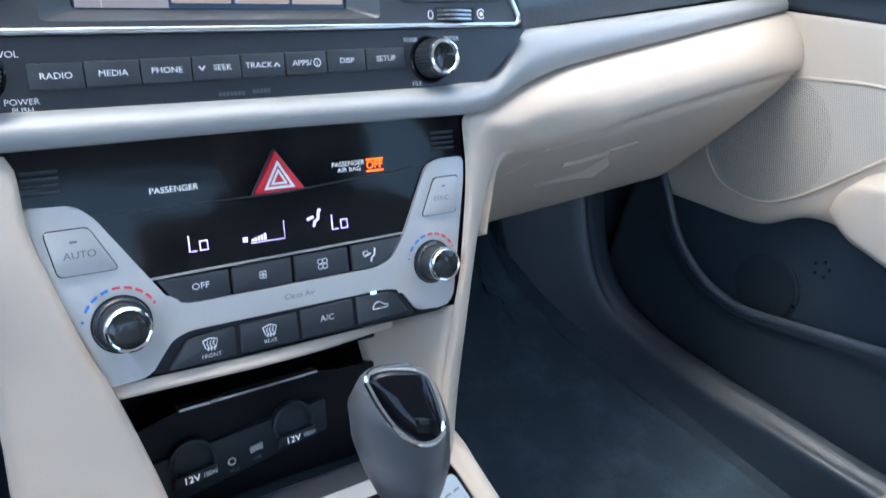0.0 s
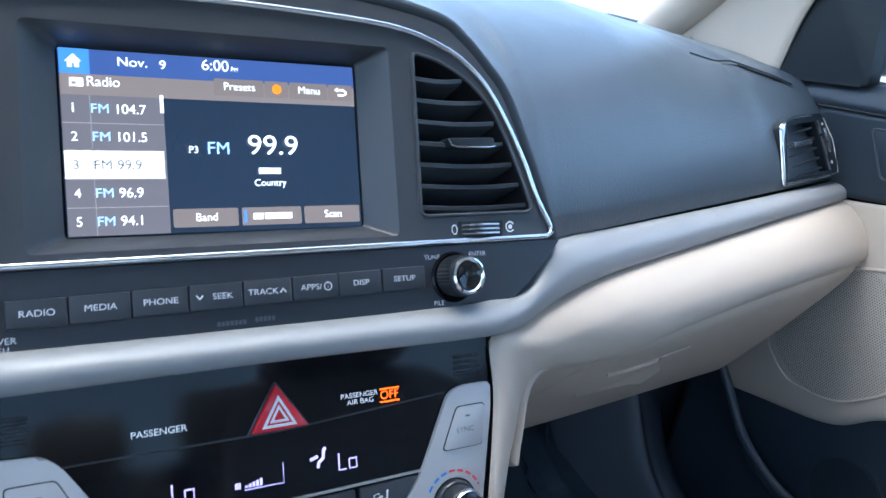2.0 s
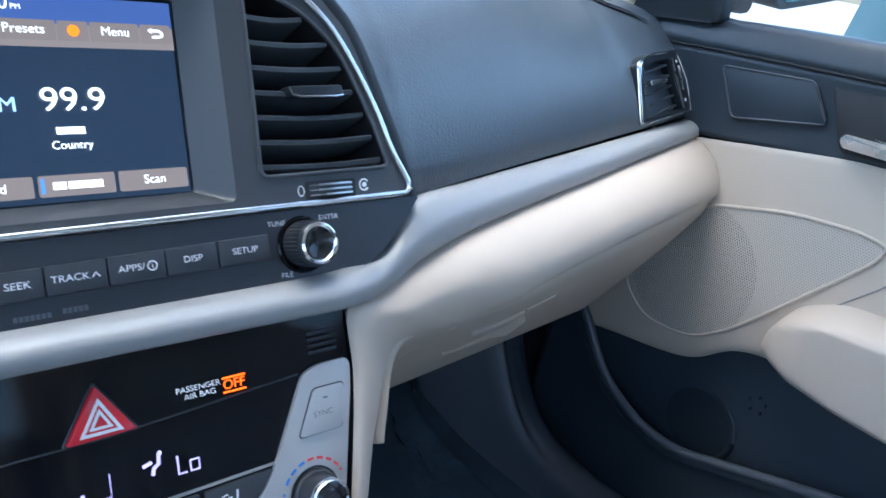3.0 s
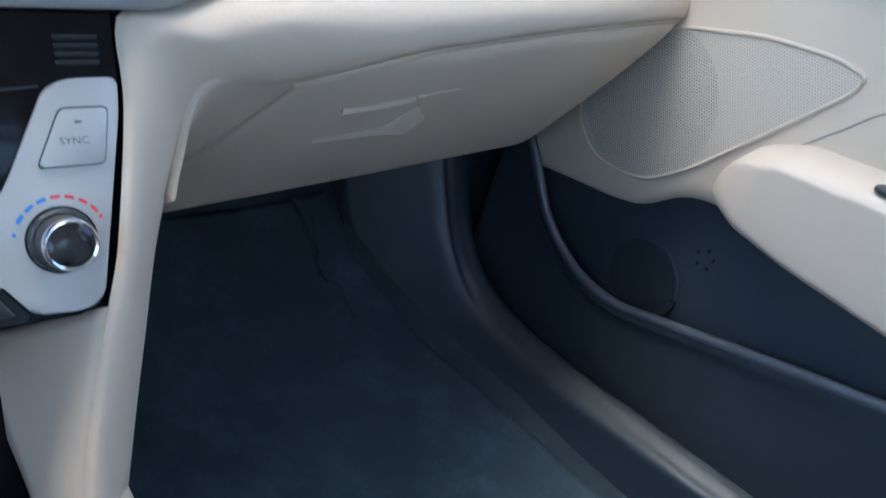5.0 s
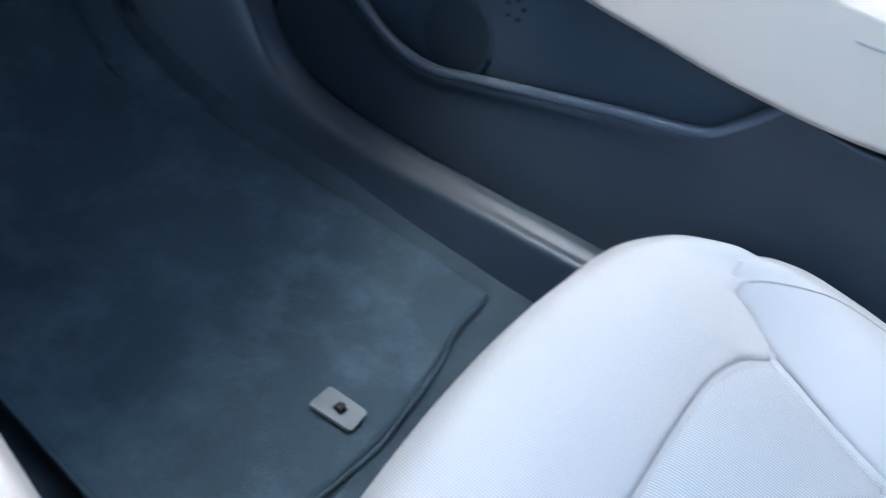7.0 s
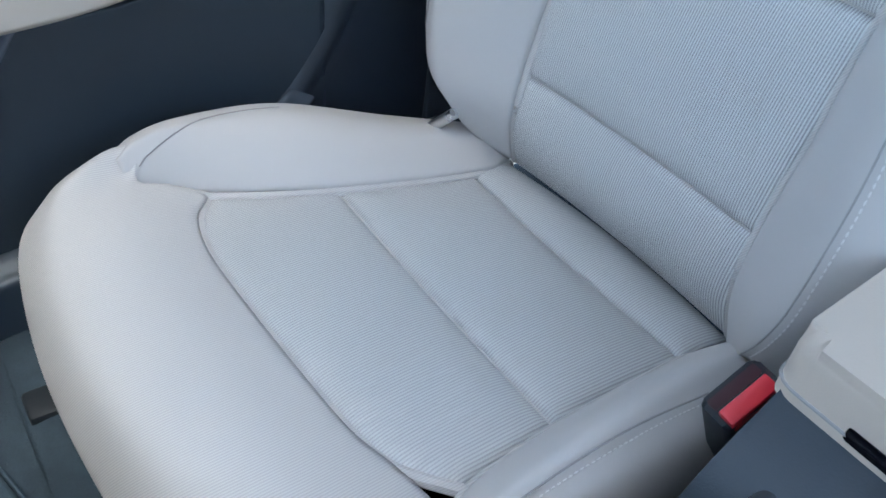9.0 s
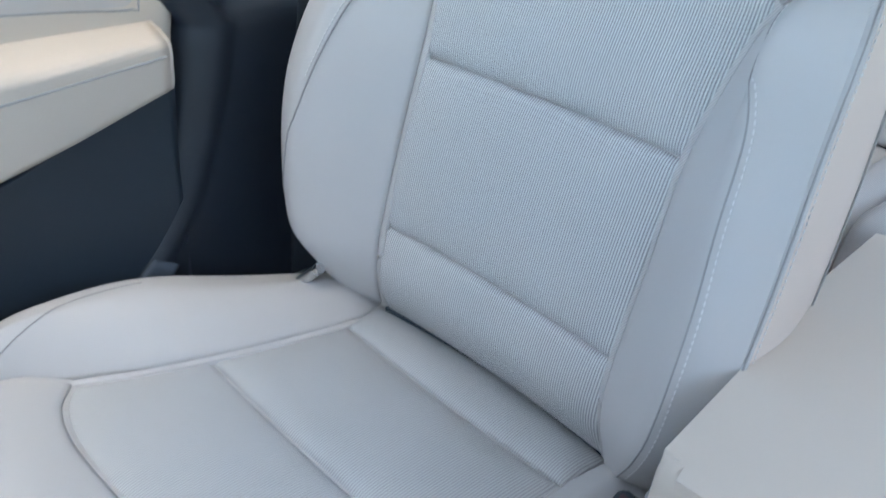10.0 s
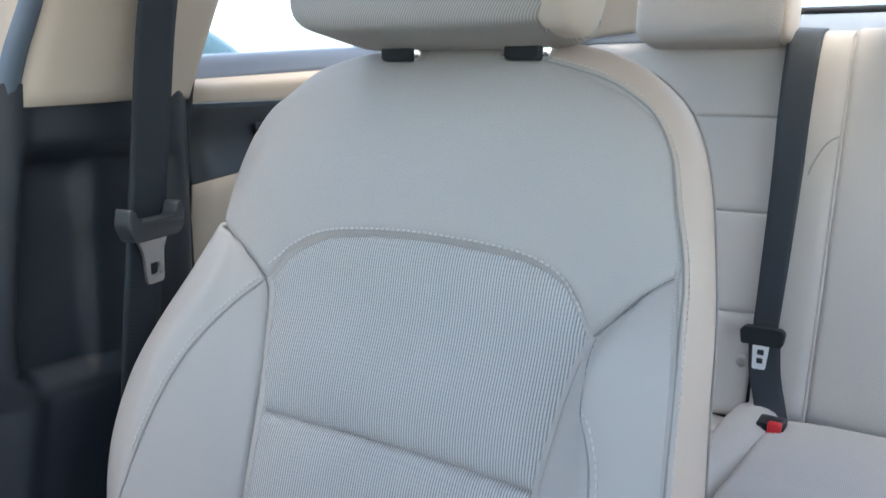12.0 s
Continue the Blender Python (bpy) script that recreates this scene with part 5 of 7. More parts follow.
part("pull_lip", wedge(rb_, lb_, 0.0002, (0.0012, 0.0016, 0.0028, 0.0065, 0.0045)), BEIGE, gbx, "raised lower lip of the pull")
part("pull_scoop", wedge([on_lid(0.3420, -0.0664, 0.4125), on_lid(0.3620, -0.0618, 0.4122), on_lid(0.3837, -0.0572, 0.4118)],
                         [on_lid(0.3500, -0.0608, 0.4015), on_lid(0.3600, -0.0580, 0.4010), on_lid(0.3820, -0.0566, 0.4105)], 0.0010, 0.0002), BEIGE, gbx, "scooped finger hollow")

# ---------------------------------------------------------------- footwell
floor = thing("floor", (0.3, 0, 0), "dark carpeted footwell floor", "floor", kind="structure")
skin("carpet", [[(0.115, y, 0.14 if y < 0.2 else 0.26), (0.150, y, 0.05 + z), (0.19, y, 0.012 + z), (0.30, y, z), (0.50, y, z), (0.60, y, 0.004 + z), (0.635, y, z + 0.001), (0.67, y, z - 0.002), (0.70, y, z - 0.012)] for y, z in
                ((-2.2, 0), (-0.8, 0), (-0.42, 0.016), (-0.33, 0.016), (-0.30, 0.012), (-0.265, 0.001), (0.0, 0.0), (0.12, 0.008), (0.22, 0.05), (0.34, 0.16), (0.43, 0.32), (0.46, 0.50))], CARPET, floor, "dark carpet", nt=60, ns=70, toward=(0.4, -0.4, 0.6), ripple=0.004, thick=0.01)
part("carpet", block(-0.74, 0.115, -2.2, 0.5, -0.03, -0.006, 0.003), CARPET, floor)
part("bulkhead", block(-0.74, 0.74, 0.49, 0.52, -0.03, 0.60, 0.003), CARPET, floor, "dark bulkhead")
fm = thing("floor_mat", (0.41, -0.1, 0.01), "dark stained carpet mat lying in the footwell", "floor mat")
mat_end = lambda x, y: float(np.interp(x, [0.38, 0.42, 0.50, 0.55, 0.61], [-0.290, -0.286, -0.270, -0.254, -0.250])) if y < -0.28 else y
mat_side = lambda y: float(np.interp(y, [-0.29, -0.10, 0.075, 0.28], [0.613, 0.602, 0.568, 0.530]))
skin("mat_surface", [[(x, mat_end(x, y), z + h_) for x, h_ in ((0.205, 0.02), (0.24, 0.006), (0.30, 0.001), (0.42, 0.0), (0.51, 0.002), (mat_side(y) - 0.05, 0.004), (mat_side(y), 0.007))] for y, z in
                  ((-0.286, 0.007), (-0.20, 0.008), (0.0, 0.009), (0.10, 0.013), (0.20, 0.045), (0.28, 0.10))], MAT_CLOTH, fm, "stained dark pile", nt=50, ns=60, toward=(0.4, -0.4, 0.6), ripple=0.003, roll=0.008, depth=0.002, edges="0", thick=0.006)
part("mat_binding", sweep([tuple(p) for p in spline([(0.205, 0.10, 0.034), (0.205, -0.27, 0.026), (0.225, -0.288, 0.015), (0.38, -0.292, 0.009), (0.42, -0.288, 0.009), (0.50, -0.272, 0.010), (0.55, -0.256, 0.012), (0.604, -0.251, 0.014)], 100)], 0.0016, 8, flat=0.7), MAT_CLOTH, fm, "bound edge")
cl = thing("mat_clip", (0.4, -0.244, 0.008), "small grey plastic clip plate on the mat", "clip")
KF = lambda u, v, n: Vector((0.394 + u * 0.92, -0.2475 + v, 0.012 + n + 0.05 * u))
part("clip_plate", plate(rounded([(-0.0092, -0.022), (0.0168, -0.018), (0.0109, 0.021), (-0.0174, 0.020)], 0.004, 4), [[(-0.005, -0.0055), (0.005, -0.006), (0.006, 0.0045), (-0.004, 0.005)]], KF, 0.0, 0.0035), mat("grey_clip", (0.16, 0.17, 0.18), 0.5, var=0.05), cl)
part("clip_hook", prism([(-0.002, -0.003), (0.006, -0.002), (0.006, 0.002), (-0.002, 0.003)], KF, 0.001, 0.005), BLACK, cl)

# sill trim: from the kick panel, along under the door and up into the pillar
sill = thing("sill_trim", (0.66, -0.3, 0.0), "dark rounded plastic sill trim", "trim", kind="structure")
ridge = [(0.655, 0.235, 0.33), (0.658, 0.215, 0.22), (0.662, 0.165, 0.110), (0.664, 0.110, 0.060), (0.670, 0.033, 0.043), (0.677, -0.067, 0.048), (0.682, -0.185, 0.063), (0.683, -0.291, 0.079),
         (0.683, -0.43, 0.101), (0.684, -0.50, 0.121), (0.681, -0.55, 0.138), (0.686, -0.595, 0.165), (0.690, -0.625, 0.190)]
d_in = [Vector((-0.012, 0.010, 0.0))] * 2 + [Vector((-0.016, -0.01, -0.008))] * 3 + [Vector((-0.013, 0, -0.006))] * 5 + [Vector((-0.004, -0.012, -0.004))] * 3
lo1 = [tuple(Vector(p) + 0.9 * d + Vector((0, 0, -0.001))) for p, d in zip(ridge, d_in)]
# the foot of the sill runs in towards the kick panel and meets the sill's face beside the seat
foot_x = [float(np.interp(p[1], [-0.45, -0.27, -0.175, -0.07, 0.033, 0.110], [0.662, 0.659, 0.643, 0.629, 0.614, 0.594])) for p in ridge]
lo3 = [(p[0] - 0.115, p[1] + 0.07, p[2] - 0.10) if i < 3 else (fx, p[1], -0.004) if i < 9 else (p[0] - 0.015, p[1] - 0.010, p[2] - 0.07) if i < 11 else (p[0] - 0.004, p[1] - 0.016, p[2] - 0.01) for i, (p, fx) in enumerate(zip(ridge, foot_x))]
lo1b = [tuple(Vector(p) + 1.75 * d + Vector((0, 0, -0.003))) for p, d in zip(ridge, d_in)]
lo2 = [tuple(Vector(q).lerp(Vector(p), 0.42) + Vector((0, 0, -0.002))) for q, p in zip(lo1b, lo3)]
up1 = [tuple(Vector(p) + Vector((0.020 if i < 4 else 0.012, 0.004 if i < 3 else 0, -0.001))) for i, p in enumerate(ridge)]
up2 = [tuple(Vector(p) + Vector((0.036 if i < 4 else 0.026, 0.010 if i < 3 else 0, -0.030))) for i, p in enumerate(ridge)]


def eased(row, times=3):
    """The row with its offsets from the ridge evened out along the length."""
    off = [Vector(p) - Vector(q) for p, q in zip(row, ridge)]
    for _ in range(times):
        off = [(off[max(0, i - 1)] + 2 * o + off[min(len(off) - 1, i + 1)]) / 4 for i, o in enumerate(off)]
    return [tuple(Vector(q) + o) for q, o in zip(ridge, off)]


lo1, lo1b, lo2, lo3, up1, up2 = (eased(r_) for r_ in (lo1, lo1b, lo2, lo3, up1, up2))
skin("sill_cover", [up2, up1, ridge, lo1, lo1b, lo2, lo3], SILL_PLASTIC, sill, "dark satin plastic", nt=120, ns=44, toward=(0.3, -0.3, 0.7), thick=0.003)
skin("kick_panel", [[(0.555, 0.27, 0.40), (0.550, 0.27, 0.20), (0.548, 0.25, 0.08), (0.55, 0.20, -0.01)], [(0.545, 0.36, 0.42), (0.545, 0.35, 0.20), (0.545, 0.32, 0.08), (0.545, 0.28, -0.01)], [(0.54, 0.48, 0.45), (0.54, 0.46, 0.20), (0.54, 0.44, 0.10), (0.54, 0.4, -0.01)]],
     CHARCOAL, sill, "dark kick panel", nt=20, ns=16, toward=(0.2, 0.0, 0.3), thick=0.003)

# ---------------------------------------------------------------- front passenger door
door = thing("front_door", (0.72, -0.25, 0.05), "closed front passenger door, beige upper and black lower trim", "car door")


def D(x):
    return lambda u, v, n: Vector((x - n, u, v))      # u along y, v up, n into the cabin


ARM_LO = [(-0.085, 0.300), (-0.106, 0.3145), (-0.150, 0.304), (-0.215, 0.298), (-0.300, 0.301), (-0.377, 0.300), (-0.474, 0.314), (-0.574, 0.341), (-0.664, 0.368)]
# beige upper, from under the dark top trim down to its lower edge
up_edge = [(0.712, 0.115, 0.482), (0.711, 0.061, 0.4895), (0.711, -0.091, 0.521), (0.711, -0.158, 0.530), (0.711, -0.30, 0.552), (0.711, -0.45, 0.578), (0.711, -0.690, 0.616)]
mid1 = [(0.709, 0.115, 0.42), (0.708, 0.05, 0.425), (0.7085, -0.09, 0.445), (0.710, -0.16, 0.452), (0.714, -0.30, 0.46), (0.716, -0.45, 0.470), (0.716, -0.684, 0.49)]
mid2 = [(0.704, 0.14, 0.33), (0.703, 0.05, 0.32), (0.704, -0.06, 0.335), (0.709, -0.16, 0.375), (0.716, -0.30, 0.385), (0.718, -0.45, 0.39), (0.716, -0.676, 0.41)]
low = [(0.708, 0.165, 0.214), (0.707, 0.078, 0.231), (0.708, -0.02, 0.253), (0.709, -0.100, 0.300), (0.716, -0.30, 0.310), (0.718, -0.45, 0.315), (0.716, -0.667, 0.37)]
trim = skin("upper_trim", [up_edge, mid1, mid2, low, [(x + 0.022, y, z - 0.004) for x, y, z in low]], BEIGE, door, "beige moulded upper trim", nt=90, ns=44, toward=EYE, thick=0.004)


TREE = BVHTree.FromPolygons([v.co for v in trim.data.vertices], [tuple(p.vertices) for p in trim.data.polygons])


def on_door(u, v):
    """Depth of the upper trim's face at (y, z)."""
    hit = TREE.ray_cast(Vector((0.4, u, v)), Vector((1, 0, 0)))[0]
    return hit.x if hit else 0.7085


def on_trim(path, lift, n=60):
    """Points of a curve through (y, z), laid on the trim."""
    return [(on_door(u, v) - lift, u, v) for u, v in spline(path, n)]


def door_patch(name, poly, lift, material, parent, label=""):
    """A panel of the outline poly (y, z) that follows the trim."""
    from mathutils.geometry import tessellate_polygon
    bm = bmesh.new()
    vs = [bm.verts.new((0, u, v)) for u, v in poly]
    for t in tessellate_polygon([[Vector((*p, 0)) for p in poly]]):
        bm.faces.new([vs[i] for i in t])
    for _ in range(3):
        bmesh.ops.subdivide_edges(bm, edges=[e for e in bm.edges if e.calc_length() > 0.012], cuts=1, use_grid_fill=True)
    bmesh.ops.triangulate(bm, faces=bm.faces)
    for v in bm.verts:
        v.co.x = on_door(v.co.y, v.co.z) - lift
    return part(name, bm, material, parent, label)


grille_poly = rounded([(0.085, 0.300), (0.045, 0.268), (-0.020, 0.276), (-0.062, 0.312), (-0.110, 0.372), (-0.166, 0.444), (-0.170, 0.460), (-0.142, 0.4635), (-0.076, 0.455), (0.012, 0.428), (0.060, 0.395), (0.086, 0.340)],
                      [0.02, 0.03, 0.03, 0.03, 0.03, 0.016, 0.016, 0.02, 0.02, 0.02, 0.02, 0.03], 5)
gr = door_patch("speaker_grille", grille_poly, 0.0012, GRILLE, door, "perforated beige speaker grille")
circ = [(0.008 + 0.0785 * math.cos(x), 0.352 + 0.0785 * math.sin(x)) for x in np.linspace(0, 2 * math.pi, 48, endpoint=False)]
circ = [(min(u, 0.082), v) for u, v in circ]
door_patch("speaker_disc", circ, 0.0018, GRILLE_DEEP, gr, "darker round speaker mesh")
part("grille_rim", sweep([(on_door(u, v) - 0.0004, u, v) for u, v in grille_poly], 0.0022, 8, closed=True), BEIGE, gr)
# crease that runs from the armrest along under the grille, its shade drawn as a dark line
part("trim_crease", sweep(on_trim([(-0.145, 0.382), (-0.173, 0.414), (-0.205, 0.446), (-0.28, 0.468), (-0.42, 0.474)], 0.0002, 90), 0.0009, 6), SEAM, door, "thin dark line for the shade in the crease")
# armrest: a slab with a rounded front end and a clear top edge
ar_rows = []
for y in (-0.097, -0.102, -0.110, -0.122, -0.145, -0.165, -0.20, -0.25, -0.35, -0.45, -0.55, -0.655):
    zl = float(np.interp(y, [p[0] for p in reversed(ARM_LO)], [p[1] for p in reversed(ARM_LO)]))
    ze = float(np.interp(-y, [0.097, 0.102, 0.110, 0.122, 0.145, 0.165, 0.25, 0.45, 0.666], [0.322, 0.333, 0.347, 0.360, 0.373, 0.380, 0.391, 0.404, 0.415]))
    xo = float(np.interp(-y, [0.097, 0.102, 0.110, 0.122, 0.145, 0.50, 0.666], [0.709, 0.690, 0.677, 0.667, 0.661, 0.668, 0.682]))
    g = min(1.0, (0.719 - xo) / 0.05)
    ar_rows.append([(0.722, y, zl), (xo + 0.016 * g, y, zl), (xo + 0.004 * g, y, zl + 0.005 * g), (xo, y, zl + 0.016 * g), (xo, y, ze - 0.010 * g), (xo + 0.0015, y, ze - 0.003 * g), (xo + 0.007 * g, y, ze + 0.002 * g), (xo + 0.022 * g, y, ze + 0.007 * g), (0.722, y, ze + 0.016 * g)])
armr = skin("door_armrest", ar_rows, BEIGE_SOFT, door, "padded beige armrest", nt=90, ns=110, toward=(0.2, -0.35, 0.9), thick=0.003)
part("armrest_end", prism([(x, z) for x, y, z in ar_rows[-1]], lambda u, v, n: Vector((u, -0.655 - n, v)), 0.0, 0.003), BEIGE_SOFT, armr)
part("armrest_seam", sweep([tuple(p) for p in spline([(0.6652, -0.40, 0.378), (0.6665, -0.46, 0.385), (0.6735, -0.56, 0.394), (0.6805, -0.652, 0.402)], 40)], 0.0012, 6), SEAM, armr)
SW = lambda u, v, n: Vector((0.688 - 0.3 * 0 + u, -0.256 + v, 0.3955 + n))
sw = part("switch_plate", prism(rounded([(-0.016, -0.060), (0.014, -0.060), (0.014, 0.020), (-0.010, 0.028), (-0.016, 0.022)], 0.004, 4), SW, 0.0, 0.0035, 0.001), KEY, armr, "black window switch plate")
part("window_switch", prism(rounded([(-0.008, -0.020), (0.007, -0.020), (0.007, 0.008), (-0.008, 0.008)], 0.002, 3), SW, 0.003, 0.0075, 0.002), CHARCOAL, sw, "window switch")
part("switch_mark", prism([(-0.003, -0.004), (0.003, -0.004), (0.003, 0.004), (-0.003, 0.004)], SW, 0.0073, 0.0078), WHITE_INK, sw)
# upper inset panel behind the armrest
part("inset_line", sweep(on_trim([(-0.32, 0.530), (-0.45, 0.548), (-0.60, 0.563), (-0.645, 0.567), (-0.656, 0.556), (-0.648, 0.447), (-0.640, 0.437), (-0.576, 0.442), (-0.40, 0.452)], 0.0002, 120), 0.0010, 6), SEAM, door, "seam of the inset panel")
door_patch("insert_panel", rounded([(-0.33, 0.455), (-0.636, 0.440), (-0.645, 0.448), (-0.653, 0.556), (-0.645, 0.563), (-0.45, 0.545), (-0.33, 0.530)], 0.004, 3), 0.0006, mat("greyed_vinyl_insert", (0.49, 0.44, 0.395), 0.62, bump=0.2, bscale=600, var=0.05), door, "greyer vinyl insert")
# dark top trim with its recess and handle bowl
top_u = [(0.755, 0.16, 0.606), (0.755, 0.0, 0.624), (0.755, -0.2, 0.642), (0.755, -0.45, 0.668), (0.755, -0.690, 0.700)]
top_1 = [(0.722, 0.16, 0.604), (0.722, 0.0, 0.622), (0.722, -0.2, 0.640), (0.722, -0.45, 0.666), (0.722, -0.690, 0.698)]
top_2 = [(0.706, 0.16, 0.586), (0.706, 0.0, 0.600), (0.706, -0.2, 0.618), (0.706, -0.45, 0.646), (0.706, -0.690, 0.676)]
top_3 = [(0.709, 0.16, 0.574), (0.709, 0.0, 0.589), (0.709, -0.2, 0.606), (0.709, -0.45, 0.634), (0.709, -0.690, 0.662)]
top_4 = [(0.711, 0.13, 0.481), (0.711, 0.0, 0.503), (0.711, -0.2, 0.536), (0.711, -0.45, 0.579), (0.711, -0.690, 0.617)]
skin("top_trim", [top_u, top_1, top_2, top_3], CHARCOAL, door, "dark rounded window ledge", nt=40, ns=24, toward=(0.3, -0.3, 0.9), thick=0.003)
skin("dark_panel", [top_3, [(0.7125, y, (a + b_) / 2) for (_, y, a), (_, _, b_) in zip(top_3, top_4)], top_4], CHARCOAL, door, "black panel above the beige", nt=40, ns=16, toward=EYE, thick=0.003)
part("panel_line", sweep([tuple(Vector(p) + Vector((-0.001, 0, 0.002))) for p in spline(top_3, 30)], 0.0014, 6), RUBBER, door)
inset = rounded([(0.052, 0.572), (-0.048, 0.584), (-0.074, 0.548), (0.024, 0.524)], 0.006, 4)
part("inset_panel", prism(inset, D(0.712), 0.0, 0.0045, 0.002), CHARCOAL, door, "raised black inset")
part("inset_rim", sweep([tuple(D(0.712)(u, v, 0.0045)) for u, v in inset], 0.0012, 6, closed=True), GREYPLA, door, "fine grey edge")
bowl = rounded([(-0.066, 0.584), (-0.20, 0.598), (-0.22, 0.540), (-0.094, 0.528)], 0.006, 4)
bw = part("handle_bowl", prism(bowl, D(0.712), 0.0, 0.0035, 0.001), RUBBER, door, "dark handle bowl")
part("door_handle", prism(rounded([(-0.095, 0.548), (-0.21, 0.556), (-0.21, 0.541), (-0.097, 0.535)], 0.004, 4), D(0.710), 0.0, 0.014, 0.004, 3), STEEL, bw, "satin metal door handle")
# dark lower door with the map pocket
lip = [(0.165, 0.30), (0.140, 0.255), (0.119, 0.231), (0.069, 0.174), (0.020, 0.147), (-0.021, 0.139), (-0.060, 0.142), (-0.100, 0.156), (-0.165, 0.180), (-0.250, 0.211), (-0.332, 0.240), (-0.357, 0.262), (-0.384, 0.300)]
lip3 = [(0.700, y, z) for y, z in lip]
front = [(0.700, -0.43, 0.300), (0.700, -0.50, 0.310), (0.7, -0.58, 0.34), (0.7, -0.664, 0.368)]
full = lip3 + front
skin("pocket_front", [[(x + 0.006, y, z - 0.002) for x, y, z in full], [(x - 0.003, y, z) for x, y, z in full], [(x - 0.006, y, z - 0.010) for x, y, z in full],
                      [(0.697, y, z * 0.72 + 0.02) for x, y, z in full], [(0.690, y, z * 0.25 + 0.03) for x, y, z in full], [(0.694, y, 0.0) for x, y, z in full]],
     CHARCOAL, door, "dark door pocket front", nt=130, ns=40, toward=EYE, thick=0.004)
lp = [tuple(p) for p in spline([(0.6985, y, z + 0.0005) for y, z in lip], 90)]
# colour lighter than the pocket front, to carry the highlight along the lip
part("pocket_lip", sweep(lp, 0.0056, 12), mat("highlit_lip_plastic", (0.085, 0.098, 0.118), 0.34, bump=0.08, var=0.06), door, "smooth satin lip of the pocket")
part("pocket_back", block(0.735, 0.750, -0.667, 0.20, 0.0, 0.40, 0.003), mat("dark_pocket_plastic", (0.042, 0.056, 0.074), 0.5, bump=0.3, bscale=700, var=0.1), door, "dark grained pocket back")
BR = lambda u, v, n: Vector((0.7345 - n, u, v))
# the rim is built only along the side that catches the light
arc_a = np.linspace(radians(95), radians(262), 40)
ring = part("bottle_ring", sweep([tuple(BR(-0.051 + 0.046 * math.cos(a), 0.167 + 0.046 * math.sin(a), 0.0)) for a in arc_a], 0.0040, 10, taper=[max(0.08, math.sin(math.pi * k / 39) ** 0.6) for k in range(40)]), CHARCOAL, door, "moulded bottle holder rim")
# no hollow is cut: a disc darker than the pocket back gives its shade
part("bottle_cup", lathe([(0.0425, 0.0012), (0.030, 0.0008), (0.0, 0.0006)], BR, -0.051, 0.167, 40), CHARCOAL, ring, "flat dark disc for the shade in the bottle holder")
for a_ in (0.3, 1.6, 2.7, 4.0, 5.3):
    part("fastener", block(0.731, 0.736, -0.107 + 0.010 * math.cos(a_) - 0.0013, -0.107 + 0.010 * math.cos(a_) + 0.0013, 0.230 + 0.010 * math.sin(a_) - 0.0018, 0.230 + 0.010 * math.sin(a_) + 0.0018, 0.0005), BLACK, door, "small clip")
part("door_skin", block(0.758, 0.775, -0.70, 0.56, -0.20, 0.615, 0.004), BLACK, door, "dark outer skin")
part("hinge_post", block(0.690, 0.757, 0.205, 0.56, -0.02, 0.52, 0.006), CHARCOAL, door)
part("lower_skirt", block(0.700, 0.752, -0.667, 0.20, -0.02, 0.05, 0.004), CHARCOAL, door)
# glass and mirror corner
part("door_glass", block(0.748, 0.752, -0.68, 0.10, 0.60, 1.02, 0.001), GLASS, door, "clear side window")
bpy.data.objects["door_glass"].visible_shadow = False
part("mirror_corner", prism(rounded([(0.215, 0.592), (0.070, 0.610), (0.080, 0.664), (0.086, 0.74), (0.070, 0.86), (0.10, 0.86), (0.165, 0.74)], 0.012, 4), D(0.715), -0.01, 0.008, 0.004), BLACK, door, "black mirror corner cover")
# ---------------------------------------------------------------- front passenger seat
CS = 0.3825


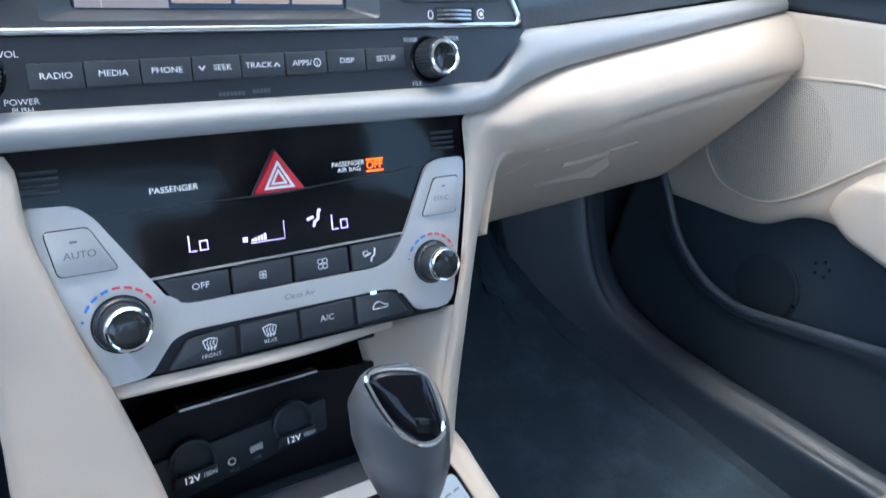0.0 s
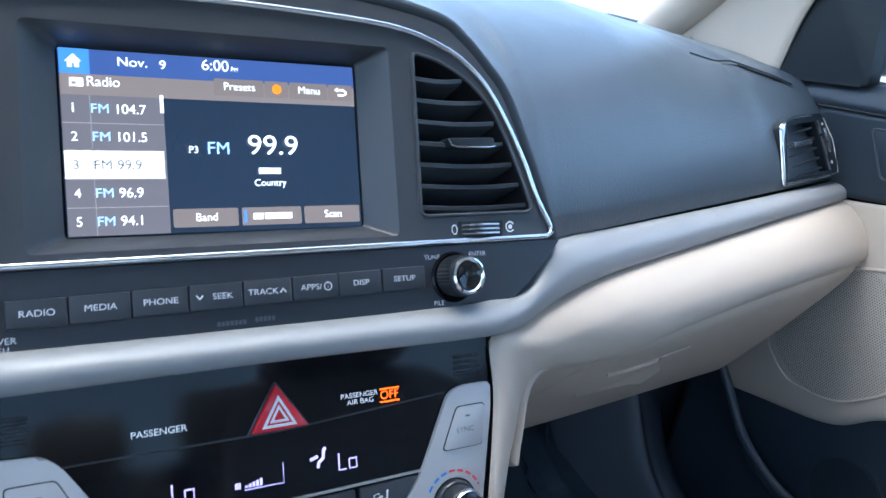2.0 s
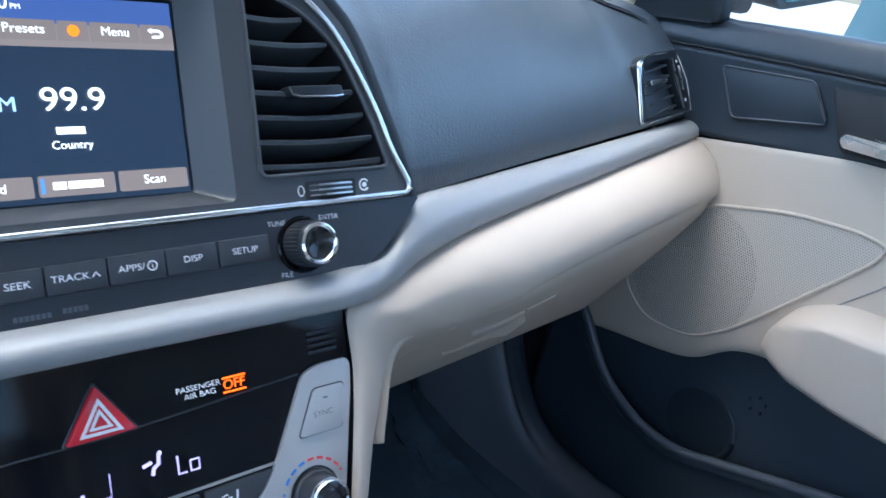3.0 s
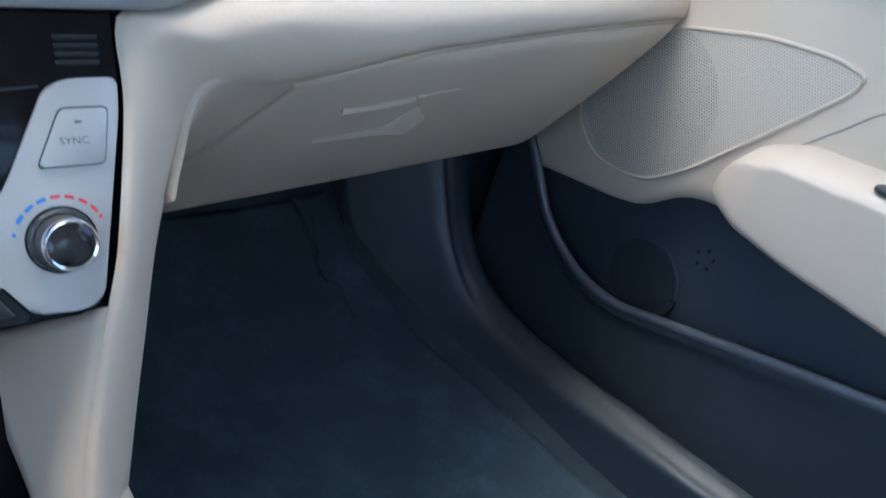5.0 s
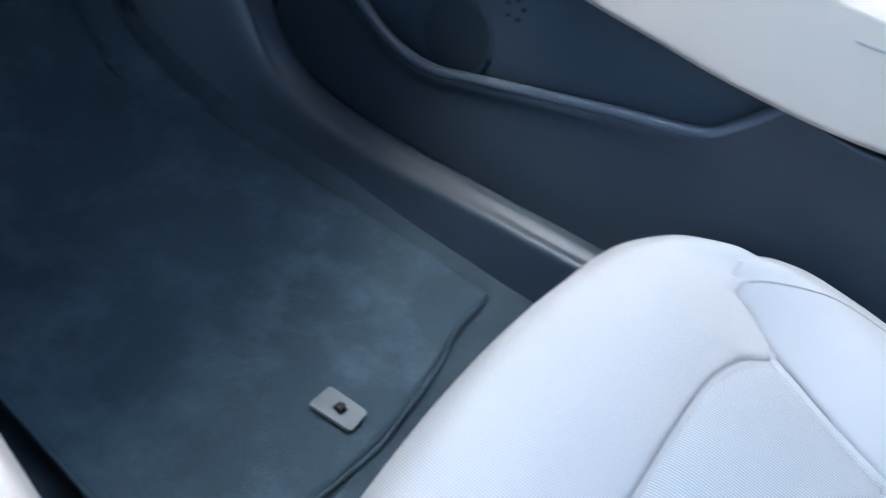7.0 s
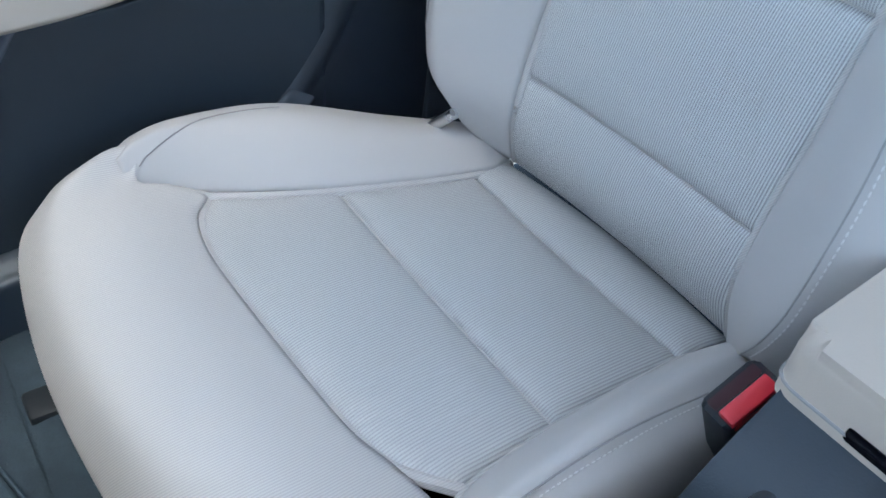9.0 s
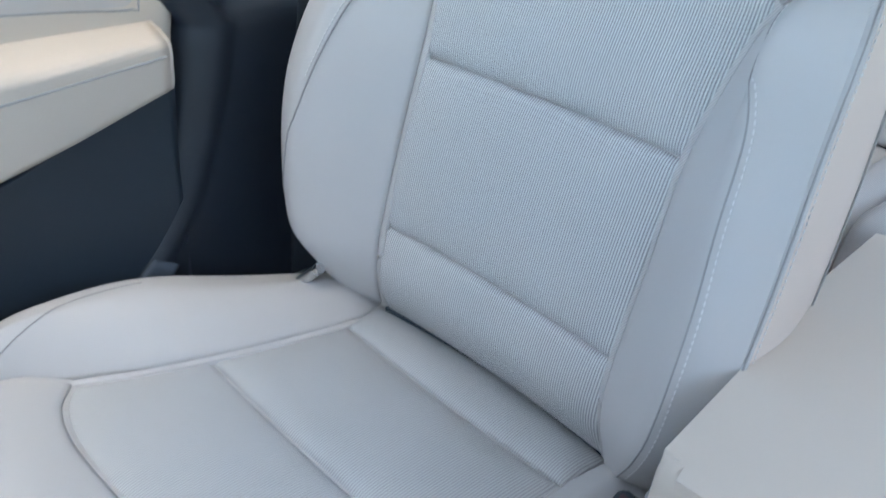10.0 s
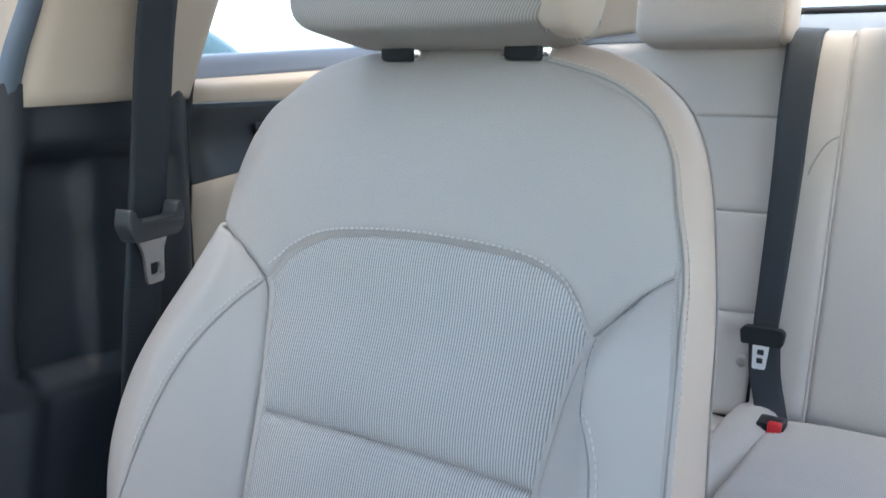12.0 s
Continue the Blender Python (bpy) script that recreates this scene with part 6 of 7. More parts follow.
def front_seat():
    e = thing("front_seat", (CS, -0.6, 0.0), "pale grey-beige cloth front seat with ribbed centre panels", "car seat")
    up = (CS, -0.4, 0.9)
    # cushion: outline of the ribbed centre, outer side then inner side, from front to back
    oc = [(0.586, -0.489, 0.172), (0.560, -0.540, 0.174), (0.537, -0.594, 0.176), (0.522, -0.680, 0.168), (0.518, -0.738, 0.161), (0.535, -0.800, 0.146)]
    ic = [(0.226, -0.512, 0.174), (0.230, -0.550, 0.176), (0.234, -0.594, 0.176), (0.238, -0.680, 0.168), (0.240, -0.738, 0.161), (0.236, -0.806, 0.146)]

    def row(a, b, sag, bow, n=5):
        a, b = Vector(a), Vector(b)
        return [tuple(a.lerp(b, k / (n - 1)) + Vector((0, bow * math.sin(math.pi * k / (n - 1)), -sag * math.sin(math.pi * k / (n - 1))))) for k in range(n)]
    front_c = [oc[0], (0.556, -0.470, 0.173), (0.510, -0.461, 0.174), (0.435, -0.462, 0.175), (0.349, -0.467, 0.175), (0.298, -0.472, 0.175), (0.262, -0.482, 0.175), ic[0]]
    r1 = row(oc[1], ic[1], -0.002, 0.012)
    r2 = row(oc[2], ic[2], 0.002, 0.0)
    r3 = row(oc[3], ic[3], -0.002, 0.0)
    r4 = row(oc[4], ic[4], 0.002, 0.002)
    r5 = row(oc[5], ic[5], 0.0, -0.012)
    kw = dict(nt=70, ns=30, toward=up, thick=0.004)
    skin("cushion_pad", [front_c, r1, r2], SEAT_RIB_SHADED, e, "ribbed front pad", roll=0.036, depth=0.0090, **kw)
    skin("cushion_pad", [r2, r3, r4], SEAT_RIB_SHADED, e, "ribbed middle pad", roll=0.036, depth=0.0090, **kw)
    skin("cushion_pad", [r4, [tuple(Vector(p).lerp(Vector(q), 0.5) + Vector((0, 0, 0.004))) for p, q in zip(r4, r5)], r5], SEAT_RIB_SHADED, e, "ribbed rear pad", roll=0.030, depth=0.0080, **kw)
    # front apron, rolling over the front edge
    q4 = (0.606, -0.420, 0.195)
    f0 = [(0.650, -0.450, 0.06), (0.6495, -0.450, 0.178), (0.625, -0.450, 0.2140), (0.604, -0.436, 0.191), (0.600, -0.455, 0.184), oc[0]] + front_c[1:-1] + [(0.214, -0.490, 0.178)]
    f1 = [(0.650, -0.420, 0.06), (0.650, -0.416, 0.172), (0.624, -0.412, 0.2100), q4, (0.555, -0.412, 0.192), (0.470, -0.405, 0.188), (0.3825, -0.404, 0.188), (0.290, -0.408, 0.188), (0.215, -0.418, 0.190), (0.168, -0.438, 0.190)]
    f2 = [(0.640, -0.375, 0.06), (0.642, -0.374, 0.150), (0.628, -0.370, 0.182), (0.600, -0.364, 0.190), (0.540, -0.352, 0.184), (0.470, -0.347, 0.180), (0.3825, -0.352, 0.180), (0.290, -0.364, 0.180), (0.215, -0.380, 0.182), (0.160, -0.398, 0.180)]
    f3 = [(0.628, -0.350, 0.06), (0.630, -0.350, 0.12), (0.620, -0.342, 0.148), (0.596, -0.332, 0.150), (0.535, -0.325, 0.140), (0.470, -0.323, 0.136), (0.3825, -0.329, 0.136), (0.290, -0.342, 0.136), (0.215, -0.358, 0.138), (0.160, -0.375, 0.140)]
    f4 = [(0.626, -0.352, 0.05), (0.626, -0.350, 0.06), (0.618, -0.342, 0.080), (0.594, -0.330, 0.085), (0.535, -0.322, 0.080), (0.470, -0.321, 0.080), (0.3825, -0.327, 0.080), (0.290, -0.340, 0.080), (0.215, -0.355, 0.080), (0.160, -0.372, 0.080)]
    f5 = [(0.622, -0.365, 0.03), (0.622, -0.362, 0.03), (0.614, -0.350, 0.03), (0.592, -0.342, 0.030)] + [(x, -0.345 - 0.1 * max(0, 0.4 - x), 0.030) for x in (0.535, 0.470, 0.3825, 0.290, 0.215, 0.160)]
    cush_f = skin("cushion_front", [f0, f1, f2, f3, f4, f5], SEAT, e, "plain cloth front roll", nt=110, ns=60, toward=(CS, 0.0, 0.7), roll=0.022, depth=0.003, edges="0", thick=0.004, span=(0.28, 0.42))
    # side bolsters, from their front tip to the backrest
    def bolster(name, seam, crest, outer, foot):
        return skin(name, [seam, [tuple(Vector(p).lerp(Vector(q), 0.55) + Vector((0, 0, 0.010))) for p, q in zip(seam, crest)], crest, outer, foot], SEAT_SMOOTH, e,
                    "smooth vinyl side bolster", nt=70, ns=44, toward=up, roll=0.018, depth=0.0025, edges="0", thick=0.004)
    cush_o = bolster("cushion_bolster", [(0.604, -0.428, 0.182), (0.600, -0.455, 0.1805), oc[0], oc[2], oc[4], oc[5]],
            [(0.621, -0.424, 0.2040), (0.627, -0.446, 0.2165), (0.629, -0.490, 0.2205), (0.625, -0.580, 0.214), (0.600, -0.690, 0.187), (0.575, -0.80, 0.165)],
            [(0.648, -0.424, 0.180), (0.650, -0.446, 0.190), (0.652, -0.490, 0.196), (0.650, -0.580, 0.190), (0.632, -0.690, 0.165), (0.61, -0.80, 0.14)],
            [(0.650, -0.420, 0.05), (0.650, -0.420, 0.05), (0.648, -0.490, 0.05), (0.645, -0.580, 0.05), (0.635, -0.690, 0.05), (0.62, -0.80, 0.05)])
    bolster("cushion_bolster", [(0.168, -0.438, 0.190), (0.200, -0.475, 0.182), ic[0], ic[2], ic[4], ic[5]],
            [(0.160, -0.410, 0.192), (0.178, -0.470, 0.200), (0.188, -0.530, 0.205), (0.192, -0.600, 0.205), (0.196, -0.680, 0.196), (0.200, -0.80, 0.175)],
            [(0.150, -0.400, 0.172), (0.154, -0.470, 0.178), (0.158, -0.530, 0.180), (0.160, -0.600, 0.178), (0.162, -0.680, 0.170), (0.165, -0.80, 0.15)],
            [(0.156, -0.375, 0.05), (0.152, -0.470, 0.05), (0.152, -0.530, 0.05), (0.152, -0.600, 0.05), (0.154, -0.680, 0.05), (0.156, -0.80, 0.05)])
    sk = [(0.640, -0.345, 0.10), (0.652, -0.42, 0.085), (0.655, -0.58, 0.08), (0.645, -0.80, 0.09)]
    skin("seat_shield", [[(x + 0.004, y, z) for x, y, z in sk], [(x + 0.002, y, 0.0) for x, y, z in sk]], BLACK, e, "black side shield", nt=30, ns=8, toward=(1.2, -0.6, 0.1), thick=0.004)
    sk = [(0.148, -0.36, 0.10), (0.146, -0.58, 0.10), (0.150, -0.80, 0.10)]
    skin("seat_shield", [sk, [(x, y, 0.0) for x, y, z in sk]], BLACK, e, "black side shield", nt=20, ns=8, toward=(-0.4, -0.6, 0.1), thick=0.004)
    part("seat_rail", block(0.20, 0.235, -0.86, -0.30, 0.004, 0.024, 0.004), BLACK, e, "black metal runner")
    part("seat_rail", block(0.54, 0.575, -0.86, -0.30, 0.004, 0.024, 0.004), BLACK, e, "black metal runner")
    part("seat_pan", block(0.165, 0.610, -0.80, -0.36, 0.03, 0.11, 0.01), BLACK, e, "dark seat pan")
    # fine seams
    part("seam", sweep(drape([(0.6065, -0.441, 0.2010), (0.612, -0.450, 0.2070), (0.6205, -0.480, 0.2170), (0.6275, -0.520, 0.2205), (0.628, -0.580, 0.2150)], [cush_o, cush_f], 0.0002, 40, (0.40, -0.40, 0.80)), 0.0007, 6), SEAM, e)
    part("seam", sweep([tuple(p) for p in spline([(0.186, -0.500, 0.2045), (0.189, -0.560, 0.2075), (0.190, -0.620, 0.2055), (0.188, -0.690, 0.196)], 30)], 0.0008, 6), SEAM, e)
    stitches("stitching", spline([(0.178, -0.480, 0.2030), (0.183, -0.540, 0.2060), (0.184, -0.620, 0.2040), (0.183, -0.69, 0.195)], 60), THREAD, e)

    # ---- backrest
    def yb(z):
        return float(np.interp(z, [0.13, 0.17, 0.21, 0.259, 0.34, 0.424, 0.53, 0.585, 0.66, 0.735], [-0.806, -0.782, -0.772, -0.775, -0.794, -0.813, -0.846, -0.860, -0.884, -0.925]))

    def P(x, z, f=0.0):
        return (x, yb(z) + f, z)
    xo = lambda z: float(np.interp(z, [0.14, 0.19, 0.213, 0.257, 0.352, 0.424, 0.482, 0.532], [0.532, 0.520, 0.517, 0.517, 0.519, 0.518, 0.523, 0.535]))
    xi = lambda z: float(np.interp(z, [0.14, 0.19, 0.222, 0.259, 0.344, 0.424, 0.487, 0.532], [0.240, 0.243, 0.244, 0.246, 0.247, 0.248, 0.240, 0.226]))
    brow = lambda z, f=0.0, dip=0.0: [(x, yb(z) + f - 0.006 * (1 - ((x - CS) / 0.14) ** 2), z - dip * (1 - ((x - CS) / 0.14) ** 2)) for x in np.linspace(xo(z), xi(z), 6)]
    bk = (CS, 0.0, 0.6)
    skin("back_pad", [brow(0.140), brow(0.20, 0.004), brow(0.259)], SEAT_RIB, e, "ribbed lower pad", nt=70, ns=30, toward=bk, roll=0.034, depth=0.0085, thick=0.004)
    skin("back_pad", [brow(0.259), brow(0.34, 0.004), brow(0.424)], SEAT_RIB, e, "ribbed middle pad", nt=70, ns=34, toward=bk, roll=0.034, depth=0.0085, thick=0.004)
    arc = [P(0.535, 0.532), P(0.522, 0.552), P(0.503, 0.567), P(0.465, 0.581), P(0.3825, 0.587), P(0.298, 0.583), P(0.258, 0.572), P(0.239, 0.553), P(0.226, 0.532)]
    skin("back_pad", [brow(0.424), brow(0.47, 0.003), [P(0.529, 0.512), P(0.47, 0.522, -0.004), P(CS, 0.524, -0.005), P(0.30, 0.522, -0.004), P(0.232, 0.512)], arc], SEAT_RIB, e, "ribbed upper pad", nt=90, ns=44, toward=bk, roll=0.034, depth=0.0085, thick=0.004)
    # upper panel, over the shoulders and back over the top
    u0 = [(0.591, -0.849, 0.579), (0.580, -0.8465, 0.572), (0.566, -0.8450, 0.5625), P(0.549, 0.549, 0.006), P(0.5365, 0.535, 0.001)] + arc[1:-1] + [P(0.2255, 0.535, 0.001), P(0.211, 0.549, 0.008), P(0.193, 0.568, 0.012), (0.179, -0.8430, 0.579), (0.166, -0.8450, 0.587)]
    u1 = [P(0.598, 0.618, -0.002), P(0.56, 0.626, 0.006), P(0.47, 0.630, 0.004), P(CS, 0.632, 0.002), P(0.295, 0.630, 0.004), P(0.212, 0.628, 0.008), P(0.183, 0.628, -0.002)]
    u2 = [P(0.594, 0.658, -0.010), P(0.55, 0.676, 0.000), P(0.47, 0.684, 0.002), P(CS, 0.686, 0.002), P(0.295, 0.684, 0.002), P(0.226, 0.674, 0.002), P(0.194, 0.660, -0.010)]
    u3 = [P(0.586, 0.688, -0.018), P(0.544, 0.712, -0.012), P(0.465, 0.726, -0.006), P(CS, 0.729, -0.006), P(0.30, 0.724, -0.006), P(0.250, 0.707, -0.010), P(0.212, 0.687, -0.012)]
    u4 = [(0.586, -0.950, 0.693), (0.546, -0.949, 0.721), (0.466, -0.948, 0.737), (CS, -0.948, 0.740), (0.305, -0.948, 0.736), (0.258, -0.946, 0.719), (0.226, -0.938, 0.699)]
    u5 = [(0.575, -0.985, 0.66), (0.535, -0.99, 0.69), (0.46, -0.992, 0.705), (CS, -0.993, 0.71), (0.305, -0.992, 0.705), (0.255, -0.99, 0.690), (0.222, -0.975, 0.67)]
    upper = skin("back_upper", [u0, u1, u2, u3, u4, u5], SEAT, e, "plain cloth shoulder panel", nt=170, ns=60, toward=(CS, -0.4, 1.0), roll=0.014, depth=0.0020, edges="0", thick=0.004)

    def back_bolster(seam, mid, crest, rim, rear):
        return skin("back_bolster", [seam, mid, crest, rim, rear], SEAT_SMOOTH, e, "smooth vinyl side bolster", nt=70, ns=44, toward=bk, roll=0.018, depth=0.0025, edges="0", thick=0.004)
    zs = [0.150, 0.21, 0.259, 0.352, 0.424, 0.482, 0.532]
    seam_o = [P(xo(z), z) for z in zs] + [(0.566, -0.8450, 0.5625)]
    crest_o = [(0.575, -0.745, 0.20), (0.598, -0.728, 0.235), (0.606, -0.728, 0.275), (0.611, -0.736, 0.360), (0.604, -0.752, 0.425), (0.590, -0.775, 0.488), (0.573, -0.811, 0.537), (0.580, -0.8465, 0.572)]
    ease = (1, 1, 1, 1, 1, 0.9, 0.5, 0)
    mid_o = [tuple(Vector(p).lerp(Vector(q), 0.5) + Vector((0.004, 0.008, 0)) * w) for p, q, w in zip(seam_o, crest_o, ease)]
    rim_o = [(0.590, -0.775, 0.195), (0.620, -0.765, 0.235), (0.638, -0.760, 0.285), (0.646, -0.768, 0.375), (0.641, -0.785, 0.440), (0.627, -0.812, 0.495), (0.604, -0.834, 0.547), (0.591, -0.849, 0.579)]
    rear_o = [(0.590, -0.86, 0.19), (0.615, -0.87, 0.235), (0.634, -0.875, 0.285), (0.640, -0.885, 0.375), (0.636, -0.895, 0.44), (0.620, -0.91, 0.495), (0.597, -0.925, 0.547), (0.584, -0.935, 0.58)]
    bol_o = back_bolster(seam_o, mid_o, crest_o, rim_o, rear_o)
    zi = [0.150, 0.21, 0.259, 0.344, 0.424, 0.487, 0.532]
    seam_i = [P(xi(z), z) for z in zi] + [P(0.193, 0.568, 0.012)]
    crest_i = [(0.200, -0.748, 0.19), (0.186, -0.735, 0.225), (0.178, -0.732, 0.265), (0.178, -0.742, 0.345), (0.186, -0.760, 0.410), (0.194, -0.780, 0.470), (0.204, -0.800, 0.530), (0.179, -0.8430, 0.579)]
    mid_i = [tuple(Vector(p).lerp(Vector(q), 0.5) + Vector((-0.003, 0.008, 0)) * w) for p, q, w in zip(seam_i, crest_i, ease)]
    rim_i = [(0.172, -0.770, 0.175), (0.155, -0.758, 0.22), (0.146, -0.752, 0.270), (0.144, -0.758, 0.360), (0.146, -0.768, 0.420), (0.150, -0.782, 0.480), (0.154, -0.800, 0.540), (0.166, -0.8450, 0.587)]
    bol_i = back_bolster(seam_i, mid_i, crest_i, rim_i, [tuple(Vector(p) + Vector((0.001, -0.004, 0))) for p in rim_i])
    # flanks and rear shell
    fl = rim_i + [(0.183, -0.876, 0.628), (0.194, -0.894, 0.660), (0.213, -0.908, 0.687), (0.237, -0.914, 0.7035), (0.254, -0.9170, 0.7115), (0.270, -0.9195, 0.7165), (0.291, -0.9205, 0.722), (0.318, -0.922, 0.728), (0.348, -0.924, 0.731)]
    fb = [(x + 0.003, y - dp, z + 0.002) for (x, y, z), dp in zip(rim_i[:-1], (0.110, 0.115, 0.116, 0.114, 0.112, 0.108, 0.104))]
    fb += [(0.166, -0.922, 0.592), (0.1755, -0.938, 0.634), (0.187, -0.950, 0.666), (0.204, -0.962, 0.692), (0.226, -0.972, 0.7105), (0.244, -0.977, 0.721), (0.264, -0.981, 0.729), (0.287, -0.984, 0.735), (0.315, -0.987, 0.739), (0.348, -0.989, 0.741)]
    fr_ = [tuple(Vector(p).lerp(Vector(q), 0.5) + Vector((-0.005 if k < 9 else -0.003, 0 if k < 10 else 0.004, 0.002 if k < 9 else 0.007 if k < 11 else 0.010))) for k, (p, q) in enumerate(zip(fl, fb))]
    flank = skin("back_side", [fl, fr_, fb], SEAT_SIDE, e, "beige vinyl flank", nt=80, ns=20, toward=(-0.3, -0.6, 0.5), roll=0.005, depth=0.0010, edges="0", thick=0.003)
    skin("back_shell", [fb, [(x + 0.03, y - 0.012, z) for x, y, z in fb], [(CS, y - 0.03, z * 1.02) for x, y, z in fb], [(0.765 - x - 0.03, y - 0.012, z) for x, y, z in fb], [(0.765 - x, y, z) for x, y, z in fb]],
         SEAT_SIDE, e, "beige rear of the backrest", nt=60, ns=40, toward=(CS, -2.0, 0.5), thick=0.003)
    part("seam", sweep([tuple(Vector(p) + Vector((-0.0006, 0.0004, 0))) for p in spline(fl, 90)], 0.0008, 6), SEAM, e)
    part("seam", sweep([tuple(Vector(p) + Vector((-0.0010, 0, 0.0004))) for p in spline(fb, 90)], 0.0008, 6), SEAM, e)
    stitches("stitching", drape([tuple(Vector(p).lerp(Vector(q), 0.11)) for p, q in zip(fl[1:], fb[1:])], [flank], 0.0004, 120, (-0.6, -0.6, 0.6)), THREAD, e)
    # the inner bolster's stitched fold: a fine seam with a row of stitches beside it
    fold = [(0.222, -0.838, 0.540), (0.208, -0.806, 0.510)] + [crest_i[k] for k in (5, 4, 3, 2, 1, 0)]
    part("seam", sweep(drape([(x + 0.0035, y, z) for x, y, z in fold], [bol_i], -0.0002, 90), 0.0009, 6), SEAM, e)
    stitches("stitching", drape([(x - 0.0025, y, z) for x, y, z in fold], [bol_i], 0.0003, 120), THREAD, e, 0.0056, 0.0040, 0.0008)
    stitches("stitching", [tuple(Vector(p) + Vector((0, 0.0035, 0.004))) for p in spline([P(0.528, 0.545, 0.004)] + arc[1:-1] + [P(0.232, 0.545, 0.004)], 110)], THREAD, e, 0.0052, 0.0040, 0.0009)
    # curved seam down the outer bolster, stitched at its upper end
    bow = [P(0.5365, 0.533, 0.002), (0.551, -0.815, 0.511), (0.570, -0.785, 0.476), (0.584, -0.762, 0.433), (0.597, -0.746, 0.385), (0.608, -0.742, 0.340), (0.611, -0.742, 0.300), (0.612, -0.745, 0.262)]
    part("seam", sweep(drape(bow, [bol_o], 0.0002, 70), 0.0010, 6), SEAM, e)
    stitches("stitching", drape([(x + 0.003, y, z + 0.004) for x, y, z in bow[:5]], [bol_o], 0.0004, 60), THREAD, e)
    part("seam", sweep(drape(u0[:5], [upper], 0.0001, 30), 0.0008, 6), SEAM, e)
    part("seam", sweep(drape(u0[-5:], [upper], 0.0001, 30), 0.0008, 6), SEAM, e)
    # cloth welts in the bottoms of the seams
    def welt(path, drop, r=0.0042):
        part("welt", sweep([tuple(Vector(p) + Vector(drop)) for p in spline(path, 60)], r, 8), SEAT, e)
    welt([(0.600, -0.455, 0.184), (0.593, -0.472, 0.178), oc[0]], (0.001, 0, -0.0056), 0.0050)
    welt(oc, (0.001, 0, -0.0066), 0.0052)
    welt([(0.168, -0.438, 0.190), (0.200, -0.475, 0.182)] + ic, (-0.001, 0, -0.0082), 0.0050)
    welt(front_c, (0, 0, -0.0085), 0.0050)
    for r_ in (r2, r4):
        welt(r_, (0, 0, -0.0118))
    for sm in (seam_o, seam_i, arc):
        welt(sm, (0, -0.0068, 0), 0.0050)
    for z in (0.259, 0.424):
        welt(brow(z), (0, -0.0112, 0))
    welt(u0[:5], (0, -0.0080, 0))
    welt(fl, (0.0032, -0.0046, 0), 0.0040)
    welt(u0[-5:], (0, -0.0080, 0))
    # headrest and its posts
    part("headrest", cushion_box(0.3862, -0.905, 0.849, 0.1235, 0.054, 0.110, 9.0, 80, 8), HEAD_CLOTH, e, "woven cloth headrest")
    part("headrest_side", cushion_box(0.2690, -0.889, 0.849, 0.0200, 0.0385, 0.109, 4.0, 40, 8), BEIGE_SOFT, e, "beige vinyl headrest side")
    part("seam", sweep([(0.276, -0.860, 0.742), (0.273, -0.8535, 0.76), (0.272, -0.848, 0.80), (0.272, -0.842, 0.88)], 0.0010, 6), SEAM, e)
    for x in (0.322, 0.443):
        part("headrest_post", sweep([(x, -0.935, 0.742), (x, -0.925, 0.80)], 0.0065, 14), STEEL, e, "bright metal post")
        part("post_collar", block(x - 0.016, x + 0.018, -0.950, -0.913, 0.726, 0.7455, 0.004, 3), BLACK, e, "black plastic collar")
        part("collar_ring", block(x - 0.021, x + 0.0225, -0.945, -0.9165, 0.726, 0.742, 0.005, 3), CHROME, e, "bright collar ring")
    part("recliner_cover", block(0.565, 0.625, -0.80, -0.70, 0.10, 0.165, 0.012, 3), BLACK, e, "black hinge cover")
    part("recliner_bolt", sweep([(0.60, -0.720, 0.160), (0.56, -0.735, 0.205)], 0.006, 10), STEEL, e, "metal hinge")
    return e


front_seat()

# ---------------------------------------------------------------- belt buckle beside the console
bk_ = thing("belt_buckle", (0.152, -0.66, 0.10), "black seat belt buckle with a red release button", "belt buckle")
BO = Vector((0.1535, -0.666, 0.226))
BV = Vector((-0.05, 0.52, 0.85)).normalized()
BU = Vector((0.05, 0.85, -0.52)).normalized()
BU = (BU - BV * BU.dot(BV)).normalized()
BN = BU.cross(BV).normalized()
BF = lambda u, v, n: BO + BU * u * 0.88 + BN * v * 0.92 + BV * n
part("buckle_body", prism(rounded([(-0.026, -0.013), (0.024, -0.013), (0.024, 0.013), (-0.026, 0.013)], 0.005, 4), BF, -0.10, 0.040, 0.004, 3), BLACK, bk_, "black buckle body")
part("release_button", prism(rounded([(-0.0215, -0.0130), (0.0200, -0.0130), (0.0200, -0.0005), (-0.0215, -0.0005)], 0.002, 3), BF, 0.03, 0.0450, 0.002), RED, bk_, "red release button")
# flat plate: its dark red stands for the slot's shaded, red-lit inside
part("buckle_slot", prism(rounded([(-0.022, 0.0015), (0.020, 0.0015), (0.020, 0.0100), (-0.022, 0.0100)], 0.002, 3), BF, 0.036, 0.0404), mat("red_lit_slot_shade", (0.035, 0.006, 0.010), 0.35, var=0.1), bk_, "dark slot")
part("buckle_stalk", sweep([tuple(BF(0, 0, -0.09)), (0.150, -0.70, 0.05)], 0.012, 10), BLACK, bk_)

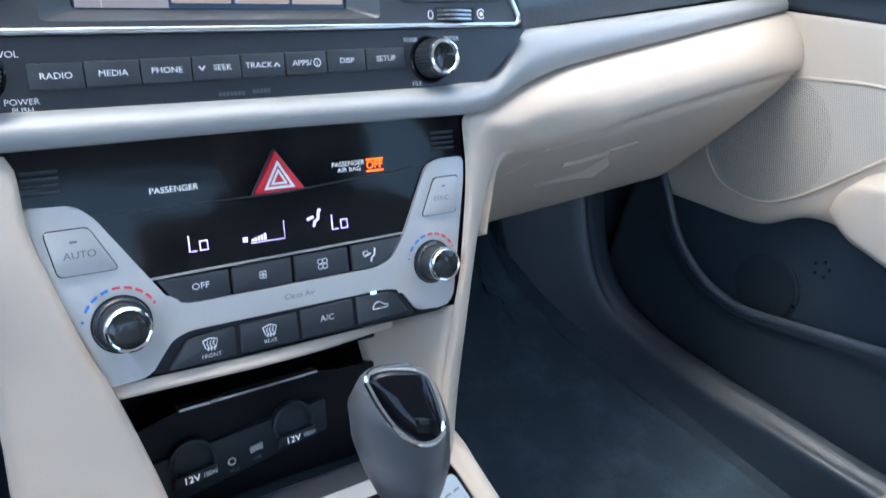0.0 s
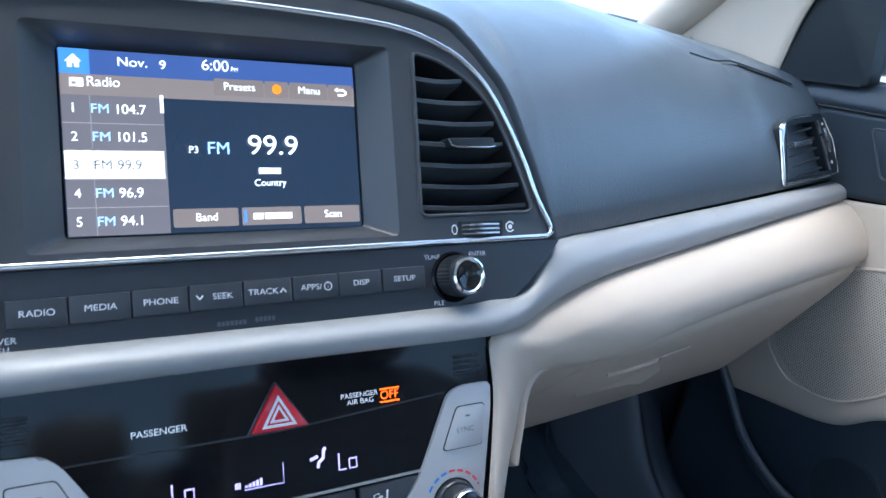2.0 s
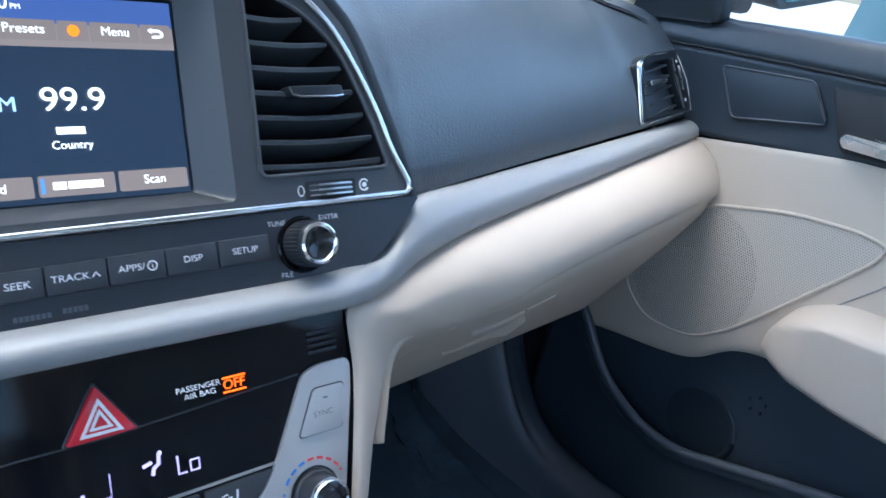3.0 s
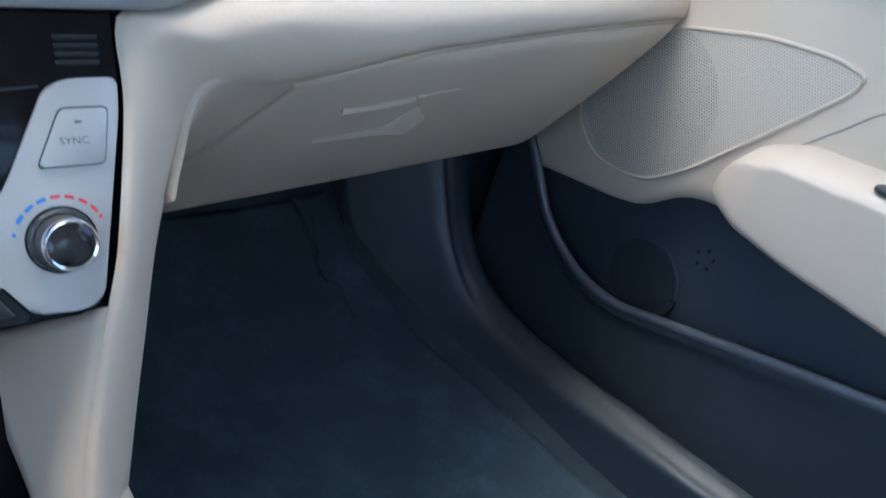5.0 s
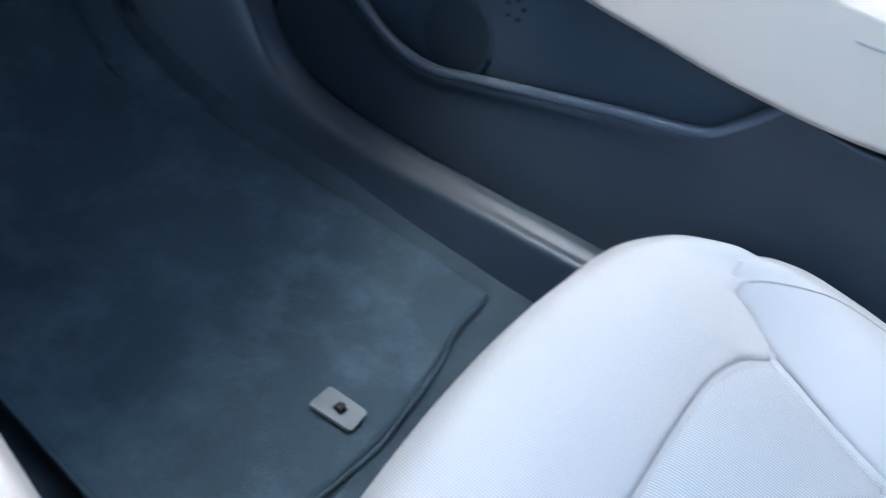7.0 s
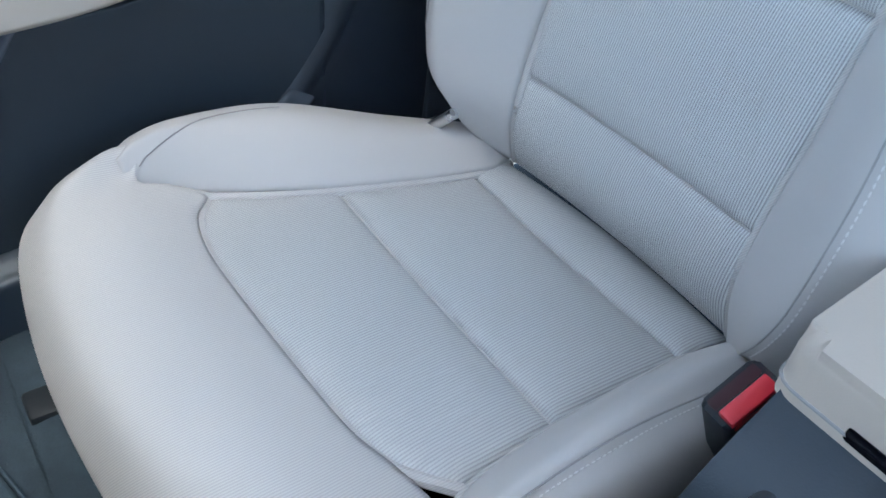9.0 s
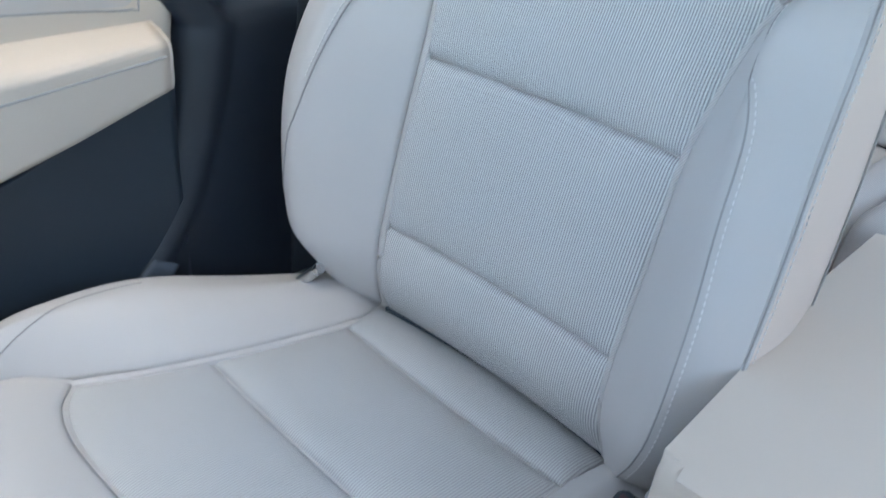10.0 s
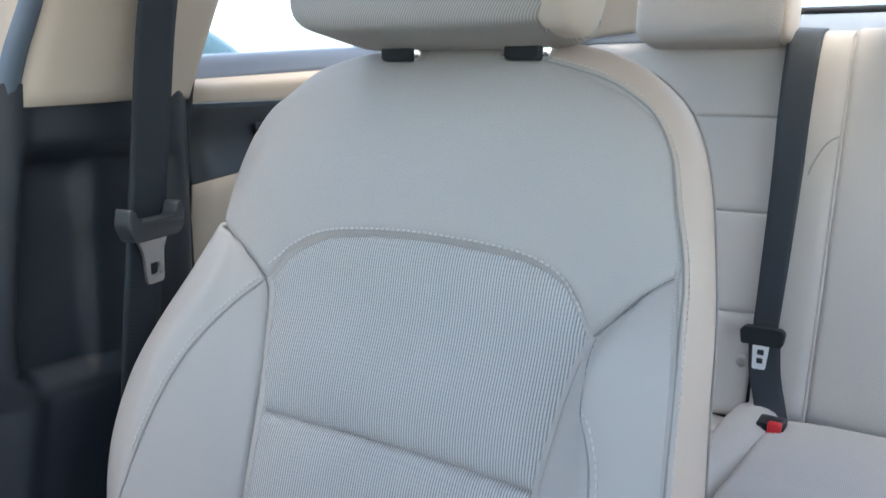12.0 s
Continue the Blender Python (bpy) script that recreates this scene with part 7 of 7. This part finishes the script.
# ---------------------------------------------------------------- centre pillar and front belt
pil = thing("door_pillar", (0.72, -0.8, 0.0), "door pillar with black lower and beige upper trim", "pillar", kind="structure")
lowp = []
for z in (0.02, 0.10, 0.16, 0.20, 0.25, 0.31, 0.37, 0.405, 0.416, 0.424, 0.432, 0.440, 0.448, 0.48, 0.52, 0.58, 0.625, 0.640, 0.652, 0.67, 0.686, 0.700):
    dent = float(np.interp(z, [0.16, 0.410, 0.424, 0.440, 0.52, 0.625, 0.650], [0, 0.0, 0.006, 0.022, 0.026, 0.026, 0.002]))
    ry_ = float(np.interp(z, [0.02, 0.10, 0.164, 0.201, 0.253, 0.309, 0.366, 0.416, 0.448, 0.515, 0.58, 0.70], [-0.565, -0.580, -0.611, -0.643, -0.674, -0.695, -0.709, -0.717, -0.694, -0.699, -0.706, -0.722]))
    xr = float(np.interp(z, [0.05, 0.145, 0.22, 0.30, 0.40], [0.674, 0.684, 0.692, 0.698, 0.700]))
    lowp.append([(xr + 0.045, ry_ + 0.040, z), (xr + 0.016, ry_ + 0.030, z), (xr + 0.005, ry_ + 0.016, z), (xr, ry_, z), (xr + 0.001, ry_ - 0.012, z), (xr + 0.004 + dent * 0.5, ry_ - 0.022, z), (xr + 0.004 + dent, ry_ - 0.034, z),
                 (0.704 + dent, -0.785, z), (0.704 + dent * 0.6, -0.805, z), (0.704 + dent * 0.5, -0.86, z), (0.702, -0.895, z), (0.720, -0.918, z), (0.745, -0.925, z)])
PILLAR = mat("grained_pillar_plastic", (0.014, 0.019, 0.027), 0.42, bump=0.2, bscale=800, var=0.12, spec=0.6)
skin("lower_trim", lowp, PILLAR, pil, "black grained lower trim", nt=80, ns=120, toward=(0.2, -0.7, 0.5), thick=0.003)
upp = []
for z in (0.690, 0.75, 0.85, 0.95, 1.06):
    d = (z - 0.69)
    low = 0.010 if d < 0.01 else 0.0
    upp.append([(0.742 - 0.12 * d, -0.716 - 0.16 * d, z - low), (0.716 - 0.16 * d, -0.722 - 0.18 * d, z - low), (0.697 - 0.2 * d, -0.738 - 0.2 * d, z - 0.9 * low), (0.697 - 0.22 * d, -0.80 - 0.2 * d, z - 0.5 * low), (0.699 - 0.22 * d, -0.865 - 0.26 * d, z), (0.712 - 0.18 * d, -0.915 - 0.28 * d, z), (0.742 - 0.12 * d, -0.922 - 0.28 * d, z)])
skin("upper_trim", upp, BEIGE, pil, "smooth beige upper trim", nt=40, ns=24, toward=(0.2, -0.7, 0.8), thick=0.003)
part("pillar_core", block(0.734, 0.760, -0.940, -0.890, 0.0, 0.70, 0.004), BLACK, pil)
part("door_seal", sweep([tuple(p) for p in spline([(0.716, -0.715, 0.62), (0.712, -0.722, 0.68), (0.704, -0.728, 0.725), (0.693, -0.742, 0.775), (0.668, -0.774, 0.90), (0.646, -0.805, 1.02)], 40)], 0.012, 12, flat=0.8), mat("flocked_seal", (0.10, 0.13, 0.17), 0.6, bump=0.2, var=0.08), pil, "blue-grey flocked door seal")
part("door_seal", sweep([tuple(p) for p in spline([(0.728, -0.575, 0.15), (0.730, -0.642, 0.26), (0.730, -0.672, 0.40), (0.728, -0.678, 0.52), (0.726, -0.696, 0.70), (0.714, -0.725, 0.84), (0.690, -0.765, 1.02)], 60)], 0.007, 12), RUBBER, pil, "black rubber door seal")
part("door_seal", sweep([tuple(p) for p in spline([(0.722, -0.915, 0.05), (0.724, -0.918, 0.40), (0.724, -0.922, 0.70), (0.69, -1.00, 1.02)], 40)], 0.008, 12), RUBBER, pil, "black rubber door seal")


def webbing(name, path, wdir, width, parent, material=BELT, label="", narrow=1.0):
    w = Vector(wdir).normalized() * width / 2
    p = spline(path, 60)
    if narrow != 1.0:
        k = [1 + (narrow - 1) * i / 59 for i in range(60)]
        return skin(name, [[tuple(Vector(q) + w * (a * f)) for q, f in zip(p, k)] for a in (-1, 0, 1)], material, parent, label, nt=60, ns=7, thick=0.0014)
    return skin(name, [[tuple(Vector(q) - w) for q in p], [tuple(Vector(q)) for q in p], [tuple(Vector(q) + w) for q in p]], material, parent, label, nt=60, ns=7, thick=0.0014)


fb_ = thing("seat_belt", (0.67, -0.83, 0.1), "black front seat belt hanging on the pillar with a steel tongue", "seat belt")
webbing("webbing", [(0.612, -0.905, 1.04), (0.648, -0.862, 0.90), (0.662, -0.842, 0.78), (0.668, -0.832, 0.66), (0.672, -0.826, 0.575), (0.680, -0.815, 0.40), (0.683, -0.81, 0.20), (0.684, -0.81, 0.10)], (0.12, -1, 0.03), 0.047, fb_, label="black webbing")
TO = Vector((0.655, -0.818, 0.574))
TU = Vector((0.25, -0.968, 0.02)).normalized()
TV = Vector((-0.02, 0.06, 1)).normalized()
TN = TU.cross(TV).normalized()
TF = lambda u, v, n: TO + TU * u + TV * v + TN * n
part("tongue_grip", prism(rounded([(-0.033, -0.012), (0.033, -0.012), (0.041, 0.004), (0.037, 0.020), (0.030, 0.018), (0.027, 0.006), (-0.027, 0.006), (-0.030, 0.018), (-0.037, 0.020), (-0.041, 0.004)], 0.006, 4), TF, -0.007, 0.009, 0.0025), GREYPLA, fb_, "dark plastic grip")
part("tongue_plate", plate(rounded([(-0.022, -0.010), (-0.014, -0.026), (-0.012, -0.056), (0.012, -0.056), (0.014, -0.026), (0.022, -0.010)], 0.005, 4), [rounded([(-0.007, -0.036), (0.006, -0.036), (0.006, -0.048), (-0.007, -0.048)], 0.001, 2)], TF, -0.0015, 0.0015), STEEL, fb_, "steel tongue")

# ---------------------------------------------------------------- rear door seen past the seat
rd = thing("rear_door", (0.75, -1.25, 0.1), "closed rear door with beige and black trim", "car door")
ry = (-0.925, -1.05, -1.25, -1.55)
tr = lambda z0, dz, x: [(x, y, z0 + dz * (-(y + 0.925))) for y in ry]
skin("outer_ledge", [tr(0.735, 0.10, 0.775), tr(0.730, 0.10, 0.757), tr(0.706, 0.10, 0.748)], mat("blue_grey_seal", (0.17, 0.20, 0.26), 0.35, var=0.05), rd, "blue-grey outer window seal", nt=20, ns=10, toward=(0.3, -1, 1.2), thick=0.003)
skin("top_trim", [tr(0.709, 0.09, 0.752), tr(0.706, 0.09, 0.733), tr(0.700, 0.085, 0.722), tr(0.685, 0.04, 0.722)], BEIGE, rd, "beige window ledge", nt=20, ns=16, toward=(0.3, -1, 0.9), thick=0.003)
skin("dark_panel", [tr(0.684, 0.04, 0.724), tr(0.64, 0.04, 0.730), tr(0.596, 0.14, 0.722)], PILLAR, rd, "black panel with the handle", nt=20, ns=16, toward=(0.2, -1, 0.6), thick=0.003)
skin("lower_trim", [tr(0.598, 0.14, 0.721), tr(0.50, 0.1, 0.728), tr(0.30, 0.05, 0.72), tr(0.02, 0, 0.715)], BEIGE, rd, "beige lower trim", nt=20, ns=16, toward=(0.2, -1, 0.6), thick=0.003)
part("handle_cup", prism(rounded([(-1.018, 0.664), (-1.16, 0.672), (-1.16, 0.645), (-1.022, 0.648)], 0.006, 3), D(0.728), 0.0, 0.006, 0.001), RUBBER, rd, "dark handle recess")
part("rear_glass", block(0.756, 0.760, -1.75, -0.93, 0.70, 1.02, 0.001), GLASS, rd, "clear rear side window")
bpy.data.objects["rear_glass"].visible_shadow = False

# ---------------------------------------------------------------- rear bench
rear = thing("rear_seat", (0.0, -1.5, 0.0), "grey-beige vinyl rear bench with pleated backrests", "car seat")
yr = lambda z: -1.555 - 0.22 * (z - 0.25)


def rear_pad(name, x0, x1, z0, z1, bow=0.018, lab="", mt=SEAT, top=False, vert=0.020):
    rows = []
    for z in np.linspace(z0, z1, 5):
        rows.append([(x, yr(z) + bow * (1 - ((x - (x0 + x1) / 2) / ((x1 - x0) / 2)) ** 4), z) for x in np.linspace(x0, x1, 7)])
    if top:
        rows.append([(x, yr(z1) - 0.06, z1 + 0.012) for x in np.linspace(x0, x1, 7)])
    skin(name, rows, mt, rear, lab, nt=40, ns=30, toward=(0.2, 0, 0.5), roll=vert, depth=0.0028, edges="023" if top else "0123", thick=0.006)


# outer backrest, stacked pleats, its border, and the centre backrest
for z0, z1 in ((0.235, 0.388), (0.388, 0.537), (0.537, 0.681)):
    rear_pad("back_pad", 0.255, 0.560, z0, z1, 0.012, "pleated back pad")
rear_pad("back_top", 0.250, 0.600, 0.681, 0.790, 0.012, "plain back top", top=True)
rear_pad("back_border", 0.560, 0.66, 0.235, 0.681, 0.030, "side border")
rear_pad("back_inner", 0.174, 0.252, 0.235, 0.795, 0.006, "plain inner border", top=True, vert=0.008)
part("seam", sweep([(x, yr(z) + 0.0065, z) for x, z in spline([(0.211, 0.598), (0.206, 0.616), (0.197, 0.636), (0.188, 0.648), (0.176, 0.655)], 24)], 0.0014, 6), SEAM, rear, "curved seam")
rear_pad("back_centre", -0.15, 0.174, 0.235, 0.798, 0.006, "centre backrest", top=True, vert=0.008)
rear_pad("back_pad", -0.62, -0.15, 0.235, 0.790, 0.02, "driver side backrest", top=True)
part("welt", sweep([(0.174, yr(z) - 0.0012, z) for z in (0.24, 0.35, 0.50, 0.65, 0.78, 0.80)], 0.0026, 10), SEAT, rear)
# cushions
def rear_cushion(x0, x1, y0, y1, z, lab):
    rows = [[(x, y0 + 0.005, 0.12) for x in np.linspace(x0, x1, 7)], [(x, y0, z - 0.04) for x in np.linspace(x0, x1, 7)]]
    for y in np.linspace(y0 - 0.03, y1, 5):
        rows.append([(x, y, z + 0.006 - 0.06 * (y0 - y) + 0.008 * (1 - ((x - (x0 + x1) / 2) / ((x1 - x0) / 2)) ** 4)) for x in np.linspace(x0, x1, 7)])
    skin("cushion_pad", rows, SEAT, rear, lab, nt=40, ns=44, toward=(0.2, -0.4, 0.8), roll=0.022, depth=0.006, edges="123", thick=0.006)


rear_cushion(0.262, 0.66, -1.190, -1.56, 0.244, "dished outer cushion")
edge = [(0.250, -1.20, 0.18), (0.248, -1.225, 0.226), (0.246, -1.30, 0.234), (0.240, -1.40, 0.238), (0.236, -1.49, 0.244), (0.234, -1.545, 0.242)]
part("cushion_edge", sweep([tuple(p) for p in spline(edge, 40)], 0.036, 22, flat=0.62, up=(0, 0, 1)), SEAT, rear, "raised rounded cushion edge")
rear_cushion(-0.16, 0.214, -1.170, -1.535, 0.268, "full centre cushion")
rear_cushion(-0.62, -0.16, -1.190, -1.56, 0.258, "driver side cushion")
part("bench_base", block(-0.66, 0.68, -1.58, -1.20, 0.0, 0.16, 0.01), CARPET, rear, "dark base")
part("headrest", cushion_box(0.371, -1.655, 0.870, 0.112, 0.052, 0.087, 8.0, 56, 8), HEAD_CLOTH, rear, "woven rear headrest")
part("headrest_side", cushion_box(0.2655, -1.662, 0.872, 0.012, 0.050, 0.084, 5.0, 30, 8), BEIGE_SOFT, rear, "beige vinyl headrest side")
part("headrest", cushion_box(0.030, -1.665, 0.868, 0.105, 0.050, 0.072, 4.0, 40, 8), BEIGE_SOFT, rear, "beige centre headrest")
part("headrest", cushion_box(-0.371, -1.655, 0.870, 0.112, 0.052, 0.087, 8.0, 56, 8), HEAD_CLOTH, rear, "woven rear headrest")
part("belt_button", lathe([(0.0, 0.008), (0.006, 0.007), (0.009, 0.003), (0.009, 0.0)], lambda u, v, n: Vector((u, -1.588 + n + 0.02, v)), 0.268, 0.318, 20), SEAT, rear, "covered button")
rb = thing("seat_belt", (0.22, -1.56, 0.2), "dark rear centre seat belt lying down the backrest", "seat belt")
webbing("webbing", [(0.238, -1.70, 0.815), (0.238, -1.655, 0.795), (0.2365, -1.615, 0.70), (0.2345, -1.590, 0.58), (0.236, -1.566, 0.44), (0.237, -1.553, 0.375)], (1, 0.0, 0.06), 0.050, rb, label="dark webbing", narrow=0.70)
webbing("webbing", [(0.236, -1.550, 0.360), (0.230, -1.545, 0.31), (0.214, -1.530, 0.255), (0.208, -1.500, 0.235)], (1, 0.2, 0.05), 0.044, rb, label="dark webbing")
RF = lambda u, v, n: Vector((0.238 - u * 0.82, -1.545 + n, 0.362 + v))
part("tongue_grip", plate(rounded([(-0.034, -0.008), (0.034, -0.008), (0.038, 0.012), (0.030, 0.018), (-0.030, 0.018), (-0.038, 0.012)], 0.004, 4), [], RF, -0.008, 0.008), BLACK, rb, "dark plastic grip")
part("tongue_plate", plate(rounded([(-0.014, -0.008), (-0.012, -0.044), (0.010, -0.044), (0.014, -0.008)], 0.003, 4), [rounded([(-0.006, -0.014), (0.006, -0.014), (0.006, -0.023), (-0.006, -0.023)], 0.001, 2), rounded([(-0.006, -0.027), (0.005, -0.027), (0.005, -0.036), (-0.006, -0.036)], 0.001, 2)], RF, 0.004, 0.007), mat("bright_zinc", (0.80, 0.81, 0.82), 0.45, metal=0.25, var=0.03), rb, "bright steel tongue")
bb = thing("belt_buckle", (0.195, -1.47, 0.22), "small black rear belt buckle with a red button", "belt buckle")
part("buckle_body", block(0.186, 0.222, -1.500, -1.462, 0.225, 0.268, 0.004), BLACK, bb, "black body")
part("release_button", block(0.188, 0.206, -1.470, -1.456, 0.252, 0.271, 0.003), RED, bb, "red button")

# ---------------------------------------------------------------- body shell
shell = thing("car_body", (0, -0.6, 0), "closed car cabin with a pale headliner and large windows", "car body", kind="structure")
skin("headliner", [[(-0.52, y, z), (-0.35, y, z + 0.03), (0, y, z + 0.045), (0.35, y, z + 0.03), (0.52, y, z)] for y, z in ((-0.06, 0.985), (-0.25, 1.035), (-0.6, 1.065), (-1.1, 1.06), (-1.55, 1.02))], HEADLINER, shell, "pale cloth headliner", nt=30, ns=20, toward=(0, -0.6, 0.5), thick=0.02)
for s in (1, -1):
    part("roof_rail", sweep([tuple(p) for p in spline([(0.74 * s, 0.42, 0.60), (0.68 * s, 0.16, 0.80), (0.58 * s, -0.14, 1.01), (0.545 * s, -0.6, 1.055), (0.545 * s, -1.1, 1.05), (0.56 * s, -1.55, 1.01), (0.62 * s, -1.95, 0.80)], 60)], 0.040, 14, flat=0.8), BEIGE, shell, "beige roof rail and pillar")
skin("pillar_cover", [[(0.735, 0.47, 0.585), (0.715, 0.33, 0.592), (0.705, 0.185, 0.598)], [(0.71, 0.36, 0.68), (0.70, 0.26, 0.68), (0.70, 0.165, 0.68)], [(0.66, 0.20, 0.80), (0.665, 0.16, 0.80), (0.685, 0.10, 0.80)], [(0.61, 0.02, 0.92), (0.62, 0.0, 0.92), (0.64, -0.05, 0.92)]], BEIGE, shell, "beige windscreen pillar cover", nt=20, ns=20, toward=(0.2, -0.3, 0.8), thick=0.004)
# unseen wall on the driver's side, its height set to limit light from there
part("sill_left", block(-0.78, -0.70, -0.80, 0.5, -0.03, 0.34, 0.02, 3), CHARCOAL, shell, "unseen driver side lower trim")
part("trim_left", block(-0.77, -0.71, -0.80, 0.5, 0.342, 0.60, 0.02, 3), BEIGE, shell, "unseen driver side upper trim")
part("pillar_left", block(-0.78, -0.70, -2.0, -0.80, -0.03, 0.62, 0.02, 3), BEIGE, shell, "driver side rear trim")
part("windscreen_base", block(-0.70, 0.70, 0.54, 0.80, 0.50, 0.61, 0.01), BLACK, shell)
skin("windscreen", [[(-0.70, 0.55, 0.61), (0, 0.62, 0.61), (0.70, 0.55, 0.61)], [(-0.56, -0.05, 0.985), (0, -0.02, 1.03), (0.56, -0.05, 0.985)]], GLASS, shell, "clear windscreen", nt=20, ns=12, thick=0.004)
skin("rear_window", [[(-0.60, -1.98, 0.872), (0, -2.02, 0.872), (0.60, -1.98, 0.872)], [(-0.53, -1.56, 1.01), (0, -1.55, 1.06), (0.53, -1.56, 1.01)]], GLASS, shell, "clear rear window", nt=20, ns=12, thick=0.004)
for nm in ("windscreen", "rear_window"):
    bpy.data.objects[nm].visible_shadow = False
skin("rear_pillar", [[(0.68, -1.70, 0.78), (0.60, -1.74, 0.80), (0.505, -1.80, 0.82)], [(0.62, -1.66, 0.90), (0.56, -1.70, 0.92), (0.485, -1.76, 0.94)], [(0.57, -1.60, 1.00), (0.53, -1.62, 1.01), (0.47, -1.68, 1.02)]], BEIGE, shell, "beige rear pillar trim", nt=16, ns=12, toward=(0.2, -0.5, 0.8), thick=0.004)
skin("parcel_shelf", [[(-0.64, -1.69, 0.800), (0.0, -1.69, 0.800), (0.64, -1.69, 0.800)], [(-0.64, -1.84, 0.838), (0.0, -1.84, 0.838), (0.64, -1.84, 0.838)], [(-0.62, -1.985, 0.868), (0.0, -2.02, 0.868), (0.62, -1.985, 0.868)]],
     mat("grey_shelf_felt", (0.20, 0.215, 0.235), 0.9, bump=0.4, bscale=600, var=0.10), shell, "grey felt parcel shelf", nt=20, ns=12, toward=(0, -1.0, 1.2), thick=0.004)
part("window_seal", sweep([tuple(p) for p in spline([(-0.62, -1.972, 0.872), (0.0, -2.005, 0.872), (0.62, -1.972, 0.872)], 24)], 0.007, 10), RUBBER, shell, "black rear window seal")
part("rear_quarter", block(0.70, 0.76, -2.2, -1.60, 0.0, 0.84, 0.02), BEIGE, shell)
part("rear_wall", block(-0.76, 0.76, -2.2, -2.03, 0.0, 0.862, 0.01), CARPET, shell)

# ---------------------------------------------------------------- outside
gnd = bmesh.new()
bmesh.ops.create_grid(gnd, x_segments=8, y_segments=8, size=400)
for v in gnd.verts:
    v.co.z = -0.30
tagged(part("ground", gnd, mat("pale_concrete", (0.42, 0.41, 0.39), 0.85, bump=0.4, bscale=30, var=0.12, vscale=0.6)), "pale concrete ground of a parking area", "ground", kind="structure")

nb = thing("parked_car", (2.6, -1.2, -0.30), "white car parked alongside on the concrete", "car")
WHITE_PAINT = mat("white_car_paint", (0.78, 0.80, 0.82), 0.25, var=0.02, coat=0.5)
TEAL_GLASS = mat("tinted_car_glass", (0.05, 0.10, 0.11), 0.08, var=0.05)
body = [[(x, y, z) for x, z in ((1.75, -0.10), (1.72, 0.20), (1.76, 0.42), (1.86, top), (2.6, top + 0.05), (3.34, top), (3.44, 0.42), (3.48, 0.2), (3.45, -0.10))] for y, top in ((-3.45, 0.28), (-3.2, 0.50), (-2.2, 0.56), (0.2, 0.54), (1.0, 0.42), (1.25, 0.18))]
skin("body", body, WHITE_PAINT, nb, "white painted body", nt=60, ns=50, toward=(2.6, -1.2, 3.0), thick=0.01)
cabin = [[(x, y, z) for x, z in ((1.86, 0.52), (1.98, 0.78), (2.15, top), (2.6, top + 0.04), (3.05, top), (3.22, 0.78), (3.34, 0.52))] for y, top in ((-3.0, 0.54), (-2.3, 1.00), (-1.0, 1.04), (-0.5, 0.98), (0.4, 0.54))]
skin("cabin_glass", cabin, TEAL_GLASS, nb, "dark tinted windows", nt=40, ns=40, toward=(2.6, -1.2, 3.0), thick=0.01)
part("roof", cushion_box(2.6, -1.55, 1.02, 0.52, 0.85, 0.05, 3.0, 32), WHITE_PAINT, nb, "white roof")
for y in (-2.75, 0.35):
    for x in (1.80, 3.40):
        w = part("wheel", sweep([(x - 0.09, y, 0.02), (x + 0.09, y, 0.02)], 0.32, 28), RUBBER, nb, "black tyre")
        part("rim", sweep([(x - 0.095, y, 0.02), (x + 0.095, y, 0.02)], 0.20, 24), STEEL, w, "alloy rim")
wm = thing("door_mirror", (0.86, 0.10, 0.60), "dark door mirror outside the passenger window", "mirror")
MF = lambda u, v, n: Vector((0.96 + u, 0.10 - n + 0.15 * u, 0.73 + v))
part("mirror_housing", prism(rounded([(-0.165, -0.058), (-0.108, -0.098), (0.19, -0.068), (0.21, 0.07), (-0.10, 0.085)], 0.025, 6), MF, -0.09, 0.0, 0.012, 3), BLACK, wm, "dark housing")
part("mirror_glass", prism(rounded([(-0.154, -0.055), (-0.102, -0.088), (0.180, -0.060), (0.198, 0.060), (-0.094, 0.074)], 0.020, 6), MF, -0.001, 0.004), mat("mirror_glass", (0.62, 0.80, 0.84), 0.03, metal=1.0, var=0.0), wm, "blue-tinted mirror glass")
part("mirror_arm", block(0.75, 0.83, 0.10, 0.16, 0.62, 0.66, 0.01), BLACK, wm)
